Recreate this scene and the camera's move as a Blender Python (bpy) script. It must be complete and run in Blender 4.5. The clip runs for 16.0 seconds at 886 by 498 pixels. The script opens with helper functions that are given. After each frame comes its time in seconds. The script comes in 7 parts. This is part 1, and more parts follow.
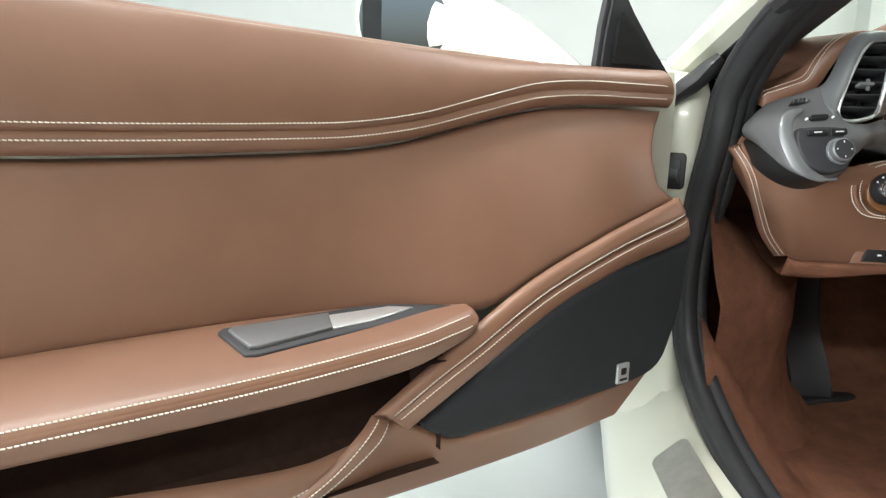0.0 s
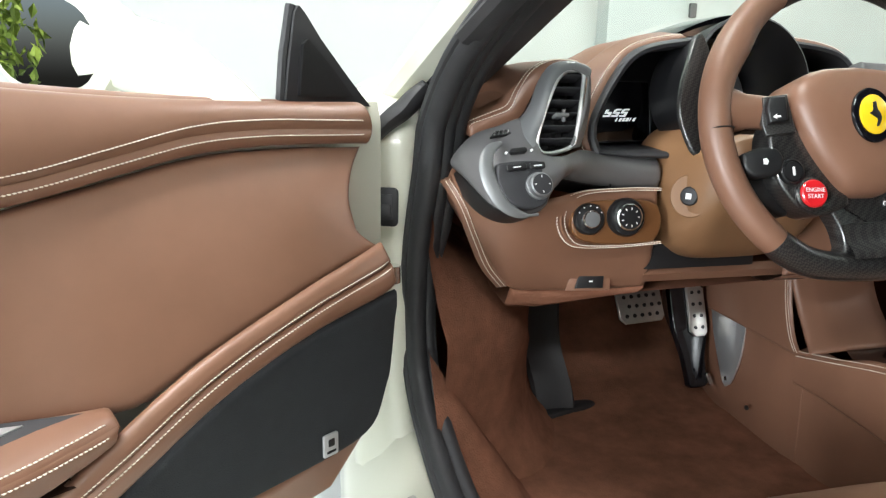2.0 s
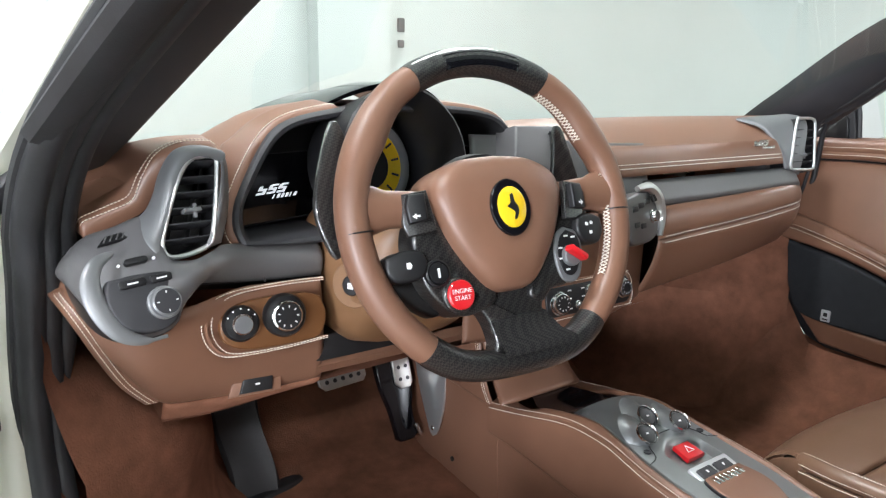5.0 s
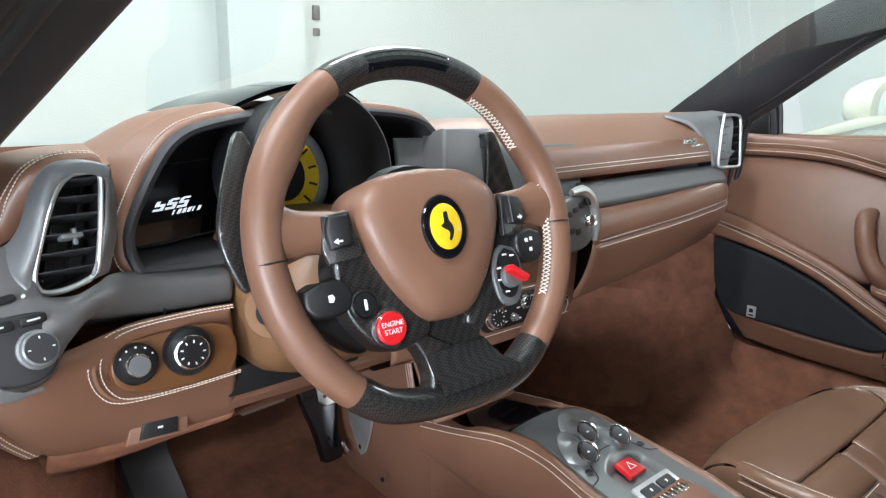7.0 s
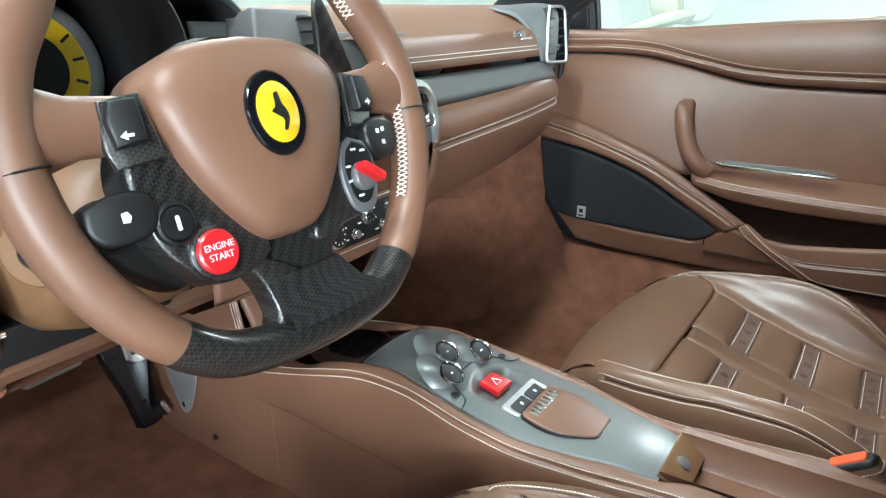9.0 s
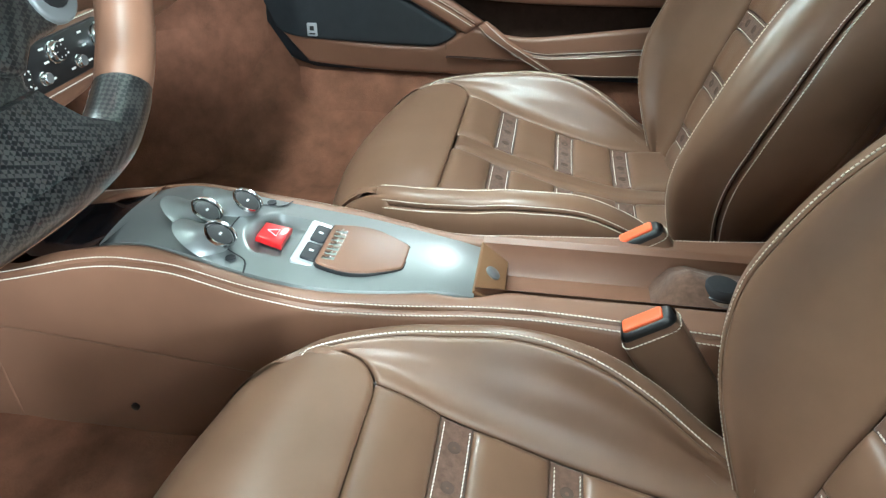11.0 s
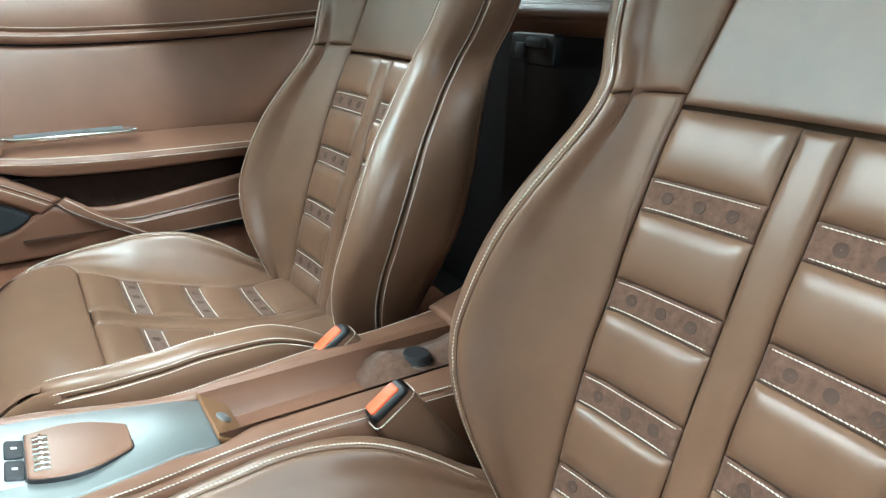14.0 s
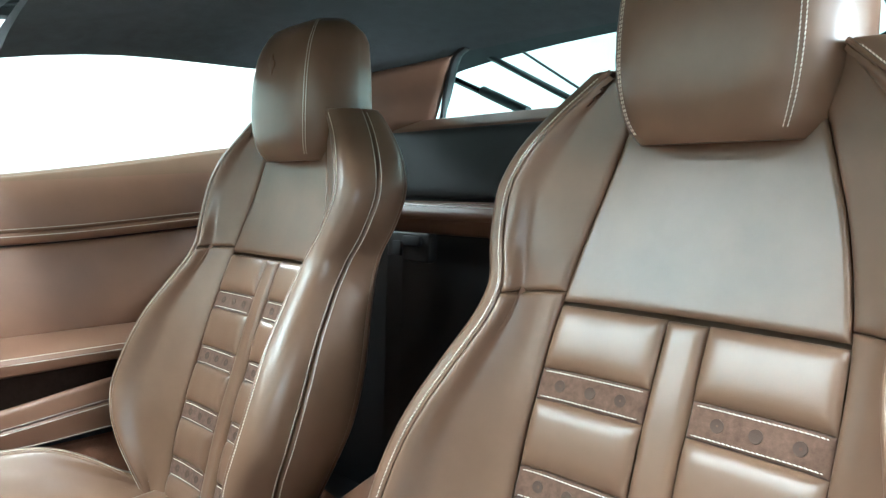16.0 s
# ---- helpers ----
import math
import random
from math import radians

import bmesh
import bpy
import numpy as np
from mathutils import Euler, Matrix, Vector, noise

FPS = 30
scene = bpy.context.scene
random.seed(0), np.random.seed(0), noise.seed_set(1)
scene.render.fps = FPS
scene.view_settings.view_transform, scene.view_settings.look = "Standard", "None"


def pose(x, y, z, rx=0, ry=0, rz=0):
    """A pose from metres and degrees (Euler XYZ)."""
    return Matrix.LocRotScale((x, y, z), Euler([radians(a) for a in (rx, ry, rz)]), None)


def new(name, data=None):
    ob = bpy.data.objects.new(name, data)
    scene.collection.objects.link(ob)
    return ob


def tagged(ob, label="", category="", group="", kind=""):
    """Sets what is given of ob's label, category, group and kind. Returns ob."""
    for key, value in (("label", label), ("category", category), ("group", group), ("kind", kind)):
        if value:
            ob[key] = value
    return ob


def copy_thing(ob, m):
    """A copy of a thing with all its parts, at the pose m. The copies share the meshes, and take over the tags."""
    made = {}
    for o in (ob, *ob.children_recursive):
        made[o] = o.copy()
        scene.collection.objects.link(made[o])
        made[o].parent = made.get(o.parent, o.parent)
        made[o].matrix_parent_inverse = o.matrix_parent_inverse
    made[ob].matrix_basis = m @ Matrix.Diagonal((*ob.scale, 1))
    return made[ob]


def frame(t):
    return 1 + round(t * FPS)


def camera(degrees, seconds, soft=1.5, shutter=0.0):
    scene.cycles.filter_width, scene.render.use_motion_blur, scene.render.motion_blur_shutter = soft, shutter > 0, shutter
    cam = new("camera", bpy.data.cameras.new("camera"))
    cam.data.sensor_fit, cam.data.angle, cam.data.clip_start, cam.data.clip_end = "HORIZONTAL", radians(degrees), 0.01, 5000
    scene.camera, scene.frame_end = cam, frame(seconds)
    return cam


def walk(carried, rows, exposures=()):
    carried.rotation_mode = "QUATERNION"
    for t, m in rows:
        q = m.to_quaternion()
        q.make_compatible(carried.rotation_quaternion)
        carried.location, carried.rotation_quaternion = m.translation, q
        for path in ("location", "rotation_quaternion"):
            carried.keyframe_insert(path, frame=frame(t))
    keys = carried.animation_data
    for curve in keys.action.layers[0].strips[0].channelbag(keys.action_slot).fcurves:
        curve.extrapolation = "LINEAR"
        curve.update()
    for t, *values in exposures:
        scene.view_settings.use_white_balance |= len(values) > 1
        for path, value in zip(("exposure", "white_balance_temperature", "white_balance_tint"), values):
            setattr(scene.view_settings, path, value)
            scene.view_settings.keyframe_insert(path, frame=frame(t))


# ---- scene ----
cam = camera(64.0, 16.0, soft=1.3)
METRES, EYE, TILT, LEAN, TURN = 1.1, 0.78, -13.0, -1.3, 2.2
ROWS = [
    (0.0, 0.0, 0.0, 0.0, -0.0, 0.0, -0.0),
    (0.5, 0.0297, 0.0251, 0.0083, -3.83, -0.04, 0.97),
    (1.0, 0.058, 0.0548, 0.0177, -8.09, -0.11, 2.01),
    (1.5, 0.0859, 0.0776, 0.0323, -12.19, -0.36, 2.96),
    (2.0, 0.1314, 0.0835, 0.0604, -16.02, -0.79, 3.78),
    (2.5, 0.1656, 0.0972, 0.0913, -20.5, -1.18, 4.8),
    (3.0, 0.1964, 0.1106, 0.1094, -24.56, -1.46, 5.63),
    (3.5, 0.2219, 0.1138, 0.1267, -28.27, -1.89, 6.45),
    (4.0, 0.2449, 0.1188, 0.1408, -31.44, -2.21, 7.16),
    (4.5, 0.2668, 0.1239, 0.1513, -34.07, -2.59, 7.71),
    (5.0, 0.2861, 0.1306, 0.1603, -36.33, -3.03, 8.14),
    (7.5, 0.3369, 0.2205, 0.1949, -46.13, -5.78, 9.49),
    (8.0, 0.3423, 0.2579, 0.1751, -50.71, -7.16, 10.15),
    (10.5, 0.4809, 0.3651, 0.1412, -74.41, -27.94, 12.54),
    (11.0, 0.4776, 0.401, 0.1164, -83.44, -31.78, 12.84),
    (11.5, 0.4697, 0.4283, 0.1003, -92.9, -34.15, 12.81),
    (12.0, 0.4516, 0.4546, 0.1045, -100.21, -34.99, 12.5),
    (12.5, 0.4425, 0.4873, 0.1207, -105.38, -34.29, 12.34),
    (13.0, 0.4315, 0.5124, 0.1292, -110.78, -32.4, 12.02),
    (13.5, 0.4304, 0.5327, 0.1444, -117.07, -30.53, 11.36),
    (14.0, 0.4373, 0.5589, 0.1612, -123.94, -28.48, 10.4),
    (14.5, 0.4372, 0.5729, 0.1727, -128.44, -25.23, 9.91),
    (15.0, 0.4377, 0.5892, 0.1803, -131.56, -21.42, 9.44),
    (15.5, 0.4389, 0.5995, 0.1872, -133.7, -18.08, 8.91),
    (16.0, 0.4382, 0.6069, 0.1964, -135.56, -15.72, 8.57),
]
# Stops, white balance and tint along the way
EXPOSURES = [(0.0, 0.08, 6400, 8), (2.0, 0.25, 6350, 9), (5.0, 0.36, 6150, 13), (8.0, 0.42, 5900, 8), (10.5, 1.1, 5600, -5), (13.0, 1.2, 5500, -6), (16.0, 1.65, 5400, -4)]
walk(cam, [(t, pose(-1.17, 0, EYE, TILT, LEAN, TURN) @ pose(METRES * x, METRES * y, METRES * z, 90 + pitch, roll, yaw)) for t, x, y, z, yaw, pitch, roll in ROWS], exposures=EXPOSURES)

# ---- light ----
world = bpy.data.worlds.new("world")
scene.world = world
world.use_nodes = True
wn = world.node_tree.nodes
sky = wn.new("ShaderNodeTexSky")
sky.sky_type, sky.sun_disc = "NISHITA", False
sky.dust_density = 6.0
sky.sun_elevation, sky.sun_rotation = radians(48), radians(75)
world.node_tree.links.new(sky.outputs[0], wn["Background"].inputs[0])
wn["Background"].inputs[1].default_value = 0.12


# sunlight on the yard outside, from beyond the building
sun = bpy.data.lights.new("sun", "SUN")
sun.energy, sun.angle, sun.color = 5.0, radians(0.5), (1.0, 0.96, 0.88)
new("sun", sun).matrix_world = pose(0, 0, 8) @ Vector((math.cos(radians(48)) * math.sin(radians(75)), math.cos(radians(48)) * math.cos(radians(75)), math.sin(radians(48)))).to_track_quat("Z", "Y").to_matrix().to_4x4()


def area_lamp(name, m, sx, sy, watts, colour=(1, 1, 1)):
    d = bpy.data.lights.new(name, "AREA")
    d.shape, d.size, d.size_y, d.energy, d.color = "RECTANGLE", sx, sy, watts, colour
    o = new(name, d)
    o.matrix_world = m
    return o


# Lamps of the ceiling's light panels, and the daylight of the open gate beside the car
CEILING = 3.0
# The pair at x = 4.2 is added, unseen, to brighten the right-hand wall
PANELS = [(-1.6, 3.0, 7), (0.4, 1.9, 26), (1.6, 3.0, 36), (-1.7, 0.7, 58), (-2.8, -2.8, 70), (-1.3, -3.0, 70), (4.2, 0.6, 55), (4.2, -2.4, 50)]
for px, py, watts in PANELS:
    area_lamp("ceiling_lamp", pose(px, py, CEILING - 0.05), 1.2, 0.3, watts, (1.0, 0.985, 0.96))
area_lamp("gate_daylight", pose(-5.9, -0.6, 2.35, 0, -80, 0), 0.9, 5.6, 70, (0.95, 0.98, 1.0))
area_lamp("gate_daylight", pose(-5.9, -2.75, 1.05, 0, -90, 0), 1.5, 1.4, 360, (0.95, 0.98, 1.0))

# ---- materials ----
def material(name, colour, rough=0.5, metal=0.0, spec=0.5, grain=0.0, grain_size=0.002, vary=0.0, vary_size=0.1,
             rough_vary=0.0, coat=0.0, sheen=0.0, bump_kind="noise", second=None, emit=0.0, alpha=None, crease=0.0):
    m = bpy.data.materials.new(name)
    m.use_nodes = True
    t, n = m.node_tree, m.node_tree.nodes
    b = n["Principled BSDF"]
    b.inputs["Base Color"].default_value = (*colour, 1)
    b.inputs["Roughness"].default_value = rough
    b.inputs["Metallic"].default_value = metal
    b.inputs["Specular IOR Level"].default_value = spec
    b.inputs["Coat Weight"].default_value = coat
    b.inputs["Coat Roughness"].default_value = 0.05
    b.inputs["Sheen Weight"].default_value = sheen
    b.inputs["Sheen Roughness"].default_value = 0.4
    if emit:
        b.inputs["Emission Color"].default_value = (*colour, 1)
        b.inputs["Emission Strength"].default_value = emit
    tc = n.new("ShaderNodeTexCoord")
    if vary or rough_vary:
        no = n.new("ShaderNodeTexNoise")
        no.inputs["Scale"].default_value = 1 / vary_size
        no.inputs["Detail"].default_value = 6
        no.inputs["Roughness"].default_value = 0.6
        t.links.new(tc.outputs["Object"], no.inputs["Vector"])
        if vary:
            mix = n.new("ShaderNodeMix")
            mix.data_type = "RGBA"
            dark = second or tuple(c * (1 - vary) for c in colour)
            light = tuple(min(1, c * (1 + vary)) for c in colour)
            mix.inputs[6].default_value, mix.inputs[7].default_value = (*dark, 1), (*light, 1)
            ramp = n.new("ShaderNodeMapRange")
            ramp.inputs[1].default_value, ramp.inputs[2].default_value = 0.3, 0.7
            t.links.new(no.outputs["Fac"], ramp.inputs[0])
            t.links.new(ramp.outputs[0], mix.inputs[0])
            t.links.new(mix.outputs[2], b.inputs["Base Color"])
        if rough_vary:
            rr = n.new("ShaderNodeMapRange")
            rr.inputs[3].default_value, rr.inputs[4].default_value = rough - rough_vary, rough + rough_vary
            t.links.new(no.outputs["Fac"], rr.inputs[0])
            t.links.new(rr.outputs[0], b.inputs["Roughness"])
    if grain:
        if bump_kind == "voronoi":
            g = n.new("ShaderNodeTexVoronoi")
            g.feature = "DISTANCE_TO_EDGE"
            out = g.outputs["Distance"]
        else:
            g = n.new("ShaderNodeTexNoise")
            g.inputs["Detail"].default_value = 4
            out = g.outputs["Fac"]
        g.inputs["Scale"].default_value = 1 / grain_size
        t.links.new(tc.outputs["Object"], g.inputs["Vector"])
        bp = n.new("ShaderNodeBump")
        bp.inputs["Strength"].default_value = grain
        bp.inputs["Distance"].default_value = grain_size * 0.3
        t.links.new(out, bp.inputs["Height"])
        t.links.new(bp.outputs[0], b.inputs["Normal"])
        if crease:
            # slack and fine folds of worn leather
            cn = n.new("ShaderNodeTexNoise")
            cn.inputs["Scale"].default_value = 14
            cn.inputs["Detail"].default_value = 3
            cn.inputs["Distortion"].default_value = 0.8
            t.links.new(tc.outputs["Object"], cn.inputs["Vector"])
            b2 = n.new("ShaderNodeBump")
            b2.inputs["Strength"].default_value = crease
            b2.inputs["Distance"].default_value = 0.006
            t.links.new(cn.outputs["Fac"], b2.inputs["Height"])
            t.links.new(b2.outputs[0], bp.inputs["Normal"])
    return m


def carbon(name):
    """Woven carbon fibre under clear lacquer."""
    m = material(name, (0.012, 0.012, 0.013), 0.32, spec=0.5, coat=1.0)
    t, n = m.node_tree, m.node_tree.nodes
    b = n["Principled BSDF"]
    tc = n.new("ShaderNodeTexCoord")
    mp = n.new("ShaderNodeMapping")
    mp.inputs["Rotation"].default_value = (0, 0.6, 0.785)
    ck = n.new("ShaderNodeTexChecker")
    ck.inputs["Scale"].default_value = 420
    ck.inputs[1].default_value, ck.inputs[2].default_value = (0.004, 0.004, 0.005, 1), (0.036, 0.034, 0.032, 1)
    t.links.new(tc.outputs["Object"], mp.inputs[0])
    t.links.new(mp.outputs[0], ck.inputs["Vector"])
    t.links.new(ck.outputs["Color"], b.inputs["Base Color"])
    return m


def glass(name, tint=(0.93, 0.98, 0.95), rough=0.0):
    m = bpy.data.materials.new(name)
    m.use_nodes = True
    t, n = m.node_tree, m.node_tree.nodes
    n.remove(n["Principled BSDF"])
    tr, gl, mix, fr = (n.new("ShaderNodeBsdfTransparent"), n.new("ShaderNodeBsdfGlossy"), n.new("ShaderNodeMixShader"), n.new("ShaderNodeLayerWeight"))
    po, ra = n.new("ShaderNodeMath"), n.new("ShaderNodeMapRange")
    po.operation = "POWER"
    po.inputs[1].default_value = 4.0
    ra.inputs[3].default_value, ra.inputs[4].default_value = 0.03, 0.6
    t.links.new(fr.outputs["Facing"], po.inputs[0])
    t.links.new(po.outputs[0], ra.inputs[0])
    tr.inputs[0].default_value = (*tint, 1)
    gl.inputs["Roughness"].default_value = rough
    fr.inputs[0].default_value = 0.5
    t.links.new(ra.outputs[0], mix.inputs[0])
    t.links.new(tr.outputs[0], mix.inputs[1])
    t.links.new(gl.outputs[0], mix.inputs[2])
    t.links.new(mix.outputs[0], n["Material Output"].inputs[0])
    return m


LEATHER = material("brown_leather", (0.195, 0.097, 0.060), 0.40, spec=0.55, grain=0.25, grain_size=0.0011, vary=0.07, vary_size=0.09,
                   rough_vary=0.05, bump_kind="voronoi")
LEATHER_SEAT = material("brown_seat_leather", (0.170, 0.096, 0.060), 0.31, spec=0.55, crease=0.07, grain=0.22, grain_size=0.0012, vary=0.09, vary_size=0.07,
                        rough_vary=0.06, bump_kind="voronoi")
LEATHER_TAN = material("tan_leather", (0.20, 0.105, 0.050), 0.4, grain=0.2, grain_size=0.0011, vary=0.06, rough_vary=0.05, bump_kind="voronoi")
INSET = material("dark_tan_leather", (0.13, 0.055, 0.020), 0.35, grain=0.2, grain_size=0.0011, vary=0.08, bump_kind="voronoi")
HOLE = material("pressed_hole", (0.080, 0.046, 0.032), 0.85, grain=0.3, grain_size=0.001, vary=0.1)
SUEDE = material("brown_suede", (0.135, 0.078, 0.056), 0.95, spec=0.1, grain=0.5, grain_size=0.0016, vary=0.28, vary_size=0.008, sheen=0.3)
CARPET = material("brown_carpet", (0.200, 0.090, 0.056), 1.0, spec=0.05, grain=1.0, grain_size=0.0032, vary=0.26, vary_size=0.05)
THREAD = material("cream_thread", (0.78, 0.70, 0.60), 0.7, grain=0.3, grain_size=0.001)
PAINT = material("ivory_car_paint", (0.71, 0.71, 0.60), 0.3, coat=1.0, vary=0.02, vary_size=0.3, grain=0.02, grain_size=0.002)
RUBBER = material("black_rubber", (0.022, 0.022, 0.024), 0.5, grain=0.25, grain_size=0.002, vary=0.2, vary_size=0.05)
TRIM = material("charcoal_trim", (0.025, 0.025, 0.028), 0.6, grain=0.35, grain_size=0.0012, vary=0.1)
BLACK = material("black_plastic", (0.009, 0.009, 0.010), 0.42, grain=0.1, grain_size=0.001, vary=0.15)
GLOSS = material("black_gloss", (0.006, 0.006, 0.008), 0.07, spec=0.5, vary=0.1, rough_vary=0.02)
FABRIC = material("black_grille_cloth", (0.013, 0.015, 0.018), 0.8, grain=0.9, grain_size=0.0022, vary=0.15, vary_size=0.02, bump_kind="voronoi")
GREY = material("graphite_lacquer", (0.130, 0.127, 0.128), 0.36, metal=0.2, grain=0.08, grain_size=0.001, vary=0.05)
SILVER = material("satin_silver", (0.195, 0.20, 0.205), 0.42, metal=0.45, grain=0.05, grain_size=0.001, vary=0.04)
ALU = material("satin_aluminium_paint", (0.245, 0.255, 0.255), 0.36, metal=0.6, grain=0.06, grain_size=0.001, vary=0.04)
SILVER_BRIGHT = material("bright_satin_silver", (0.62, 0.63, 0.64), 0.30, metal=0.55, grain=0.03, grain_size=0.001, vary=0.04)
CHROME = material("chrome", (0.78, 0.78, 0.77), 0.12, metal=1.0, rough_vary=0.04)
SATIN = material("satin_chrome", (0.70, 0.71, 0.71), 0.30, metal=0.8, grain=0.05, grain_size=0.001)
STEEL = material("brushed_steel", (0.45, 0.43, 0.40), 0.38, metal=0.9, grain=0.2, grain_size=0.002, vary=0.12, vary_size=0.03)
RED = material("red_plastic", (0.62, 0.015, 0.02), 0.28, coat=0.4, vary=0.04)
ORANGE = material("orange_plastic", (0.85, 0.13, 0.04), 0.35, vary=0.05)
YELLOW = material("yellow_enamel", (0.86, 0.56, 0.015), 0.2, coat=1.0, vary=0.02)
WHITE_PRINT = material("white_print", (0.8, 0.8, 0.8), 0.5)
LIT = material("lit_screen_text", (0.85, 0.9, 0.9), 0.5, emit=0.6)
# Brown of the door pocket, darkened to hold the shade inside the hollow
POCKET_SHADE = material("shaded_pocket_lining", (0.045, 0.025, 0.018), 0.95, spec=0.1, grain=0.5, grain_size=0.002, vary=0.2, vary_size=0.02)
HEADLINER = material("charcoal_alcantara", (0.030, 0.033, 0.038), 0.95, spec=0.1, grain=0.5, grain_size=0.003, vary=0.2, vary_size=0.03, sheen=0.15)
WALLPAINT = material("white_wall_paint", (0.52, 0.54, 0.52), 0.6, grain=0.03, grain_size=0.01, vary=0.025, vary_size=0.7)
EPOXY = material("pale_grey_floor", (0.50, 0.53, 0.53), 0.25, grain=0.03, grain_size=0.02, vary=0.06, vary_size=0.4, rough_vary=0.08)
PANEL_LIT = material("light_panel", (1.0, 0.98, 0.95), 0.5, emit=9.0)
LEAF = material("leaf", (0.21, 0.29, 0.04), 0.6, vary=0.4, vary_size=0.3)
BARK = material("bark", (0.12, 0.09, 0.06), 0.9, vary=0.3, vary_size=0.05, grain=0.5, grain_size=0.02)
MIRROR = material("mirror", (0.9, 0.92, 0.92), 0.0, metal=1.0)
CARBON = carbon("carbon_fibre")
GLASS = glass("window_glass", (0.89, 0.96, 0.91))
GLASS_REAR = glass("rear_window_glass", (0.75, 0.93, 0.90))


# ---- building tools ----
def spl(xs, ys):
    """A smooth curve through the points, as a function."""
    xs, ys = np.array(xs, float), np.array(ys, float)
    d = np.diff(ys) / np.diff(xs)
    s = np.concatenate(([d[0]], (d[:-1] + d[1:]) / 2, [d[-1]]))
    s[1:-1][d[:-1] * d[1:] < 0] = 0

    def f(x):
        i = int(np.clip(np.searchsorted(xs, x) - 1, 0, len(xs) - 2))
        h = xs[i + 1] - xs[i]
        t = min(max((x - xs[i]) / h, -0.5), 1.5)
        if x < xs[0] or x > xs[-1]:
            return float(ys[0] + s[0] * (x - xs[0]) if x < xs[0] else ys[-1] + s[-1] * (x - xs[-1]))
        return float(ys[i] * (1 + 2 * t) * (1 - t) ** 2 + s[i] * h * t * (1 - t) ** 2 + ys[i + 1] * t * t * (3 - 2 * t) + s[i + 1] * h * t * t * (t - 1))
    return f


def smooth(pts, n):
    """n points evenly along a smooth curve through pts (tuples of any length)."""
    p = np.array(pts, float)
    if len(p) == 2:
        return [tuple(p[0] + (p[1] - p[0]) * i / (n - 1)) for i in range(n)]
    ext = np.vstack((2 * p[0] - p[1], p, 2 * p[-1] - p[-2]))
    fine = []
    for i in range(1, len(ext) - 2):
        a, b, c, d = ext[i - 1:i + 3]
        for t in np.linspace(0, 1, 16, endpoint=i == len(ext) - 3):
            fine.append(0.5 * (2 * b + (c - a) * t + (2 * a - 5 * b + 4 * c - d) * t * t + (3 * b - a - 3 * c + d) * t ** 3))
    fine = np.array(fine)
    run = np.concatenate(([0], np.cumsum(np.linalg.norm(np.diff(fine, axis=0), axis=1))))
    at = np.linspace(0, run[-1], n)
    return [tuple(np.interp(v, run, fine[:, k]) for k in range(p.shape[1])) for v in at]


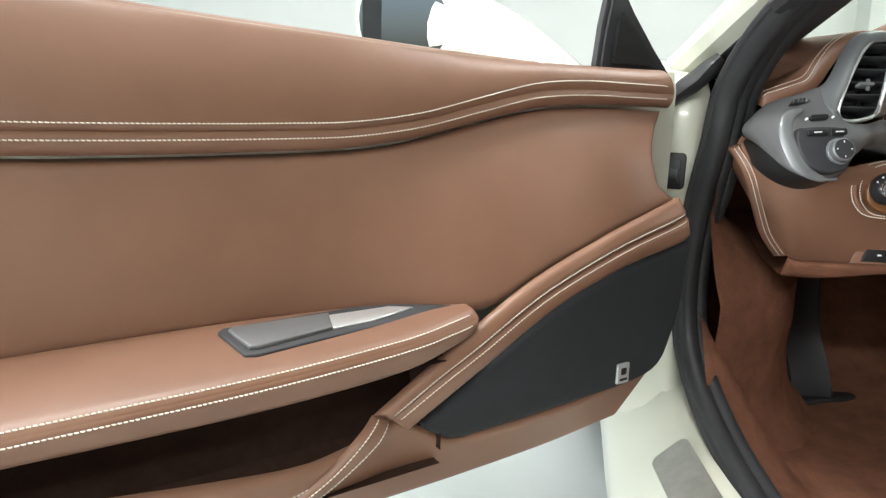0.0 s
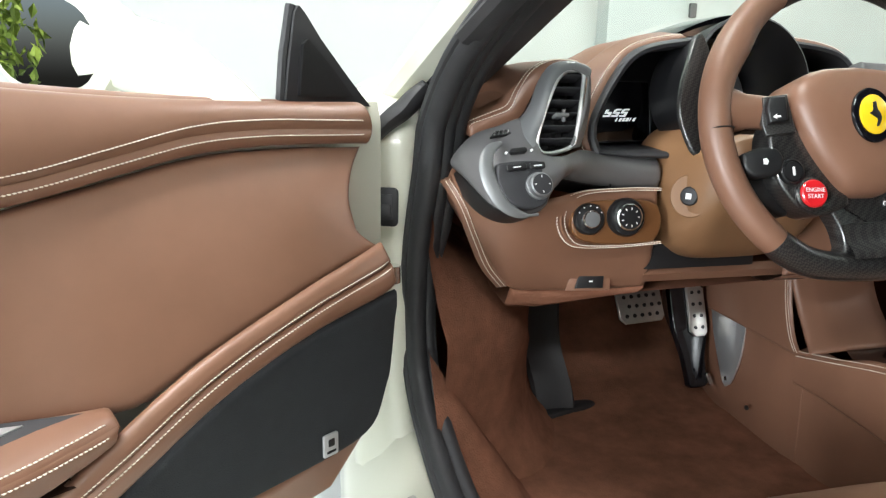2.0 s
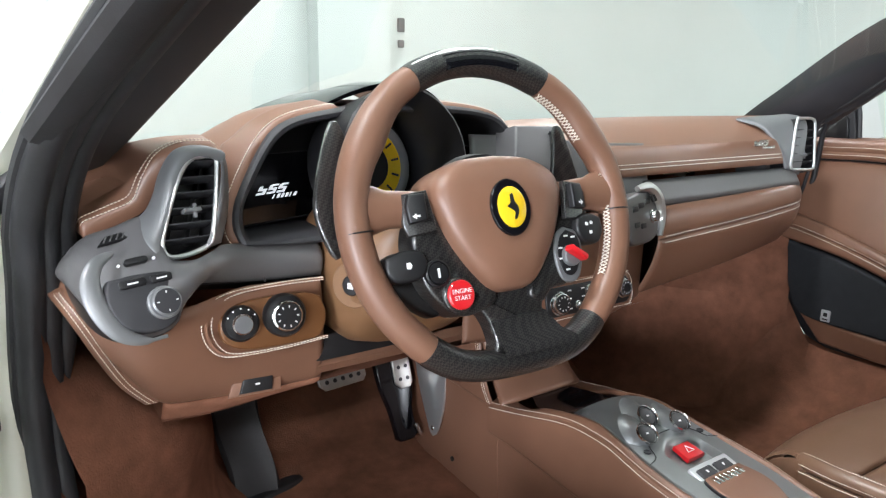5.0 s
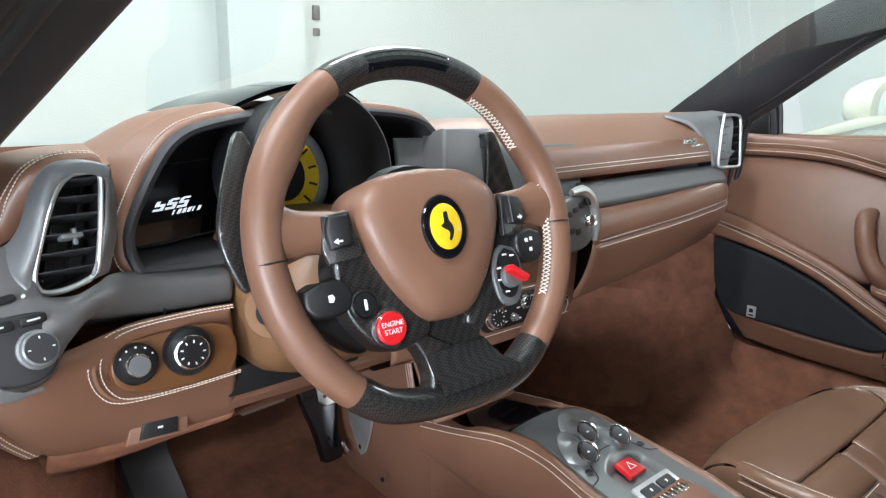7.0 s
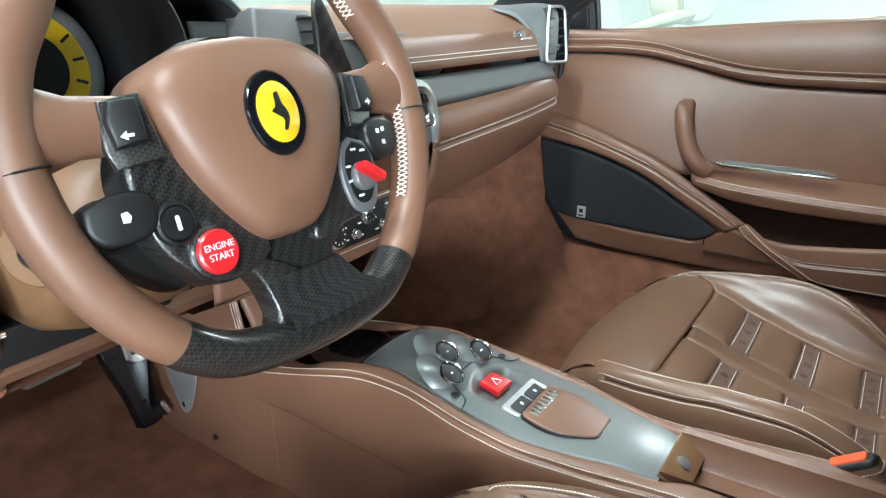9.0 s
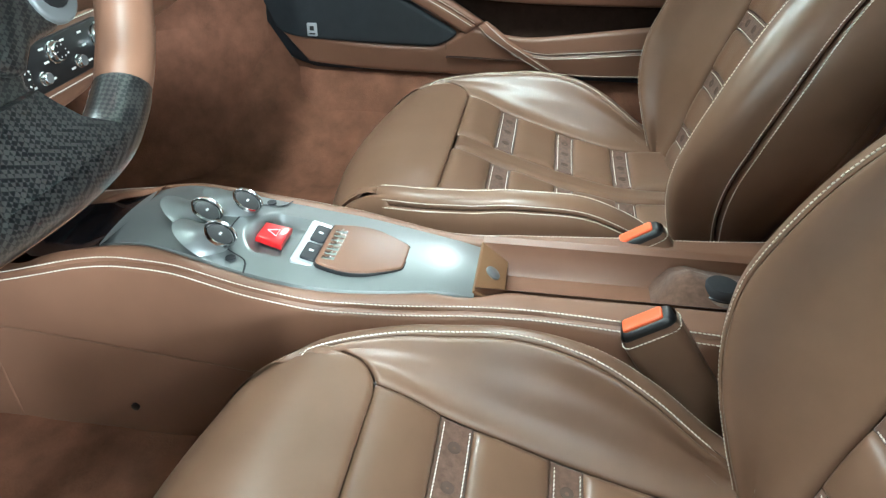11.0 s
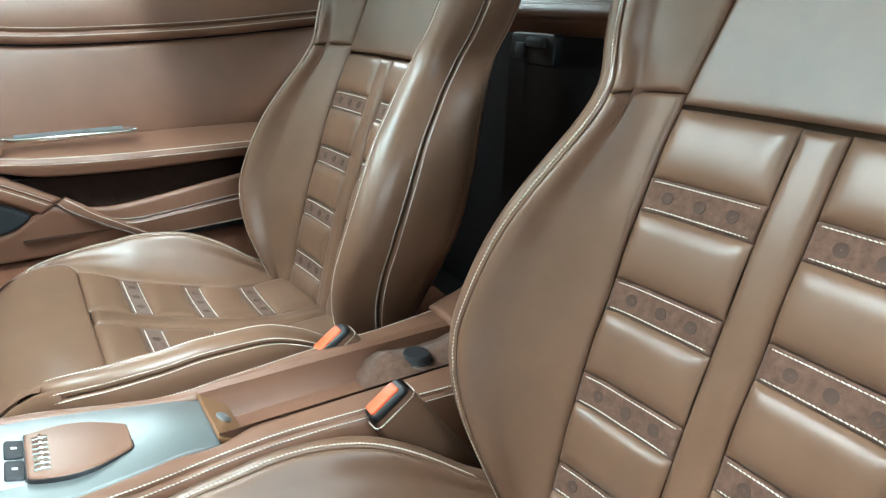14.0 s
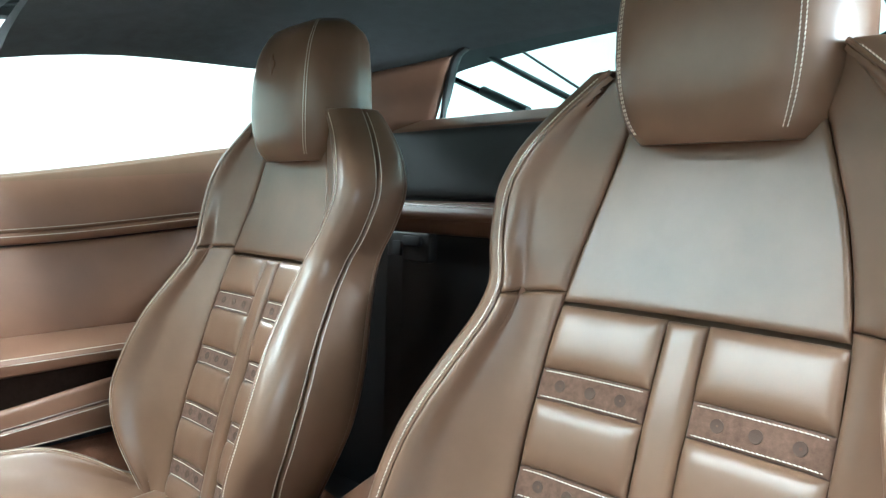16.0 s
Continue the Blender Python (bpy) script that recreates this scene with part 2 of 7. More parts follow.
class Geo:
    """Gathers the faces of one mesh."""

    def __init__(self):
        self.v, self.f = [], []

    def grid(self, rows, close_u=False, close_v=False, caps=False):
        o, nu, nv = len(self.v), len(rows), len(rows[0])
        for r in rows:
            self.v += [tuple(p) for p in r]
        for i in range(nu if close_u else nu - 1):
            for j in range(nv if close_v else nv - 1):
                a, b = (i + 1) % nu, (j + 1) % nv
                self.f.append((o + i * nv + j, o + i * nv + b, o + a * nv + b, o + a * nv + j))
        if caps:
            self.f.append(tuple(o + j for j in range(nv))[::-1])
            self.f.append(tuple(o + (nu - 1) * nv + j for j in range(nv)))
        return self

    def tube(self, path, r, sides=8, closed=False, flat=1.0, up=(0, 0, 1)):
        path = [Vector(p) for p in path]
        n, rows = len(path), []
        for i, p in enumerate(path):
            t = (path[(i + 1) % n] - path[i - 1]) if closed else (path[min(i + 1, n - 1)] - path[max(i - 1, 0)])
            t.normalize()
            a = t.cross(Vector(up))
            if a.length < 1e-4:
                a = t.cross(Vector((1, 0, 0)))
            a.normalize()
            b = a.cross(t)
            rr = r[i] if isinstance(r, (list, tuple)) else r
            rows.append([p + a * (rr * math.cos(k / sides * math.tau)) + b * (rr * flat * math.sin(k / sides * math.tau)) for k in range(sides)])
        return self.grid(rows, close_u=closed, close_v=True, caps=not closed)

    def lathe(self, profile, m, n=24, caps=True):
        """profile: (radius, height) pairs turned about m's z axis."""
        rows = [[m @ Vector((r * math.cos(k / n * math.tau), r * math.sin(k / n * math.tau), h)) for k in range(n)] for r, h in profile]
        return self.grid(rows, close_v=True, caps=caps)

    def slab(self, outline, m, depth, r=0.002, steps=3):
        """A plate with that outline (x, y) in m's plane, risen by depth along m's z, with a rounded top edge."""
        pts = [Vector((p[0], p[1])) for p in outline]
        if sum(pts[i - 1].x * pts[i].y - pts[i].x * pts[i - 1].y for i in range(len(pts))) < 0:
            pts.reverse()
        n = len(pts)
        nor = []
        for i in range(n):
            e1, e2 = (pts[i] - pts[i - 1]).normalized(), (pts[(i + 1) % n] - pts[i]).normalized()
            k = Vector((-e1.y - e2.y, e1.x + e2.x))
            k = k / max(k.length, 1e-6)
            nor.append(k / max(0.5, k.dot(Vector((-e1.y, e1.x)))))
        rows = [[m @ Vector((p.x, p.y, 0)) for p in pts]]
        for s in range(steps + 1):
            a = s / steps * math.pi / 2
            rows.append([m @ Vector((p.x + k.x * r * (1 - math.cos(a)), p.y + k.y * r * (1 - math.cos(a)), depth - r + r * math.sin(a))) for p, k in zip(pts, nor)])
        return self.grid(rows, close_v=True, caps=True)

    def box(self, m, sx, sy, sz, r=0.002):
        return self.slab(rounded(sx, sy, min(r * 1.5, sx / 3, sy / 3), 2), m @ Matrix.Translation((0, 0, -sz / 2)), sz, r, 2)

    def dashes(self, path, nor, pitch=0.0042, length=0.0036, r=0.00048):
        """A row of stitches along a path; nor: the surface's normal at each of its points."""
        p = np.array([tuple(q) for q in path])
        run = np.concatenate(([0], np.cumsum(np.linalg.norm(np.diff(p, axis=0), axis=1))))
        nn = np.array([tuple(q) for q in nor])
        k = max(1, int(run[-1] / pitch))
        for i in range(k):
            def at(v, arr):
                return Vector([np.interp(v, run, arr[:, c]) for c in range(3)])
            m0 = (i + 0.5) * run[-1] / k
            a, b, up = at(m0 - length / 2, p), at(m0 + length / 2, p), at(m0, nn).normalized()
            t = (b - a).normalized()
            s = t.cross(up)
            o = len(self.v)
            slant = s * r * 0.5
            for f, w, h in ((0.0, 0.6, -1.0), (0.16, 1.0, 0.9), (0.5, 1.0, 1.25), (0.84, 1.0, 0.9), (1.0, 0.6, -1.0)):
                c = a + (b - a) * f + slant * (2 * f - 1) + up * r * h
                self.v += [tuple(c - s * r * w), tuple(c + s * r * w)]
            self.v += [tuple(a + (b - a) * 0.5 - s * r * 1.2 - up * r), tuple(a + (b - a) * 0.5 + s * r * 1.2 - up * r)]
            for k2 in range(4):
                self.f.append((o + 2 * k2, o + 2 * k2 + 1, o + 2 * k2 + 3, o + 2 * k2 + 2))
            self.f += [(o, o + 2, o + 4, o + 6, o + 8, o + 10), (o + 1, o + 11, o + 9, o + 7, o + 5, o + 3)]
        return self

    def out(self, name, mat, parent=None, label="", smooth_faces=True, angle=40):
        me = bpy.data.meshes.new(name)
        me.from_pydata(self.v, [], self.f)
        me.update()
        bm = bmesh.new()
        bm.from_mesh(me)
        bmesh.ops.recalc_face_normals(bm, faces=bm.faces)
        for f in bm.faces:
            f.smooth = smooth_faces
        if smooth_faces:
            for e in bm.edges:
                if len(e.link_faces) == 2 and e.calc_face_angle(0) > radians(angle):
                    e.smooth = False
        bm.to_mesh(me)
        bm.free()
        me.materials.append(mat)
        ob = new(name, me)
        if parent:
            ob.parent = parent
        if label:
            tagged(ob, label)
        return ob


def thing(name, label, category, group="", kind=""):
    return tagged(new(name), label, category, group, kind)


def rounded(w, h, r, k=4):
    """The outline of a rounded rectangle about the origin."""
    out = []
    for cx, cy, a0 in ((w / 2 - r, h / 2 - r, 0), (-w / 2 + r, h / 2 - r, 90), (-w / 2 + r, -h / 2 + r, 180), (w / 2 - r, -h / 2 + r, 270)):
        for i in range(k + 1):
            a = radians(a0 + 90 * i / k)
            out.append((cx + r * math.cos(a), cy + r * math.sin(a)))
    return out


def frame_at(o, x, y):
    """A pose at o whose x axis runs along x and whose y axis lies towards y."""
    x, y = Vector(x).normalized(), Vector(y)
    z = x.cross(y).normalized()
    y = z.cross(x)
    return Matrix(((x.x, y.x, z.x, o[0]), (x.y, y.y, z.y, o[1]), (x.z, y.z, z.z, o[2]), (0, 0, 0, 1)))


class Pad:
    """An upholstered panel between two curves a and b, padded by puff, with edges rolled in by sink.
    With surface, a and b are given in its two parameters; else they are points in space and out is the outer side."""

    def __init__(self, a, b, puff=0.006, roll=0.012, sink=0.004, nu=40, nv=8, belly=0.0, out=(0, 0, 1), surface=None, ends=True):
        self.a, self.b = smooth(a, nu), smooth(b, nu)
        self.puff, self.roll, self.sink, self.nu, self.nv, self.belly, self.surface, self.ends = puff, roll, sink, nu, nv, belly, surface, ends
        self.out_dir = Vector(out)
        self.base = [[self.place(i, r) for r in (0, 0.5, 1)] for i in range(nu)]
        self.wide = [(q[1] - q[0]).length + (q[2] - q[1]).length for q in self.base]
        self.run = [0.0]
        for i in range(1, nu):
            self.run.append(self.run[-1] + (self.base[i][1] - self.base[i - 1][1]).length)

    def place(self, i, r):
        i0 = min(int(i), self.nu - 2)
        f = i - i0
        a = [x + (y - x) * f for x, y in zip(self.a[i0], self.a[i0 + 1])]
        b = [x + (y - x) * f for x, y in zip(self.b[i0], self.b[i0 + 1])]
        p = [x + (y - x) * r for x, y in zip(a, b)]
        return self.surface(*p) if self.surface else Vector(p)

    def normal(self, i, r):
        e = 0.02
        u = self.place(min(i + 0.5, self.nu - 1), r) - self.place(max(i - 0.5, 0), r)
        v = self.place(i, min(r + e, 1)) - self.place(i, max(r - e, 0))
        n = u.cross(v)
        if n.length < 1e-12:
            return self.out_dir.normalized()
        n.normalize()
        return n if n.dot(self.out_dir) > 0 else -n

    def height(self, i, r):
        w = self.wide[min(int(round(i)), self.nu - 1)]
        d = min(r, 1 - r) * w
        run = self.run[-1] * i / (self.nu - 1)
        if self.ends:
            d = min(d, run, self.run[-1] - run)
        k = min(1.0, max(0.0, d / self.roll))
        return -self.sink + (self.sink + self.puff) * math.sqrt(1 - (1 - k) ** 2) + self.belly * 4 * r * (1 - r)

    def at(self, i, r, lift=0.0):
        return self.place(i, r) + self.normal(i, r) * (self.height(i, r) + lift)

    def rows(self):
        steps = [0]
        if self.ends:
            for d in (0.12, 0.4, 0.75, 1.2):
                steps.append(min(d * self.roll / max(self.run[-1], 1e-6), 0.45) * (self.nu - 1))
            steps = steps + [float(k) for k in range(1, self.nu - 1) if steps[-1] + 0.3 < k < self.nu - 1 - steps[-1] - 0.3] + [self.nu - 1 - s for s in reversed(steps)]
        else:
            steps = list(range(self.nu))
        rows = []
        for i in steps:
            w = max(self.wide[min(int(round(i)), self.nu - 1)], 1e-4)
            e = [min(d * self.roll / w, 0.4) for d in (0, 0.1, 0.35, 0.7, 1.1)]
            rs = e + [e[-1] + (1 - 2 * e[-1]) * k / self.nv for k in range(1, self.nv)] + [1 - x for x in reversed(e)]
            rows.append([self.at(i, r) for r in rs])
        return rows

    def out(self, name, mat, parent, label=""):
        return Geo().grid(self.rows()).out(name, mat, parent, label, angle=60)

    def line(self, inset, side="a", i0=0, i1=None):
        """Points and normals along the panel, that far in from its edge a or b."""
        pts, nor = [], []
        for i in range(i0, (i1 or self.nu)):
            r = min(inset / max(self.wide[i], 1e-4), 0.5)
            r = r if side == "a" else 1 - r
            pts.append(self.at(i, r, 0.0004))
            nor.append(self.normal(i, r))
        return pts, nor

    def stitch(self, parent, inset=0.006, side="a", i0=0, i1=None, name="stitching"):
        return Geo().dashes(*self.line(inset, side, i0, i1)).out(name, THREAD, parent, "cream stitching")


def letters(text, m, size, mat, parent, name="lettering", depth=0.0008, shear=0.0, label="", wide=1.0):
    c = bpy.data.curves.new(name, "FONT")
    c.body, c.size, c.extrude, c.align_x, c.align_y, c.shear = text, size, depth, "CENTER", "CENTER", shear
    tmp = new(name, c)
    me = bpy.data.meshes.new_from_object(tmp.evaluated_get(bpy.context.evaluated_depsgraph_get()))
    bpy.data.objects.remove(tmp)
    me.transform(m @ Matrix.Diagonal((wide, 1, 1, 1)))
    me.materials.clear()
    me.materials.append(mat)
    ob = new(name, me)
    ob.parent = parent
    if label:
        tagged(ob, label)
    return ob


def script_bars(m, size, mat, parent, name, depth, label):
    """A slanted script drawn as plain bars: three broad ones and a row of narrow ones below."""
    g = Geo()

    def bar(x, y, w, h):
        g.slab([(1.35 * x + 0.9 * y, y), (1.35 * (x + w) + 0.9 * y, y), (1.35 * (x + w) + 0.9 * (y + h), y + h), (1.35 * x + 0.9 * (y + h), y + h)], m, depth, depth * 0.2)
    for k in range(3):
        x = size * (0.78 * k - 1.5)
        bar(x, 0, size * 0.66, size * 0.16)
        bar(x, size * 0.3, size * 0.66, size * 0.14)
        bar(x + size * 0.42, size * 0.14, size * 0.24, size * 0.17)
        bar(x, size * 0.43, size * 0.26, size * 0.22)
        if k:
            bar(x + size * 0.14, size * 0.58, size * 0.52, size * 0.14)
    for k in range(6):
        bar(size * (0.34 * k - 0.05), -size * 0.42, size * (0.12 if k in (0, 4) else 0.23), size * 0.32)
    return g.out(name, mat, parent, label)


# ---- the showroom ----
def room_box(name, x0, x1, y0, y1, z0, z1, mat):
    g = Geo()
    o = [(x, y, z) for z in (z0, z1) for x, y in ((x0, y0), (x1, y0), (x1, y1), (x0, y1))]
    g.v, g.f = o, [(3, 2, 1, 0), (4, 5, 6, 7), (0, 1, 5, 4), (1, 2, 6, 5), (2, 3, 7, 6), (3, 0, 4, 7)]
    return tagged(g.out(name, mat, smooth_faces=False), kind="structure")


tagged(room_box("floor", -6, 6.2, -5, 4.6, -0.2, 0.0, EPOXY), "pale grey polished showroom floor", "floor")
tagged(room_box("wall_front", -6, 6.2, 4.4, 4.6, 0.0, CEILING, WALLPAINT), "plain white painted wall", "wall")
tagged(room_box("wall_left", -6.2, -6, 2.5, 4.6, 0.0, CEILING, WALLPAINT), "white wall beside the open gate", "wall")
tagged(room_box("wall_left", -6.2, -6, -5, -3.5, 0.0, CEILING, WALLPAINT), "white wall beside the open gate", "wall")
tagged(room_box("wall_left", -6.2, -6, -3.5, 2.5, 2.85, CEILING, WALLPAINT), "white wall over the open gate", "wall")
tagged(room_box("trim", -6.16, -6.02, 0.72, 0.86, 0.0, 2.85, TRIM), "dark steel post of the gate", "post")
# right-hand wall, with rounded corners
arc = [(3 + 3 * math.sin(a), 1.4 + 3 * math.cos(a)) for a in np.linspace(0, math.pi / 2, 20)] + [(6, y) for y in np.linspace(1.2, -2.0, 5)] + [(3 + 3 * math.cos(a), -2 - 3 * math.sin(a)) for a in np.linspace(0, math.pi / 2, 20)]
g = Geo()
g.grid([[(x, y, z) for x, y in arc] for z in (0, CEILING)] + [[(x + 0.2, y + (0.2 if y > 0 else -0.2), z) for x, y in arc] for z in (CEILING, 0)], close_u=True)
tagged(g.out("wall_right", WALLPAINT), "white painted wall with rounded corners", "wall", kind="structure")
tagged(room_box("ceiling", -6.2, 6.4, -5.2, 4.8, CEILING, CEILING + 0.15, WALLPAINT), "plain white ceiling", "ceiling")
tagged(room_box("wall_rear", -6, 6.2, -5.2, -5, 0.0, CEILING, WALLPAINT), "plain white painted wall", "wall")
# Boxed-in column and joint of the front wall
tagged(room_box("trim", 1.05, 1.55, 4.25, 4.4, 0.0, CEILING, WALLPAINT), "white boxed-in column on the wall", "column")
# Light panels, with the added right-hand pair among them
for px, py, watts in PANELS:
    lt = thing("ceiling_light", "slim white ceiling light panel", "ceiling light", "ceiling lights")
    lt.matrix_world = pose(px, py, CEILING)
    Geo().box(pose(0, 0, -0.012), 1.26, 0.36, 0.024, 0.004).out("frame", SILVER, lt)
    Geo().box(pose(0, 0, -0.026), 1.2, 0.3, 0.008, 0.002).out("diffuser", PANEL_LIT, lt)
# A switch plate on the front wall
sw = thing("wall_switch", "small grey switch plate on the white wall", "switch")
Geo().box(frame_at((1.72, 4.395, 1.34), (1, 0, 0), (0, 0, 1)), 0.05, 0.09, 0.02, 0.004).out("plate", GREY, sw)
Geo().box(frame_at((1.72, 4.395, 1.22), (1, 0, 0), (0, 0, 1)), 0.045, 0.05, 0.02, 0.004).out("socket", GREY, sw)


def tree(x, y, h, seed):
    rnd = random.Random(seed)
    tr = thing("tree", "leafy green tree outside the gate", "tree", "trees outside")
    tr.matrix_world = pose(x, y, 0)
    g = Geo().tube([(0, 0, -0.1), (0.05, 0, h * 0.3), (0, 0.08, h * 0.6), (0.1, 0, h * 0.9)], [0.14, 0.11, 0.07, 0.02], 8)
    for k in range(9):
        a, z0 = rnd.random() * 6.3, h * (0.3 + 0.05 * k)
        e = (math.cos(a) * h * 0.3, math.sin(a) * h * 0.3, z0 + h * 0.18)
        g.tube([(0, 0, z0), (e[0] / 2, e[1] / 2, z0 + h * 0.12), e], [0.05, 0.03, 0.01], 5)
    g.out("trunk", BARK, tr)
    c = Geo()
    for k in range(2600):
        a, t = rnd.random() * 6.3, rnd.random()
        rr = h * 0.36 * math.sin(math.pi * (0.12 + 0.85 * t)) ** 0.7 * rnd.random() ** 0.4 * (1 + 0.25 * math.sin(3 * a + 7 * t))
        p = Vector((math.cos(a) * rr, math.sin(a) * rr, h * (0.15 + 0.9 * t)))
        m = Matrix.Translation(p) @ Euler((rnd.random() * 6, rnd.random() * 6, rnd.random() * 6)).to_matrix().to_4x4()
        s = 0.06 + 0.06 * rnd.random()
        o = len(c.v)
        c.v += [tuple(m @ Vector(q)) for q in ((-s, 0, 0), (0, -s * 0.5, 0.02), (s, 0, 0), (0, s * 0.5, 0.02))]
        c.f.append((o, o + 1, o + 2, o + 3))
    tagged(c.out("crown", LEAF, tr, smooth_faces=False), kind="stuff")


tree(-8.6, 2.5, 3.0, 1)
tree(-9.2, 4.0, 3.2, 2)
tree(-10.5, 3.2, 3.4, 3)
tagged(room_box("ground", -60, -6.2, -40, 40, -0.25, -0.02, EPOXY), "pale concrete yard outside the gate", "ground")

# ---- the car's body ----
body = thing("sports_car", "ivory white sports car with one door open", "car")


def mirrored(pts, s):
    return [(p[0] * s, p[1], p[2]) for p in pts]


# Line of the windscreen pillar (right-hand side; s = -1 gives the other one)
PILLAR = [(0.86, 1.34, 0.76), (0.838, 1.2, 0.81), (0.80, 0.98, 0.907), (0.755, 0.72, 1.02), (0.70, 0.45, 1.12), (0.66, 0.2, 1.165)]
SEAL = [(0.66, 0.1, 1.165), (0.69, 0.42, 1.105), (0.742, 0.70, 0.995), (0.785, 0.93, 0.885), (0.803, 1.035, 0.79), (0.806, 1.06, 0.716), (0.812, 1.095, 0.6),
        (0.812, 1.112, 0.48), (0.808, 1.09, 0.385), (0.802, 1.0, 0.318), (0.80, 0.83, 0.285), (0.80, 0.5, 0.275), (0.80, 0.1, 0.275), (0.79, -0.05, 0.31), (0.78, -0.12, 0.42)]
PILLAR_FAR = [(0.86, 1.25, 0.74), (0.82, 1.10, 0.835), (0.80, 1.03, 0.885), (0.785, 0.96, 0.93), (0.757, 0.75, 1.066), (0.71, 0.5, 1.15), (0.67, 0.2, 1.18)]
SEAL_FAR = [(0.66, 0.1, 1.165), (0.69, 0.5, 1.13), (0.735, 0.75, 1.045), (0.765, 0.96, 0.907), (0.785, 1.03, 0.865), (0.803, 1.05, 0.79)] + SEAL[5:]
TRIM_NEAR = ((-0.022, -0.014, -0.014), (-0.06, -0.034, -0.016), (-0.11, -0.028, -0.006), (-0.142, 0.012, 0.012), (-0.135, 0.05, 0.026), (-0.05, 0.05, 0.028))
TRIM_FAR = ((-0.022, -0.014, -0.014), (-0.045, 0.0, -0.012), (-0.07, 0.06, -0.014), (-0.085, 0.12, -0.008), (-0.08, 0.155, 0.0), (-0.03, 0.12, 0.03))
for s in (-1, 1):
    line, edge, section = (PILLAR, SEAL, TRIM_NEAR) if s < 0 else (PILLAR_FAR, SEAL_FAR, TRIM_FAR)
    # painted outer pillar
    rows = []
    for p in smooth(mirrored(line, s), 24):
        x, y, z = p
        rows.append([(x + s * a, y + b, z + c) for a, b, c in ((-0.03, -0.012, -0.012), (0.0, -0.008, -0.006), (0.012, 0.006, 0.004), (0.008, 0.03, 0.02), (-0.02, 0.045, 0.03), (-0.05, 0.05, 0.03))])
    Geo().grid(rows, close_v=True, caps=True).out("pillar", PAINT, body)
    # dark inner pillar trim between seal and windscreen
    rows = []
    for p in smooth(mirrored(line, s), 24):
        x, y, z = p
        rows.append([(x + s * a, y + b, z + c) for a, b, c in section])
    Geo().grid(rows, close_v=True, caps=True).out("pillar_trim", TRIM, body, "charcoal inner pillar trim")
    sp = [p for p in smooth(mirrored(edge, s), 90) if s < 0 or p[2] > 0.45]
    sl = Geo().tube(sp, 0.0165 if s < 0 else 0.006, 12, up=(s, 0, 0))
    sl.tube([(x - s * 0.020, y + 0.006, z + 0.004) for x, y, z in sp], 0.013 if s < 0 else 0.004, 10, up=(s, 0, 0))
    sl.tube([(x + s * 0.015, y + 0.008, z) for x, y, z in sp], 0.008 if s < 0 else 0.004, 8, up=(s, 0, 0))
    if s < 0:
        sl.tube([(x + 0.037, y + 0.016, z + 0.004) for x, y, z in sp if z > 0.56 and y > 0.3], [min(0.013, max(0.002, 0.25 * (p[2] - 0.56))) for p in sp if p[2] > 0.56 and p[1] > 0.3], 10, up=(s, 0, 0))
    sl.out("door_seal", RUBBER, body, "black rubber door seal")
    # sleeve where the seal's two lengths meet
    cl = [p for p in sp if 0.700 < p[2] < 0.735 and p[1] > 0.9]
    Geo().tube(cl, 0.0178, 12, up=(s, 0, 0)).out("seal_joint", RUBBER, body)
    # sill
    prof = [(0.79, 0.262), (0.80, 0.283), (0.83, 0.293), (0.86, 0.286), (0.905, 0.245), (0.93, 0.215), (0.945, 0.17), (0.93, 0.12), (0.86, 0.11), (0.79, 0.14)]
    rows = [[(s * (x - 0.02 * max(0, (y - 0.95)) / 0.2), y, z + 0.25 * max(0, y - 1.0)) for x, z in prof] for y in np.linspace(-0.25, 1.22, 30)]
    Geo().grid(rows, close_v=True, caps=True).out("sill", PAINT, body)
    # tread plate with ribs
    if s > 0:
        # inner sill under the closed door
        rows = [[(x, y, z + 0.25 * max(0, y - 1.0)) for x, z in ((0.76, 0.25), (0.775, 0.295), (0.80, 0.33), (0.83, 0.335))] for y in np.linspace(-0.2, 1.2, 20)]
        Geo().grid(rows).out("sill_carpet", CARPET, body, "brown sill carpet")
    tp = frame_at((s * 0.872, 0.55, 0.2795), (0, 1, 0), (-0.74 * s, 0, 0.67)) if s < 0 else frame_at((s * 0.872, 0.55, 0.2795), (0, -1, 0), (-0.74, 0, 0.67))
    if s < 0:
        Geo().slab(rounded(0.78, 0.062, 0.014), tp, 0.003, 0.001).out("tread_plate", STEEL, body, "brushed steel tread plate")
    rb = Geo()
    for q in (-0.012, 0.0, 0.012):
        rb.box(tp @ pose(0.02, q, 0.004), 0.70, 0.003, 0.002, 0.0006)
    if s < 0:
        rb.out("tread_rib", STEEL, body)
    # hinge post behind the seal
    prof = [(0.80, 1.125), (0.818, 1.108), (0.84, 1.104), (0.872, 1.118), (0.897, 1.143), (0.905, 1.17), (0.90, 1.26), (0.80, 1.26)]
    rows = [[(s * x, y + o, z) for x, y in prof] for z, o in ((0.25, -0.06), (0.32, -0.02), (0.38, 0.0), (0.5, 0.006), (0.62, 0.004), (0.70, -0.004), (0.76, 0.0), (0.80, 0.03), (0.815, 0.09))]
    Geo().grid(rows, close_v=True, caps=True).out("hinge_post", PAINT, body)
    # front wing
    rows = []
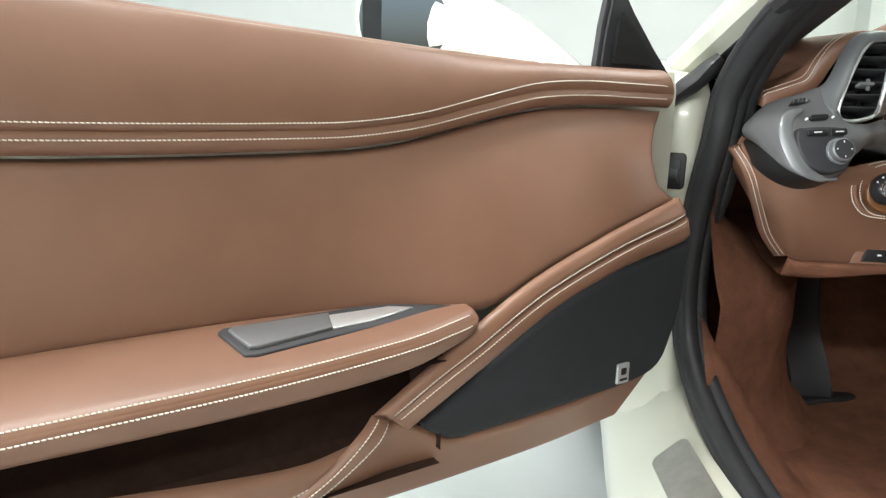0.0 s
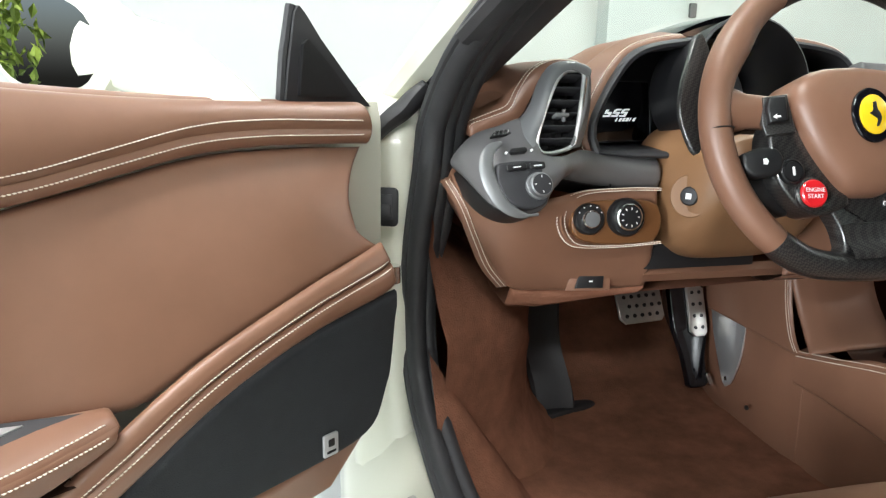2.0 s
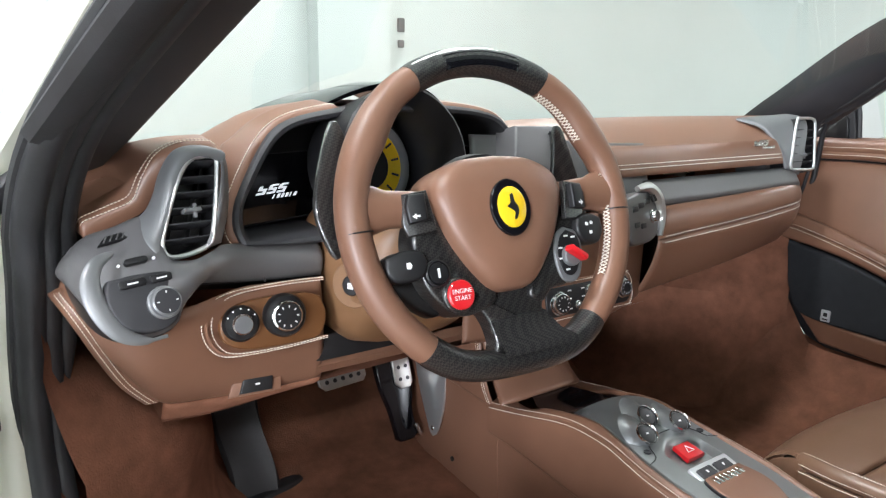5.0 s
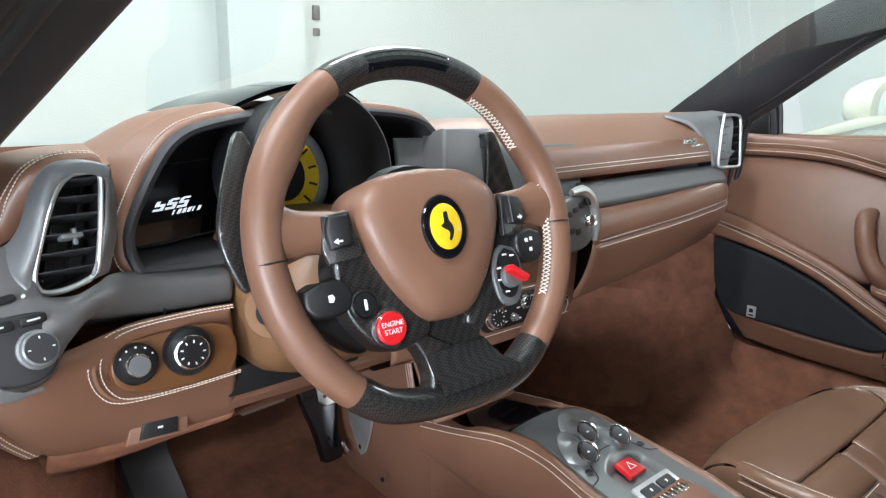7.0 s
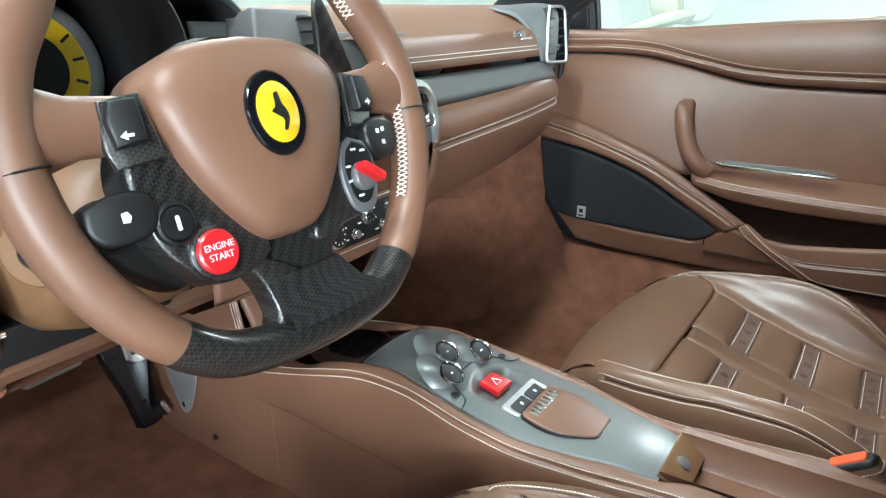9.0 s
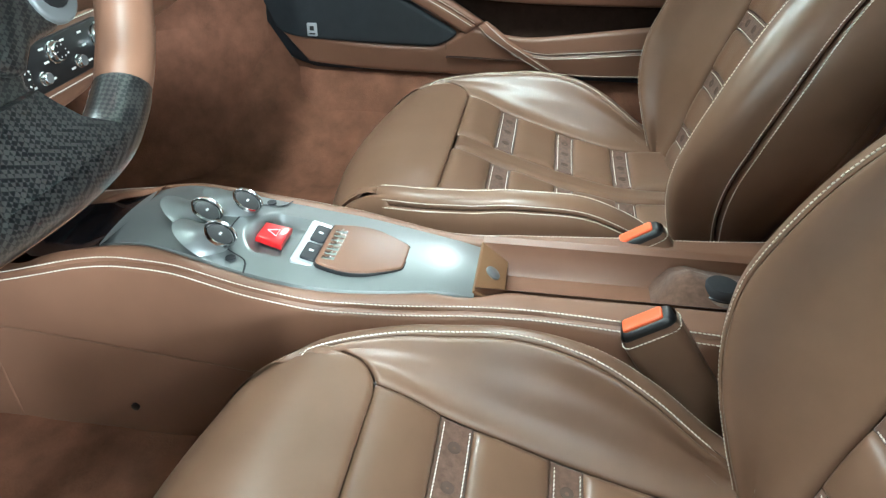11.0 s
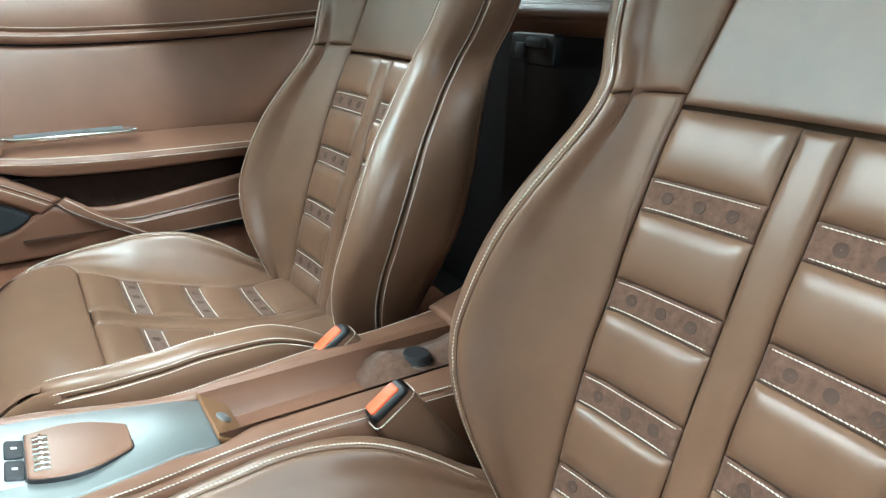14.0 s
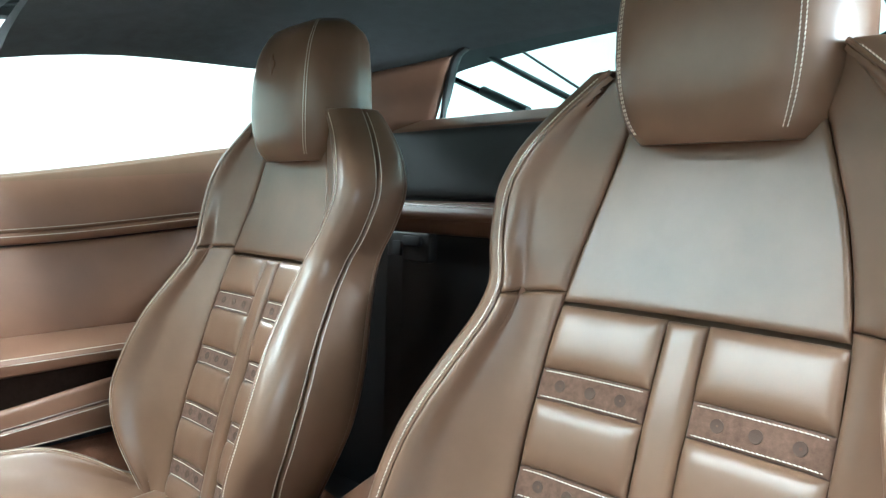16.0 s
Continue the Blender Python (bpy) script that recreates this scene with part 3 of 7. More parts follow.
    for y in np.linspace(1.25, 2.5, 16):
        k = math.sin((y - 1.0) / 1.5 * math.pi) * 0.10
        rows.append([(s * 0.58, y, 0.70 - (y - 1.3) * 0.10 + k * 0.5), (s * 0.70, y, 0.745 - (y - 1.3) * 0.10 + k), (s * 0.80, y, 0.765 - (y - 1.3) * 0.09 + k * 1.1),
                     (s * 0.90, y, 0.735 - (y - 1.3) * 0.09 + k), (s * 0.955, y, 0.66), (s * 0.965, y, 0.5), (s * 0.95, y, 0.3), (s * 0.93, y, 0.2)])
    Geo().grid(rows).out("front_wing", PAINT, body)
    # rear quarter behind the door
    rows = [[(s * x, y, z) for x, z in ((0.72, 1.04 - 0.2 * (-0.1 - y)), (0.80, 0.94), (0.90, 0.88), (0.96, 0.78), (0.965, 0.55), (0.93, 0.25))] for y in np.linspace(-0.45, -1.6, 10)]
    Geo().grid(rows).out("rear_quarter", PAINT, body)
    rows = [[(s * x, y, z) for x, y in ((0.76, -0.13), (0.80, -0.12), (0.88, -0.13), (0.955, -0.16), (0.955, -0.22), (0.74, -0.22))] for z in np.linspace(0.2, 0.80, 8)]
    Geo().grid(rows, close_v=True, caps=True).out("lock_post", PAINT, body)
    # slim bracket on the post
    lt = frame_at((s * 0.866, 1.066, 0.664), (1, 0.45 * s, 0), (0, 0, 1))
    Geo().slab(rounded(0.036, 0.054, 0.007), lt, 0.004, 0.0015).out("striker_plate", BLACK, body, "black striker plate")
    g = Geo()
    g.slab(rounded(0.022, 0.036, 0.004), lt @ pose(0, 0, 0.004), 0.002, 0.0008)
    g.box(lt @ pose(0, -0.004, 0.007), 0.018, 0.016, 0.004, 0.001)
    g.out("striker_latch", RUBBER, body)

# rubber gusset at the head of the driver's hinge post
Geo().tube(smooth([(-0.805, 1.09, 0.83), (-0.83, 1.10, 0.80), (-0.86, 1.105, 0.775), (-0.885, 1.11, 0.74)], 14), [0.012, 0.016, 0.019, 0.021, 0.022, 0.022, 0.022, 0.021, 0.02, 0.018, 0.016, 0.013, 0.01, 0.006], 10, flat=0.7).out("gusset", RUBBER, body, "black rubber gusset")
# bonnet, scuttle, roof, headliner
rows = [[(x, y, 0.70 + 0.05 * (1 - (x / 0.6) ** 2) - (y - 1.5) * 0.13) for x in np.linspace(-0.6, 0.6, 13)] for y in np.linspace(1.5, 2.6, 10)]
Geo().grid(rows).out("bonnet", PAINT, body)
def roof_z(x, y):
    return 1.185 - 0.05 * (x / 0.68) ** 2 - (0.35 * max(0, y - 0.15) ** 2) - 0.5 * max(0, -0.1 - y) ** 2
rows = [[(x, y, roof_z(x, y) + 0.02) for x in np.linspace(-0.69, 0.69, 13)] for y in np.linspace(-0.4, 0.42, 12)]
rows2 = [[(x, y, roof_z(x, y)) for x in np.linspace(-0.69, 0.69, 13)] for y in np.linspace(0.42, -0.4, 12)]
Geo().grid(rows + rows2).out("roof", PAINT, body)
rows = [[(x, y, roof_z(x, y) - 0.014 - 0.03 * (abs(x) / 0.69) ** 6) for x in np.linspace(-0.69, 0.69, 17)] for y in np.linspace(-0.42, 0.44, 14)]
rows2 = [[(x, y, roof_z(x, y) - 0.004) for x in np.linspace(-0.69, 0.69, 17)] for y in np.linspace(0.44, -0.42, 14)]
Geo().grid(rows + rows2).out("headliner", HEADLINER, body, "dark charcoal suede headliner")

# windscreen
def screen(x, t):
    """t: 0 at the scuttle, 1 at the roof."""
    k = (x / 0.78) ** 2
    return (x * (1 - 0.155 * t), 1.62 - 0.36 * k - t * (1.2 - 0.42 * k), 0.785 + 0.02 * (1 - k) + t * (0.37 - 0.035 * k) + 0.05 * math.sin(math.pi * t))
ws = Geo().grid([[screen(x, t) for x in np.linspace(-0.79, 0.79, 21)] for t in np.linspace(0, 1, 12)]).out("windscreen", GLASS, body, "clear curved windscreen")
ws.visible_shadow = False
g = Geo()
g.tube([Vector(screen(x, 0.0)) + Vector((0, 0.0, -0.004)) for x in np.linspace(-0.79, 0.79, 25)], 0.018, 6, flat=0.5)
g.tube([Vector(screen(x, 1.0)) + Vector((0, 0.0, -0.006)) for x in np.linspace(-0.79, 0.79, 25)], 0.018, 6, flat=0.5)
g.out("screen_border", RUBBER, body)
rows = [[(x, y - 0.30 * (x / 0.78) ** 2, z) for x in np.linspace(-0.8, 0.8, 17)] for y, z in ((1.70, 0.74), (1.64, 0.79), (1.56, 0.80), (1.44, 0.80), (1.36, 0.76))]
Geo().grid(rows).out("scuttle", RUBBER, body)

# closed side window, its frame, quarter trim
def side_glass(y, t):
    return (0.862 - 0.20 * t - 0.03 * t * t + 0.0 * y, y, 0.83 + t * 0.31)
rows = []
for y in np.linspace(-0.16, 0.94, 16):
    top = spl([-0.16, 0.1, 0.3, 0.6, 0.8, 0.95], [0.9, 1.0, 1.0, 0.95, 0.65, 0.3])(y)
    rows.append([side_glass(y, t * top) for t in np.linspace(0, 1, 5)])
sg = Geo().grid(rows).out("side_window", GLASS, body, "clear raised side window")
sg.visible_shadow = False
for s in (-1, 1):
    front = ((0.79, 0.93, 0.885), (0.745, 0.70, 0.985), (0.69, 0.45, 1.09)) if s < 0 else ((0.785, 1.03, 0.87), (0.735, 0.75, 1.05), (0.69, 0.5, 1.13))
    top = [(s * p[0], p[1], p[2]) for p in (*front, (0.645, 0.2, 1.142), (0.63, -0.02, 1.142), (0.64, -0.2, 1.10), (0.67, -0.32, 1.03))]
    Geo().tube(smooth(top, 40), 0.02, 8, flat=0.7).out("window_frame", RUBBER, body)

# tail, nose and wheels
rows = []
for y, z, w in ((-0.80, 0.93, 0.70), (-1.0, 0.91, 0.72), (-1.35, 0.88, 0.76), (-1.6, 0.84, 0.74), (-1.68, 0.72, 0.74), (-1.70, 0.5, 0.74), (-1.66, 0.25, 0.74)):
    rows.append([(x * w, y, z - 0.05 * x * x) for x in np.linspace(-1, 1, 13)])
Geo().grid(rows).out("tail", PAINT, body)
rows = []
for y, z, w in ((2.48, 0.575, 0.62), (2.62, 0.53, 0.70), (2.72, 0.46, 0.78), (2.76, 0.36, 0.82), (2.74, 0.24, 0.82)):
    rows.append([(x * w, y - 0.16 * x * x, z) for x in np.linspace(-1, 1, 13)])
Geo().grid(rows).out("nose", PAINT, body)
for wx, wy in ((-0.84, 1.98), (0.84, 1.98), (-0.84, -0.78), (0.84, -0.78)):
    wm = frame_at((wx, wy, 0.335), (0, 1, 0), (0, 0, 1))
    if (wm.to_3x3() @ Vector((0, 0, 1))).x * wx < 0:
        wm = wm @ pose(0, 0, 0, 180)
    ty = Geo().lathe([(0.24, -0.11), (0.30, -0.115), (0.33, -0.09), (0.335, -0.03), (0.335, 0.03), (0.33, 0.09), (0.30, 0.112), (0.245, 0.105)], wm, 40, False).out("tyre", RUBBER, body, "black tyre")
    Geo().lathe([(0.248, -0.10), (0.245, 0.0), (0.25, 0.10), (0.235, 0.098), (0.23, 0.03), (0.05, 0.05), (0.02, 0.06)], wm, 40).out("rim", ALU, ty, "silver wheel rim")
    for k in range(5):
        Geo().box(wm @ pose(0, 0, 0, 0, 0, 72 * k) @ pose(0.13, 0, 0.065), 0.20, 0.04, 0.03, 0.008).out("rim_spoke", ALU, ty)

# floor pan and carpets
cp = thing("carpet", "brown short-pile carpet lining both footwells", "carpet", kind="structure")
nz = lambda x, y: noise.noise(Vector((x * 9, y * 9, 0.3))) * 0.006 + noise.noise(Vector((x * 25, y * 25, 1.3))) * 0.003
for s in (-1, 1):
    ys = np.linspace(-0.1, 1.68, 72)
    rows = []
    for y in ys:
        zf = 0.168 + 0.25 * max(0, y - 1.36) + 1.1 * max(0, y - 1.48) ** 1.2 + 0.02 * max(0, 0.5 - y)
        row = [(s * x, y, zf + nz(x * s, y)) for x in np.linspace(0.085, 0.60, 30)]
        wid = 0.66 - 0.10 * min(1, max(0, (y - 1.0) / 0.6))
        for k in np.linspace(0, 1, 16):
            x = 0.62 + (wid - 0.62) * k + (0.798 - wid) * k ** 2
            row.append((s * (x + 0.25 * nz(y, k)), y, zf + 0.004 + k * k * (0.275 - zf) + (min(0.16, max(0, y - 0.98) * 1.6) * k ** 2)))
        rows.append(row)
    Geo().grid(rows).out("carpet_pile", CARPET, cp)
    # kick panel in front of the hinge post
    rows = []
    for y in np.linspace(1.065, 1.66, 30):
        row = []
        for k in np.linspace(0, 1, 22):
            z = 0.17 + 0.60 * k
            low = min(1.0, max(0.0, (0.60 - z) / 0.14))
            sweep = 0.255 * (1 - math.exp(-(max(0, y - 1.03) / 0.16) ** 1.4))
            fillet = 0.07 * max(0.0, 1 - (z - 0.17) / 0.12) ** 2
            row.append((s * (0.806 - 0.35 * min(0.10, y - 1.065) - 0.05 * (y - 1.0) - sweep * low * 0.9 - fillet * low * min(1, (y - 1.065) / 0.1) + nz(y, k) * 1.2), y, z + (0.10 * max(0, 1.12 - y) if k == 0 else 0)))
        rows.append(row)
    Geo().grid(rows).out("kick_carpet", CARPET, cp)
rows = [[(x, 1.66 + 0.02 * math.sin(x * 4), z) for x in np.linspace(-0.75, 0.75, 9)] for z in np.linspace(0.15, 0.82, 5)]
Geo().grid(rows).out("bulkhead_carpet", CARPET, cp)
room_floor = Geo().box(pose(0, 0.6, 0.135), 1.66, 2.5, 0.03).out("floor_pan", BLACK, body)


# ---- doors ----
TOP = ([0.0, 0.04, 0.25, 0.4, 0.58, 0.78, 1.0, 1.2, 1.3], [0.808, 0.81, 0.812, 0.820, 0.834, 0.850, 0.876, 0.905, 0.92])
SEAM = ([0.0, 0.09, 0.24, 0.32, 0.41, 0.5, 0.6, 0.75, 0.9, 1.2, 1.3], [0.782, 0.776, 0.780, 0.777, 0.760, 0.742, 0.735, 0.736, 0.740, 0.76, 0.765])
GROOVE = ([0.0, 0.09, 0.2, 0.314, 0.44, 0.52, 0.69, 0.87, 1.2, 1.3], [0.760, 0.756, 0.760, 0.757, 0.734, 0.719, 0.714, 0.717, 0.735, 0.74])


def car_door(side):
    drv = side < 0
    if drv:
        ang = radians(55)
        h, uu, nn = Vector((-0.85, 1.075, 0)), Vector((-math.sin(ang), -math.cos(ang), 0)), Vector((math.cos(ang), -math.sin(ang), 0))
    else:
        h, uu, nn = Vector((0.87, 1.185, 0)), Vector((0, -1, 0)), Vector((-1, 0, 0))
    lift = 0.0 if drv else 0.02
    D = lambda u, z, n: tuple(h + uu * u + nn * n + Vector((0, 0, z + lift * min(1.0, max(0.0, (z - 0.6) / 0.14)))))
    d = thing("car_door", ("open driver's door" if drv else "closed passenger door") + " with brown leather panel and cream stitching", "car door", "car doors")
    U0 = 0.088 if drv else 0.06
    U1 = 1.2 if drv else 1.34
    us = np.linspace(U0, U1, 15)
    top, seam, groove = spl(*TOP), spl(*SEAM), spl(*GROOVE)
    out = tuple(nn + Vector((0, 0, 0.25)))

    def pad(a, b, **k):
        return Pad([D(*p) for p in a], [D(*p) for p in b], out=k.pop("out", out), **k)
    # top roll
    cap = pad([(u, top(u) - 0.012, -0.035) for u in us], [(u, top(u) - 0.014, 0.012) for u in us], puff=0.012, roll=0.03, sink=0.006, nu=50, nv=6, out=(0, 0, 1), ends=False)
    cap.out("top_roll", LEATHER, d)
    a1 = pad([(u, top(u) - 0.006, 0.013) for u in us], [(u, seam(u), 0.046) for u in us], puff=0.003, roll=0.008, sink=0.003, nu=60, nv=10, belly=0.01)
    a1.out("upper_panel", LEATHER, d)
    a1.stitch(d, 0.0055, "b")
    a2 = pad([(u, seam(u) - 0.001, 0.046) for u in us], [(u, groove(u), 0.034) for u in us], puff=0.004, roll=0.008, sink=0.004, nu=60, nv=6, belly=0.003)
    a2.out("seam_band", LEATHER, d)
    a2.stitch(d, 0.0045, "a")
    # main panel
    low = spl([0.0, 0.12, 0.15, 0.255, 0.37, 0.44, 0.52, 0.7, 0.9, 1.3], [0.655, 0.640, 0.633, 0.606, 0.568, 0.541, 0.542, 0.550, 0.550, 0.545])
    lown = spl([0.0, 0.15, 0.3, 0.44, 0.52, 0.6, 0.9, 1.3], [0.09, 0.094, 0.104, 0.100, 0.075, 0.058, 0.05, 0.05])
    start = spl([0.0, 0.25, 0.5, 0.75, 0.9, 1.0], [0.093, 0.126, 0.147, 0.150, 0.136, 0.120]) if drv else (lambda r: U0)

    def face(t, r):
        u = start(r) + (U1 - start(r)) * t
        z0, z1 = groove(u) - 0.002, low(u)
        return Vector(D(u, z0 + (z1 - z0) * r, 0.030 + (lown(u) - 0.030) * r))
    span = np.linspace(0, 1, 15)
    b = Pad([(t, 0) for t in span], [(t, 1) for t in span], surface=face, out=out, puff=0.003, roll=0.01, sink=0.005, nu=70, nv=22, belly=0.008)
    b.out("centre_panel", LEATHER, d)
    # sweep band from the front edge down to the sill
    sa = [((0.122 if drv else 0.075), 0.647, 0.096), (0.15, 0.640, 0.100), (0.257, 0.614, 0.112), (0.377, 0.574, 0.118), (0.468, 0.527, 0.120), (0.528, 0.491, 0.120), (0.578, 0.459, 0.119)]
    sb = [((0.112 if drv else 0.075), 0.596, 0.112), (0.14, 0.588, 0.118), (0.247, 0.569, 0.122), (0.355, 0.534, 0.124), (0.446, 0.486, 0.124), (0.494, 0.459, 0.122), (0.540, 0.432, 0.118)]
    mid = [tuple(p + (q - p) * 0.48 for p, q in zip(x, y)) for x, y in zip(sa, sb)]
    mid[4:] = [(0.456, 0.510, 0.124), (0.508, 0.483, 0.123), (0.562, 0.451, 0.120)]
    mid = [(x[0], x[1], x[2] + 0.005) for x in mid]
    c1 = pad(sa, mid, puff=0.004, roll=0.009, sink=0.005, nu=60, nv=5)
    c1.out("sweep_band", LEATHER, d)
    c1.stitch(d, 0.004, "b")
    c2 = pad(mid, sb, puff=0.004, roll=0.009, sink=0.005, nu=60, nv=5)
    c2.out("sweep_band", LEATHER, d)
    c2.stitch(d, 0.004, "a")
    # loudspeaker grille
    gt = smooth([(0.112, 0.586, 0.114), (0.14, 0.583, 0.114), (0.245, 0.562, 0.114), (0.35, 0.528, 0.115), (0.44, 0.481, 0.116), (0.492, 0.453, 0.116), (0.514, 0.441, 0.116), (0.521, 0.435, 0.116)], 30)
    gb = smooth([(0.112, 0.57, 0.108), (0.118, 0.50, 0.108), (0.128, 0.462, 0.108), (0.165, 0.414, 0.108), (0.32, 0.404, 0.110), (0.46, 0.403, 0.113), (0.482, 0.406, 0.115), (0.504, 0.417, 0.116), (0.519, 0.428, 0.116)], 30)
    sp = pad(gt, gb, puff=0.004, roll=0.008, sink=0.006, nu=46, nv=10)
    sp.out("speaker_grille", FABRIC, d, "black cloth loudspeaker grille")
    bm_ = frame_at(D(0.222, 0.428, 0.114), tuple(-uu if drv else uu), (0, 0, 1))
    Geo().slab(rounded(0.021, 0.027, 0.002), bm_, 0.003, 0.0008).out("speaker_badge", SILVER_BRIGHT, d, "small silver badge")
    Geo().slab(rounded(0.009, 0.009, 0.001), bm_ @ pose(0, 0.003, 0.003), 0.0006, 0.0002).out("badge_mark", BLACK, d)
    Geo().slab(rounded(0.013, 0.003, 0.0005), bm_ @ pose(0, -0.008, 0.003), 0.0006, 0.0002).out("badge_mark", BLACK, d)
    # panel below the grille
    la = smooth([(0.15, 0.42, 0.10), (0.32, 0.403, 0.108), (0.46, 0.402, 0.109), (0.485, 0.406, 0.110), (0.508, 0.419, 0.111), (0.530, 0.434, 0.113), (0.558, 0.446, 0.118), (0.585, 0.434, 0.122), (0.62, 0.412, 0.122), (0.70, 0.366, 0.112)], 40)
    lb = smooth([(0.20, 0.352, 0.086), (0.32, 0.343, 0.086), (0.44, 0.341, 0.088), (0.50, 0.341, 0.089), (0.56, 0.342, 0.090), (0.62, 0.344, 0.090), (0.70, 0.346, 0.088)], 40)
    pad(la, lb, puff=0.004, roll=0.010, sink=0.003, nu=50, nv=6).out("lower_panel", LEATHER, d)
    pad([(0.38, 0.505, 0.100), (0.46, 0.470, 0.102), (0.52, 0.455, 0.106), (0.565, 0.449, 0.112), (0.60, 0.425, 0.112), (0.68, 0.37, 0.105)], [(0.38, 0.346, 0.080), (0.44, 0.346, 0.080), (0.50, 0.346, 0.080), (0.56, 0.346, 0.082), (0.62, 0.346, 0.082), (0.68, 0.348, 0.082)], puff=0.001, roll=0.006, sink=0.0, nu=30, nv=5).out("panel_backing", LEATHER, d)
    # armrest
    ra = [(0.455, 0.549, 0.098), (0.50, 0.551, 0.085), (0.56, 0.555, 0.068), (0.7, 0.557, 0.055), (0.9, 0.555, 0.05), (1.18, 0.550, 0.05)]
    rb = [(0.460, 0.545, 0.128), (0.50, 0.542, 0.138), (0.56, 0.537, 0.146), (0.7, 0.532, 0.152), (0.9, 0.530, 0.152), (1.18, 0.528, 0.15)]
    rt = pad(ra, rb, puff=0.004, roll=0.012, sink=0.003, nu=50, nv=8, out=(0, 0, 1), belly=0.003)
    rt.out("armrest_top", LEATHER if not drv else LEATHER, d)
    rt.stitch(d, 0.005, "b")
    rc = [(0.462, 0.528, 0.124), (0.50, 0.517, 0.130), (0.56, 0.505, 0.134), (0.7, 0.500, 0.138), (0.9, 0.502, 0.138), (1.18, 0.505, 0.136)]
    rf = pad(rb, rc, puff=0.004, roll=0.010, sink=0.003, nu=50, nv=6)
    rf.out("armrest_front", LEATHER, d)
    rf.stitch(d, 0.0045, "a")
    # pocket: hollow back, its inner shade put into the colour, and lipped front
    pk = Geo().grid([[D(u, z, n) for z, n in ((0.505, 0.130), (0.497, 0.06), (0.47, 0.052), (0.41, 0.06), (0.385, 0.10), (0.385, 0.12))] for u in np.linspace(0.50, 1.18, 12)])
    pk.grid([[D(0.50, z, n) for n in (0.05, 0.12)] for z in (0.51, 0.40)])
    pk.out("pocket", POCKET_SHADE, d, "pocket lining, colour darkened for shade")
    pa = smooth([(0.60, 0.440, 0.130), (0.66, 0.436, 0.138), (0.75, 0.447, 0.142), (0.92, 0.470, 0.142), (1.18, 0.492, 0.138)], 24)
    pb = smooth([(0.61, 0.425, 0.130), (0.68, 0.404, 0.136), (0.76, 0.408, 0.140), (0.92, 0.424, 0.140), (1.18, 0.44, 0.136)], 24)
    pc = smooth([(0.63, 0.402, 0.120), (0.69, 0.372, 0.122), (0.76, 0.358, 0.12), (0.92, 0.362, 0.12), (1.18, 0.37, 0.118)], 24)
    p1 = pad(pa, pb, puff=0.004, roll=0.008, sink=0.004, nu=46, nv=5)
    p1.out("pocket_lip", LEATHER, d)
    p1.stitch(d, 0.005, "b")
    p2 = pad(pb, pc, puff=0.004, roll=0.008, sink=0.006, nu=46, nv=5)
    p2.out("pocket_front", LEATHER, d)
    p2.stitch(d, 0.005, "a")
    p2.stitch(d, 0.008, "b")
    # strap end where the pocket meets the band
    t1 = pad([(0.562, 0.452, 0.124), (0.578, 0.438, 0.133), (0.605, 0.421, 0.136), (0.638, 0.402, 0.135), (0.70, 0.364, 0.124)], [(0.581, 0.464, 0.126), (0.601, 0.452, 0.138), (0.632, 0.428, 0.141), (0.665, 0.408, 0.140), (0.725, 0.368, 0.127)], puff=0.004, roll=0.008, sink=0.005, nu=30, nv=4)
    t1.out("strap", LEATHER, d)
    t1.stitch(d, 0.005, "a")
    t1.stitch(d, 0.005, "b")
    # release handle in the armrest
    if drv:
        e0, e1 = Vector(D(0.478, 0.5505, 0.101)), Vector(D(0.716, 0.5515, 0.098))
        ex = (e1 - e0).normalized()
        hm = frame_at(e0, tuple(ex), tuple(-nn + Vector((0, 0, 0.30))))
        zc = hm.to_3x3() @ Vector((0, 0, 1))
        if zc.z < 0:
            hm = hm @ pose(0, 0, 0, 180)
        sg = 1 if (hm.to_3x3() @ Vector((0, 1, 0))).dot(nn) < 0 else -1
        o1 = [(0.0, -0.002 * sg), (0.06, 0.017 * sg), (0.10, 0.022 * sg), (0.235, 0.020 * sg), (0.24, 0.016 * sg), (0.228, -0.024 * sg), (0.218, -0.027 * sg), (0.10, -0.016 * sg)]
        Geo().slab(o1, hm, 0.005, 0.002).out("handle_bezel", TRIM, d, "black handle bezel")
        o2 = [(0.045, 0.004 * sg), (0.07, 0.012 * sg), (0.145, 0.013 * sg), (0.15, -0.010 * sg), (0.10, -0.008 * sg)]
        Geo().slab(o2, hm @ pose(0, 0, 0.004), 0.0025, 0.001).out("handle_cup", SATIN, d, "polished handle recess")
        o3 = [(0.135, 0.014 * sg), (0.228, 0.0145 * sg), (0.232, 0.012 * sg), (0.222, -0.018 * sg), (0.215, -0.020 * sg), (0.14, -0.010 * sg)]
        Geo().slab(o3, hm @ pose(0, 0, 0.005), 0.004, 0.0018).out("door_handle", GREY, d, "graphite release lever")
    else:
        hm = frame_at(D(0.49, 0.5745, 0.118), tuple(uu), (1, 0, 0.35))
        if (hm.to_3x3() @ Vector((0, 0, 1))).z < 0:
            hm = frame_at(D(0.49, 0.5745, 0.118), tuple(uu), (-1, 0, -0.35))
        o1 = [(0.0, 0.0), (0.02, 0.012), (0.22, 0.010), (0.235, 0.006), (0.235, -0.010), (0.22, -0.013), (0.03, -0.010)]
        Geo().slab(o1, hm, 0.007, 0.002).out("handle_bezel", CHROME, d, "polished handle bezel")
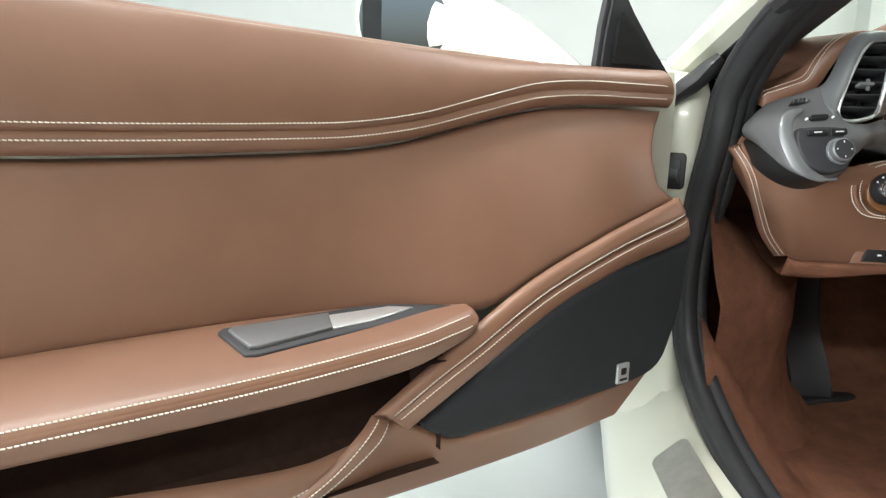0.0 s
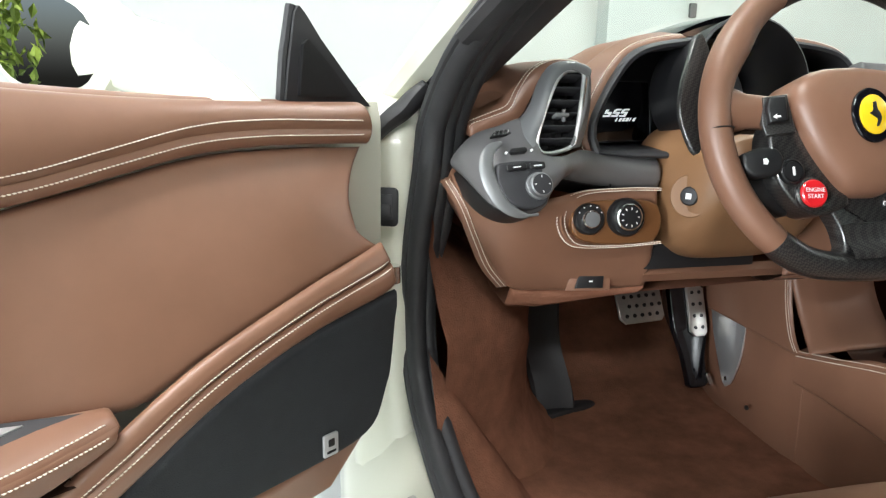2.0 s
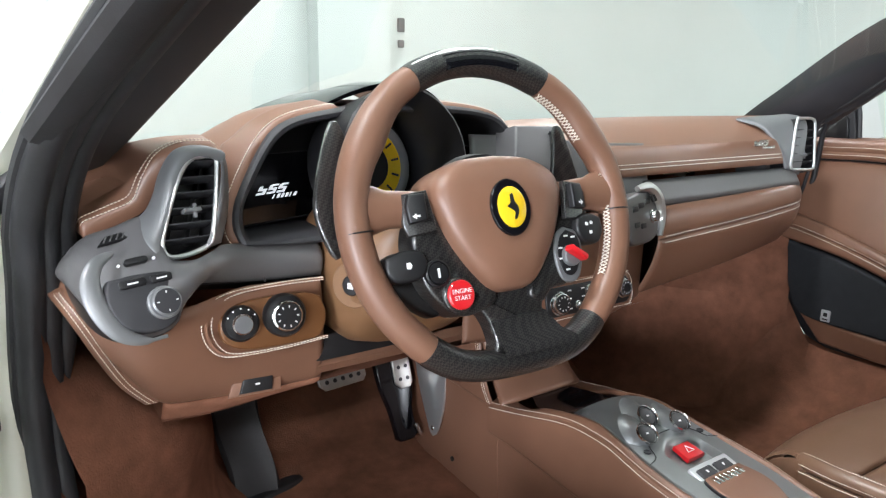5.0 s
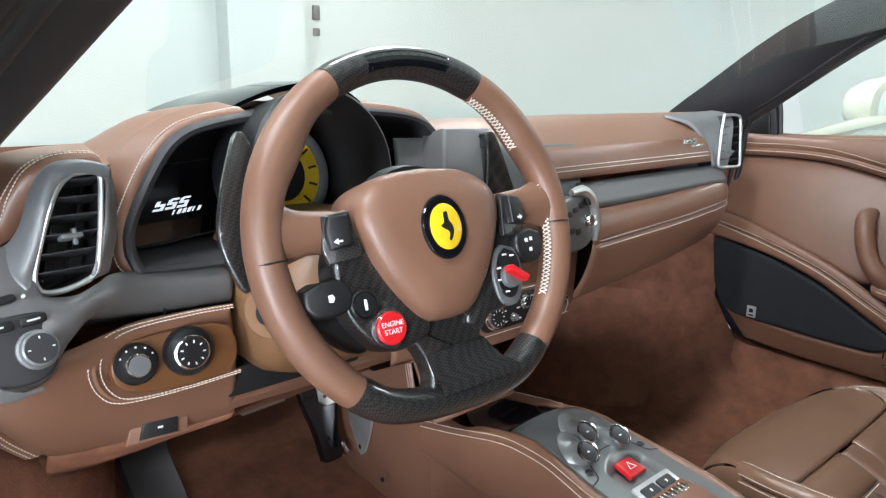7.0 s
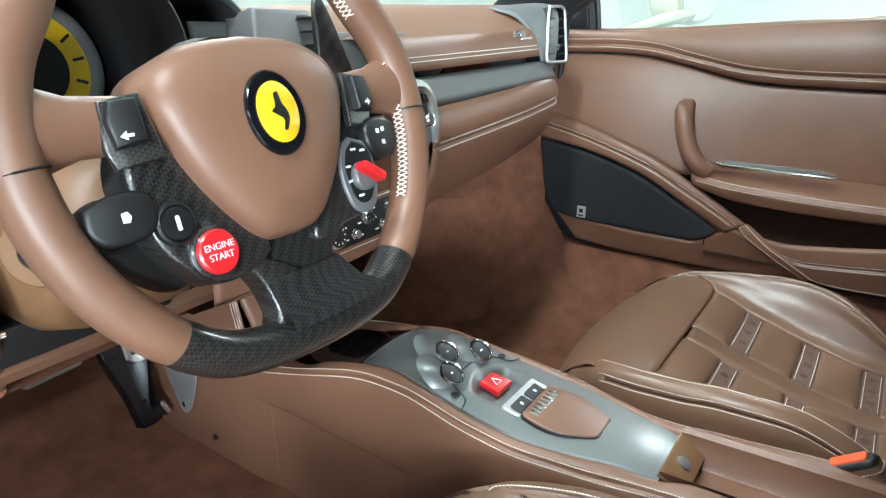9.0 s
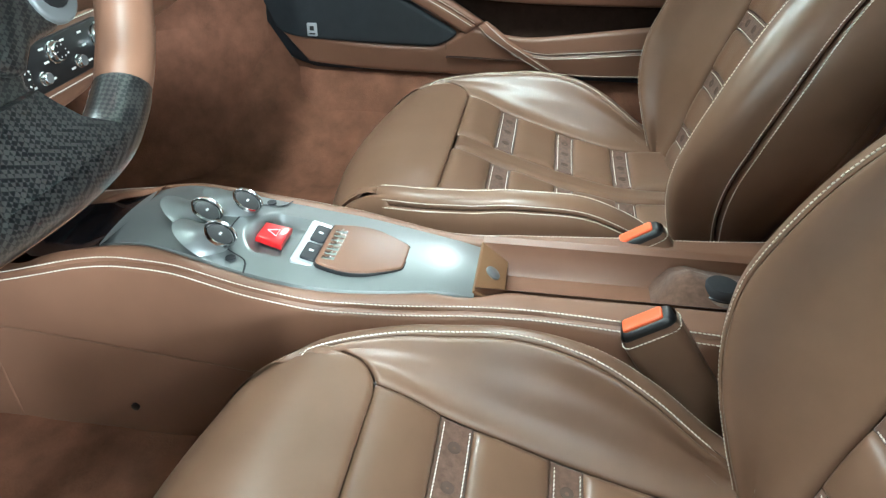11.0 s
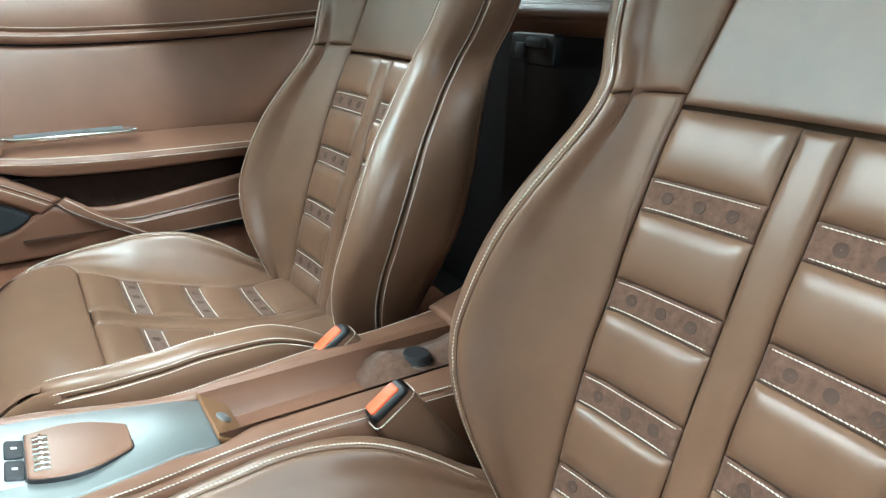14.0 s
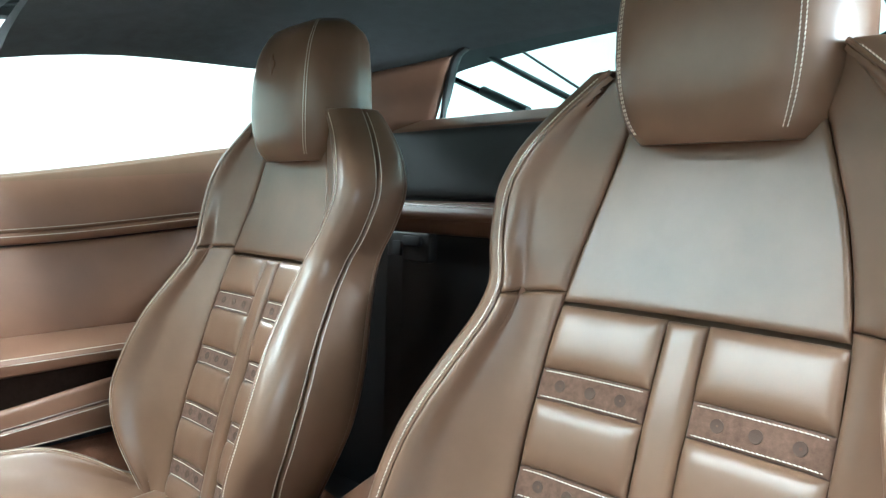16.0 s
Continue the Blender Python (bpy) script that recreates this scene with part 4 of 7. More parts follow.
        Geo().slab([(0.03, 0.006), (0.21, 0.006), (0.21, -0.006), (0.03, -0.006)], hm @ pose(0, 0, 0.0065), 0.001, 0.0004).out("door_handle", SILVER, d)
        # upright pull
        pl_ = smooth([(0.425, 0.672, 0.055), (0.423, 0.668, 0.088), (0.43, 0.645, 0.112), (0.445, 0.605, 0.122), (0.468, 0.573, 0.126), (0.49, 0.556, 0.118)], 20)
        Geo().tube([D(*p) for p in pl_], [0.012 + 0.007 * min(1, k / 4) for k in range(20)], 10).out("pull_handle", LEATHER, d, "upright leather pull handle")
    # shell, outer skin and edges
    un = np.linspace(0.03, 1.24, 22)
    prof = lambda u: [(top(u) - 0.004, -0.006), (top(u) - 0.03, 0.02), (0.70, 0.022), (0.6, 0.03), (0.45, 0.03), (0.36, 0.06), (0.335, 0.06), (0.315, 0.045), (0.31, 0.0), (0.34, -0.06), (0.42, -0.10), (0.55, -0.115),
                      (0.68, -0.105), (0.77, -0.08), (top(u) - 0.015, -0.05), (top(u) - 0.006, -0.035)]

    def cut(u, z):
        k = max(0.0, 1 - (u - 0.03) / 0.2)
        return z if z > 0.5 else 0.5 - (0.5 - z) * (1 - 0.72 * k ** 1.6)
    rows = [[D(u, cut(u, z), n if n < 0 else n * min(1.0, max(0.0, (u - 0.05) / 0.09))) for z, n in prof(u)] for u in un]
    Geo().grid(rows, close_v=True, caps=True).out("door_shell", PAINT if drv else TRIM, d, "ivory painted door shell" if drv else "dark inner door shell")
    # mirror triangle
    tri_ = [(0.050, 0.800), (0.10, 0.804), (0.184, 0.808), (0.180, 0.84), (0.168, 0.908), (0.162, 0.915), (0.154, 0.908), (0.13, 0.879), (0.088, 0.836)]
    tm = frame_at(D(0, 0, -0.012), tuple(uu), (0, 0, 1))
    zd = (tm.to_3x3() @ Vector((0, 0, 1))).dot(nn)
    Geo().slab(tri_, tm @ pose(0, 0, 0 if zd > 0 else -0.014), 0.014, 0.003).out("mirror_triangle", TRIM, d, "charcoal mirror triangle")
    i1 = [(0.085, 0.812), (0.168, 0.814), (0.162, 0.872), (0.154, 0.878), (0.120, 0.848)]
    Geo().slab(i1, tm @ pose(0, 0, 0.012 if zd > 0 else -0.020), 0.008, 0.003).out("triangle_pad", BLACK, d)
    Geo().tube([D(0.185, 0.808, -0.008), D(0.179, 0.86, -0.008), D(0.167, 0.916, -0.008)], 0.006, 8).out("glass_channel", RUBBER, d)
    # outside mirror
    mc = Vector((-1.268, 1.062, 0.868)) if drv else Vector(D(0.33, 0.880, -0.30))
    yy = uu * 0.95 + nn * -0.31
    rows = []
    for k, (sc, off) in enumerate(((0.90, 0.006), (1.0, 0.0), (1.02, -0.02), (0.98, -0.05), (0.80, -0.085), (0.5, -0.108), (0.08, -0.118))):
        fwd = Vector((0.25, 1, 0)).normalized() if not drv else Vector((0.63, 0.77, 0)).normalized()
        lat = Vector((1, -0.25, 0)).normalized() if not drv else Vector((-0.77, 0.63, 0)).normalized()
        rows.append([mc + lat * (0.105 * sc * math.copysign(abs(math.cos(a)) ** 0.75, math.cos(a))) + Vector((0, 0, 1)) * (0.064 * sc * math.copysign(abs(math.sin(a)) ** 0.8, math.sin(a)) + 0.01 * math.cos(a)) + fwd * -off for a in np.linspace(0, math.tau, 28, endpoint=False)])
    mo = Geo().grid(rows, close_v=True, caps=True).out("mirror_case", PAINT, d, "ivory door mirror case")
    face = [mc + lat * (0.088 * math.copysign(abs(math.cos(a)) ** 0.75, math.cos(a))) + Vector((0, 0, 1)) * (0.053 * math.copysign(abs(math.sin(a)) ** 0.8, math.sin(a)) + 0.008 * math.cos(a)) - fwd * 0.008 for a in np.linspace(0, math.tau, 28, endpoint=False)]
    g = Geo()
    g.grid([face, [p + fwd * 0.004 for p in face]], close_v=True, caps=True)
    g.out("mirror_glass", MIRROR, d, "mirror glass")
    if drv:
        arm = [mc - lat * 0.05 + fwd * 0.03 + Vector((0, 0, -0.005)), mc - lat * 0.12 + fwd * 0.05 + Vector((0, 0, -0.02)), mc - lat * 0.20 + fwd * 0.05 + Vector((0, 0, -0.06)), mc - lat * 0.27 + fwd * 0.03 + Vector((0, 0, -0.10))]
        Geo().tube(smooth([tuple(p) for p in arm], 16), [0.056, 0.057, 0.057, 0.057, 0.056, 0.054, 0.052, 0.05, 0.048, 0.046, 0.045, 0.044, 0.043, 0.042, 0.04, 0.04], 14, flat=0.8).out("mirror_arm", PAINT, d)
    else:
        Geo().tube(smooth([tuple(mc - lat * 0.06 + Vector((0, 0, -0.04))), tuple(mc - lat * 0.16 + Vector((0, 0, -0.06)) + fwd * 0.02), tuple(Vector(D(0.2, 0.79, -0.08)))], 10), [0.03] * 10, 10, flat=0.55).out("mirror_arm", PAINT, d)
    if drv:
        g = Geo()
        g.box(frame_at(D(0.045, 0.575, 0.018), tuple(uu), (0, 0, 1)), 0.035, 0.022, 0.012, 0.002)
        g.lathe([(0.012, -0.012), (0.012, 0.012)], frame_at(D(0.03, 0.575, 0.022), tuple(uu), tuple(nn)), 14)
        g.out("check_strap", CHROME, d, "bright steel check strap")
        for z in (0.645, 0.42):
            Geo().box(frame_at(D(0.072, z, -0.012), tuple(uu), (0, 0, 1)), 0.05, 0.045, 0.024, 0.004).out("hinge", PAINT, d)
    d.parent = body
    return d


car_door(-1)
car_door(1)


# ---- dashboard ----
dash = thing("dashboard", "brown leather dashboard with graphite trim and cream stitching", "dashboard")
WX = -0.375          # the driver's middle
# upper cover: from the driver's pod to the far vent, with a hood over the instruments
hood = lambda x: math.exp(-((abs(x + 0.358) / 0.19) ** 6))
HOOD_Z = spl([-0.76, -0.66, -0.62, -0.595, -0.57, -0.545, -0.52, -0.49, -0.44, -0.36, -0.28, -0.23, -0.195, -0.165, -0.14, -0.11, -0.06, 0.0, 0.30, 0.72],
             [0.838, 0.838, 0.839, 0.845, 0.858, 0.876, 0.889, 0.898, 0.905, 0.907, 0.905, 0.900, 0.894, 0.884, 0.862, 0.847, 0.838, 0.835, 0.835, 0.835])


def dash_top(x, t):
    """t: 0 at the rear edge towards the cabin, 1 under the windscreen."""
    h = hood(x)
    far = min(1.0, max(0.0, (x + 0.12) / 0.14))
    near_y = 1.062 * (1 - far) + 1.01 * far + 0.008 * h
    back_y = 1.47 - 0.30 * (x / 0.78) ** 2
    y = near_y + (back_y - near_y) * t
    z = HOOD_Z(x) + (0.026 * far + 0.018 * (1 - h) + 0.004 * h) * math.sin(min(1, t * 3.2) * math.pi / 2) - 0.05 * max(0, t - 0.35) - 0.05 * h * max(0, t - 0.25)
    return Vector((x, y, z - (0.5 if x < 0 else 0.12) * max(0, abs(x) - 0.66)))


rows = [[dash_top(x, t) for t in (0, 0.02, 0.05, 0.09, 0.14, 0.2, 0.3, 0.45, 0.65, 0.85, 1.0)] for x in np.linspace(-0.755, 0.70, 110)]
Geo().grid(rows).out("top_cover", LEATHER, dash)
rows = [[dash_top(x, 1.0), dash_top(x, 1.0) + Vector((0, 0.05, -0.03)), dash_top(x, 1.0) + Vector((0, 0.08, -0.12))] for x in np.linspace(-0.755, 0.70, 30)]
Geo().grid(rows).out("vent_strip", RUBBER, dash)
# passenger's edge roll with stitching, dark band, glovebox
xs = np.linspace(0.02, 0.545, 10)
e1 = Pad([(x, 1.011, 0.836) for x in xs], [(x, 0.987, 0.787) for x in xs], puff=0.0015, roll=0.010, sink=0.001, nu=40, nv=5, belly=0.004, out=(0, -1, 0.5))
e1.out("edge_roll", LEATHER, dash)
e1.stitch(dash, 0.012, "b")
e1.stitch(dash, 0.019, "b")
xs = np.linspace(0.12, 0.60, 10)
band = Pad([(x, 0.997, 0.778) for x in xs], [(x, 0.975, 0.733 + 0.015 * (x - 0.12)) for x in xs], puff=0.004, roll=0.01, sink=0.006, nu=30, nv=5, out=(0, -1, 0.4))
band.out("trim_band", GREY, dash, "graphite trim band")
xs = np.linspace(0.125, 0.70, 12)
cy = spl([0.12, 0.5, 0.62, 0.70], [0.0, 0.005, 0.03, 0.11])
g1 = Pad([(x, 0.972 + cy(x), 0.732 + 0.03 * (x - 0.12)) for x in xs], [(x, 0.955 + cy(x), 0.678 + 0.052 * (x - 0.125)) for x in xs], puff=0.004, roll=0.01, sink=0.004, nu=40, nv=6, out=(0, -1, 0.2), belly=0.006)
g1.out("glovebox_top", LEATHER, dash)
g1.stitch(dash, 0.004, "b")
gy = [Pad([(x, 0.954 + cy(x), 0.677 + 0.052 * (x - 0.125)) for x in xs], [(x, 1.00 + cy(x), 0.57 + 0.10 * (x - 0.125)) for x in xs], puff=0.004, roll=0.01, sink=0.004, nu=40, nv=10, out=(0, -1, -0.2), belly=0.008)]
gy[0].out("glovebox_lid", LEATHER, dash)
gy[0].stitch(dash, 0.004, "a")
rows = [[(x, 1.0 + cy(x) + a, 0.572 + 0.10 * (x - 0.125) + b) for a, b in ((0, 0), (0.05, -0.02), (0.15, -0.03), (0.4, 0.0))] for x in xs]
Geo().grid(rows).out("lower_cover", LEATHER, dash)
badge = frame_at((0.475, 1.003, 0.818), (1, 0.0, 0), (0, 0.45, 0.9))
script_bars(badge @ pose(0.005, 0.003, 0.008), 0.016, CHROME, dash, "script_badge", 0.0012, "chrome script badge")


def vent(cx, cy_, cz, s):
    """A tall air vent; s: -1 leans towards the driver's door, 1 to the other."""
    m = frame_at((cx, cy_, cz), (1, -0.10 * s, 0), (0.0, 0.18, 1))
    ol = [(0.012, 0.0505), (0.030, 0.0515), (0.0365, 0.046), (0.034, 0.025), (0.0275, -0.010), (0.020, -0.040), (0.012, -0.049), (-0.012, -0.0555), (-0.030, -0.0545), (-0.0355, -0.045), (-0.033, -0.030), (-0.0185, 0.008), (-0.006, 0.034), (0.004, 0.046)]
    if s > 0:
        ol = [(-0.040, 0.069), (0.0, 0.069), (0.015, 0.064), (0.016, 0.05), (0.010, 0.0), (0.006, -0.028), (0.0, -0.037), (-0.035, -0.037), (-0.062, -0.036), (-0.070, -0.028), (-0.063, 0.0), (-0.050, 0.045)]
    mid = [(lambda row: (min(row), max(row)))([a for a, b in smooth(ol + ol[:1], 90) if abs(b - (-0.040 + 0.0165 * k)) < 0.004]) for k in range(6)]
    g = Geo()
    path = [m @ Vector((a, b, 0.004)) for a, b in smooth(ol + ol[:1], 48)[:-1]]
    g.tube(path, 0.0030, 8, closed=True, up=tuple(m.to_3x3() @ Vector((0, 0, 1))))
    fr = g.out("vent_frame", SATIN, dash, "bright vent surround")
    Geo().slab([(a * 0.97, b * 0.98) for a, b in smooth(ol + ol[:1], 40)[:-1]], m @ pose(0, 0, -0.045), 0.012, 0.002).out("vent_box", BLACK, dash, "black vent interior")
    wall = Geo()
    wall.grid([[m @ Vector((a, b, z)) for a, b in smooth(ol + ol[:1], 40)[:-1]] for z in (-0.045, 0.003)], close_v=True)
    wall.out("vent_wall", BLACK, dash)
    for k, (x0, x1) in enumerate(mid):
        Geo().box(m @ pose((x0 + x1) / 2, -0.040 + 0.0165 * k, -0.006, -18), x1 - x0 - 0.004, 0.0016, 0.022, 0.0006).out("vent_slat", TRIM, dash)
    xm = (mid[2][0] + mid[2][1]) / 2
    g = Geo()
    for a in (-0.011, 0.011):
        g.box(m @ pose(xm + a, -0.004, -0.024, 0, 0, -17), 0.0015, 0.09, 0.014, 0.0005)
    g.out("vent_vane", BLACK, dash)
    g = Geo().box(m @ pose(xm, -0.0075, 0.002, -12), 0.020, 0.005, 0.012, 0.0018)
    g.box(m @ pose(xm + 0.003, -0.0075, 0.004), 0.004, 0.016, 0.004, 0.001)
    g.out("vent_tab", SILVER, dash)


vent(-0.652, 0.985, 0.80, -1)
vent(0.637, 0.985, 0.808, 1)
# silver vent housings
hs = [(-0.604, 1.004, 0.850), (-0.613, 1.0, 0.857), (-0.636, 1.005, 0.860), (-0.657, 1.01, 0.857), (-0.673, 1.012, 0.834), (-0.684, 1.008, 0.807), (-0.70, 1.003, 0.789), (-0.727, 1.005, 0.778)]
hl = [(-0.609, 0.988, 0.842), (-0.618, 0.988, 0.849), (-0.641, 0.986, 0.854), (-0.660, 0.984, 0.840), (-0.673, 0.977, 0.809), (-0.690, 0.966, 0.767), (-0.692, 0.960, 0.756), (-0.694, 0.956, 0.748)]
Pad(hs, hl, puff=0.003, roll=0.008, sink=0.003, nu=50, nv=8, out=(-0.3, -1, 0.6), belly=0.003).out("vent_housing", SILVER, dash, "satin silver vent housing")
# cheek between the vent and the instruments
Pad([(-0.604, 1.004, 0.850), (-0.602, 1.0, 0.83), (-0.605, 0.995, 0.79), (-0.618, 0.985, 0.752)], [(-0.612, 0.986, 0.846), (-0.613, 0.984, 0.83), (-0.621, 0.979, 0.79), (-0.640, 0.970, 0.750)], puff=0.002, roll=0.006, sink=0.002, nu=20, nv=4, out=(0.5, -1, 0)).out("vent_cheek", GREY, dash)
Pad([(0.49, 1.07, 0.876), (0.522, 1.03, 0.858), (0.545, 1.0, 0.815), (0.558, 0.988, 0.775)], [(0.66, 1.06, 0.882), (0.636, 1.0, 0.872), (0.618, 0.984, 0.82), (0.602, 0.982, 0.760)], puff=0.003, roll=0.008, sink=0.004, nu=30, nv=8, out=(0, -1, 0.5)).out("vent_housing", SILVER, dash, "satin silver vent housing")
Geo().box(frame_at((0.625, 1.085, 0.80), (1, 0.06, 0), (0, 0, 1)), 0.085, 0.135, 0.07, 0.02).out("vent_body", GREY, dash)
# leather pad over the driver's pod
pa = [(-0.752, 1.05, 0.768), (-0.716, 1.048, 0.780), (-0.690, 1.042, 0.793), (-0.679, 1.034, 0.822), (-0.666, 1.028, 0.846), (-0.642, 1.025, 0.858), (-0.603, 1.022, 0.857)]
pb = [(-0.775, 1.13, 0.785), (-0.757, 1.13, 0.81), (-0.735, 1.13, 0.834), (-0.705, 1.13, 0.850), (-0.668, 1.13, 0.856), (-0.636, 1.13, 0.858), (-0.585, 1.13, 0.860)]
pp = Pad(pa, pb, puff=0.008, roll=0.012, sink=0.01, nu=50, nv=10, out=(-0.3, -0.4, 1))
pp.out("pod_pad", LEATHER, dash)
pp.stitch(dash, 0.008, "a")
pp.stitch(dash, 0.016, "a")
# graphite pod with the mirror control
hi = [(-0.769, 1.04, 0.734), (-0.763, 1.035, 0.753), (-0.751, 1.025, 0.768), (-0.727, 1.005, 0.779), (-0.701, 0.998, 0.789), (-0.691, 0.985, 0.779), (-0.687, 0.966, 0.758), (-0.681, 0.957, 0.747), (-0.656, 0.958, 0.743), (-0.631, 0.975, 0.746), (-0.610, 0.995, 0.748), (-0.563, 1.012, 0.741), (-0.484, 1.02, 0.734)]
lo = [(-0.773, 1.04, 0.716), (-0.771, 1.01, 0.710), (-0.765, 0.985, 0.700), (-0.755, 0.955, 0.686), (-0.740, 0.938, 0.677), (-0.721, 0.930, 0.673), (-0.700, 0.930, 0.676), (-0.684, 0.935, 0.684), (-0.677, 0.942, 0.700), (-0.669, 0.955, 0.712), (-0.650, 0.972, 0.712), (-0.570, 1.0, 0.697), (-0.486, 1.005, 0.692)]
Pad(hi, lo, puff=0.003, roll=0.010, sink=0.001, nu=80, nv=14, out=(-0.3, -1, 0.5), belly=0.011).out("control_pod", GREY, dash, "graphite control pod")
Geo().box(frame_at((-0.5645, 1.001, 0.716), (0.0, 0.22, 1), (1, 0, 0)), 0.042, 0.0016, 0.002, 0.0006).out("pod_joint", BLACK, dash)
lo2 = [(x, y + 0.05, z - 0.02) for x, y, z in lo]
Pad(lo, lo2, puff=0.001, roll=0.006, sink=0.0, nu=40, nv=3, out=(0, -0.3, -1)).out("pod_underside", BLACK, dash)
# dark plate of the mirror control, with a silver blade round it
mp_ = frame_at((-0.703, 0.930, 0.705), (1, 0.12, 0), (0, 0.4, 1))
Geo().slab(smooth([(-0.044, 0.034), (-0.015, 0.0365), (0.016, 0.0345), (0.0245, 0.024), (0.021, -0.006), (0.009, -0.021), (-0.015, -0.0245), (-0.038, -0.014), (-0.048, 0.008), (-0.048, 0.026), (-0.044, 0.034)], 48)[:-1], mp_ @ pose(0, 0, -0.010), 0.013, 0.003).out("mirror_control", TRIM, dash, "dark mirror control plate")
Geo().tube([mp_ @ Vector((a, b, c)) for a, b, c in smooth([(-0.030, 0.064, -0.012), (-0.049, 0.054, -0.008), (-0.059, 0.035, -0.004), (-0.057, 0.010, -0.002), (-0.043, -0.018, -0.001), (-0.020, -0.031, -0.002), (0.004, -0.031, -0.005)], 30)], [0.002 + 0.0085 * math.sin(math.pi * min(1, k / 26)) ** 0.7 for k in range(30)], 10, flat=0.45, up=tuple(mp_.to_3x3() @ Vector((0, 0, 1)))).out("pod_blade", SILVER, dash, "silver blade")
mk = mp_ @ pose(0.0045, 0.003, 0.003)


def knob(m, r, h, parent, name="knob", face=BLACK, ring=CHROME, marks=0):
    k = Geo().lathe([(r * 1.12, 0), (r * 1.12, h * 0.25), (r, h * 0.32), (r * 0.97, h * 0.9), (r * 0.88, h)], m, 28).out(name, ring, parent, "round knob with a bright rim")
    Geo().lathe([(r * 0.86, h * 0.9), (r * 0.84, h * 1.04), (r * 0.2, h * 1.06)], m, 28).out("knob_face", face, k)
    if marks:
        g = Geo()
        for q in range(marks):
            a = q / marks * 6.28
            g.box(m @ pose(math.cos(a) * r * 0.62, math.sin(a) * r * 0.62, h * 1.06, 0, 0, math.degrees(a)), r * 0.16, r * 0.08, 0.0006, 0.0002)
        g.out("knob_mark", WHITE_PRINT, k)
    return k


knob(mk, 0.0155, 0.012, dash, "mirror_knob", TRIM, SILVER, 4)
for q, w_ in ((-0.0225, 0.027), (0.0065, 0.022)):
    bq = mp_ @ pose(q, 0.0275 + 0.0015 * (q > 0), 0.003, 0, 0, 4)
    pb_ = Geo().slab(rounded(w_, 0.0085, 0.0025), bq, 0.003, 0.001).out("pod_button", BLACK, dash)
    Geo().slab(rounded(0.011, 0.0016, 0.0004), bq @ pose(0, 0, 0.003), 0.0003, 0.0001).out("button_print", WHITE_PRINT, pb_)
Geo().slab(rounded(0.024, 0.007, 0.0034), mp_ @ pose(-0.012, 0.0505, -0.0085, -12, 0, 5), 0.006, 0.001).out("vent_wheel", BLACK, dash)
g = Geo()
for q in (-0.030, 0.006):
    g.lathe([(0.0016, 0), (0.0016, 0.003), (0.0004, 0.0032)], mp_ @ pose(q, 0.0495 + 0.09 * (q + 0.012), -0.0055, -12), 10)
g.out("wheel_print", WHITE_PRINT, dash)
sg_ = mp_ @ pose(-0.019, 0.0805, -0.029, -40, 0, 10)
sl_ = Geo().slab([(-0.022, -0.0055), (0.014, -0.0055), (0.021, 0.0055), (-0.010, 0.0055)], sg_, 0.003, 0.001).out("side_slot", BLACK, dash, "slatted demister slot")
for k in range(5):
    Geo().box(sg_ @ pose(-0.012 + 0.0065 * k, 0, 0.003, 0, 0, -38), 0.0016, 0.010, 0.002, 0.0005).out("slot_slat", GREY, sl_)
# knee panel
ka = [(-0.778, 1.06, 0.715), (-0.76, 1.02, 0.70), (-0.735, 0.99, 0.685), (-0.70, 0.975, 0.676), (-0.655, 0.975, 0.682), (-0.60, 0.985, 0.692), (-0.55, 0.99, 0.692), (-0.492, 0.992, 0.690)]
kb = [(-0.755, 1.10, 0.66), (-0.73, 1.085, 0.61), (-0.705, 1.08, 0.57), (-0.675, 1.078, 0.535), (-0.63, 1.066, 0.532), (-0.58, 1.055, 0.532), (-0.53, 1.045, 0.534), (-0.475, 1.035, 0.538)]
kn = Pad(ka, kb, puff=0.004, roll=0.01, sink=0.006, nu=60, nv=16, out=(-0.2, -1, -0.2), belly=0.012)
kn.out("knee_panel", LEATHER, dash)
ke = smooth([(-0.777, 1.056, 0.708), (-0.757, 1.035, 0.672), (-0.735, 1.045, 0.625), (-0.71, 1.062, 0.578), (-0.678, 1.074, 0.54)], 40)
kd = Pad([(x, y - 0.004, z) for x, y, z in ke], [(x - 0.016, y + 0.012, z - 0.006) for x, y, z in ke], puff=0.006, roll=0.008, sink=0.005, nu=40, nv=4, out=(-0.6, -1, -0.3))
kd.out("knee_edge", LEATHER, dash)
kd.stitch(dash, 0.004, "a")
kd.stitch(dash, 0.010, "a")
tap = lambda x: 0.034 - 0.022 * min(1.0, max(0.0, (x + 0.66) / 0.16))
lip = Pad([(x, y, z - 0.002) for x, y, z in kb[3:]], [(x, y + 0.02, z - tap(x)) for x, y, z in kb[3:]], puff=0.004, roll=0.01, nu=30, nv=4, out=(0, -1, -0.3))
lip.out("under_lip", CARPET, dash, "brown carpeted lower lip")
rows = [[(x, y + a, z - tap(x) + b) for a, b in ((0.015, 0), (0.1, 0.01), (0.3, 0.06))] for x, y, z in kb[3:] + [(-0.30, 1.03, 0.545), (-0.12, 1.04, 0.55)]]
Geo().grid(rows).out("under_cover", CARPET, dash)
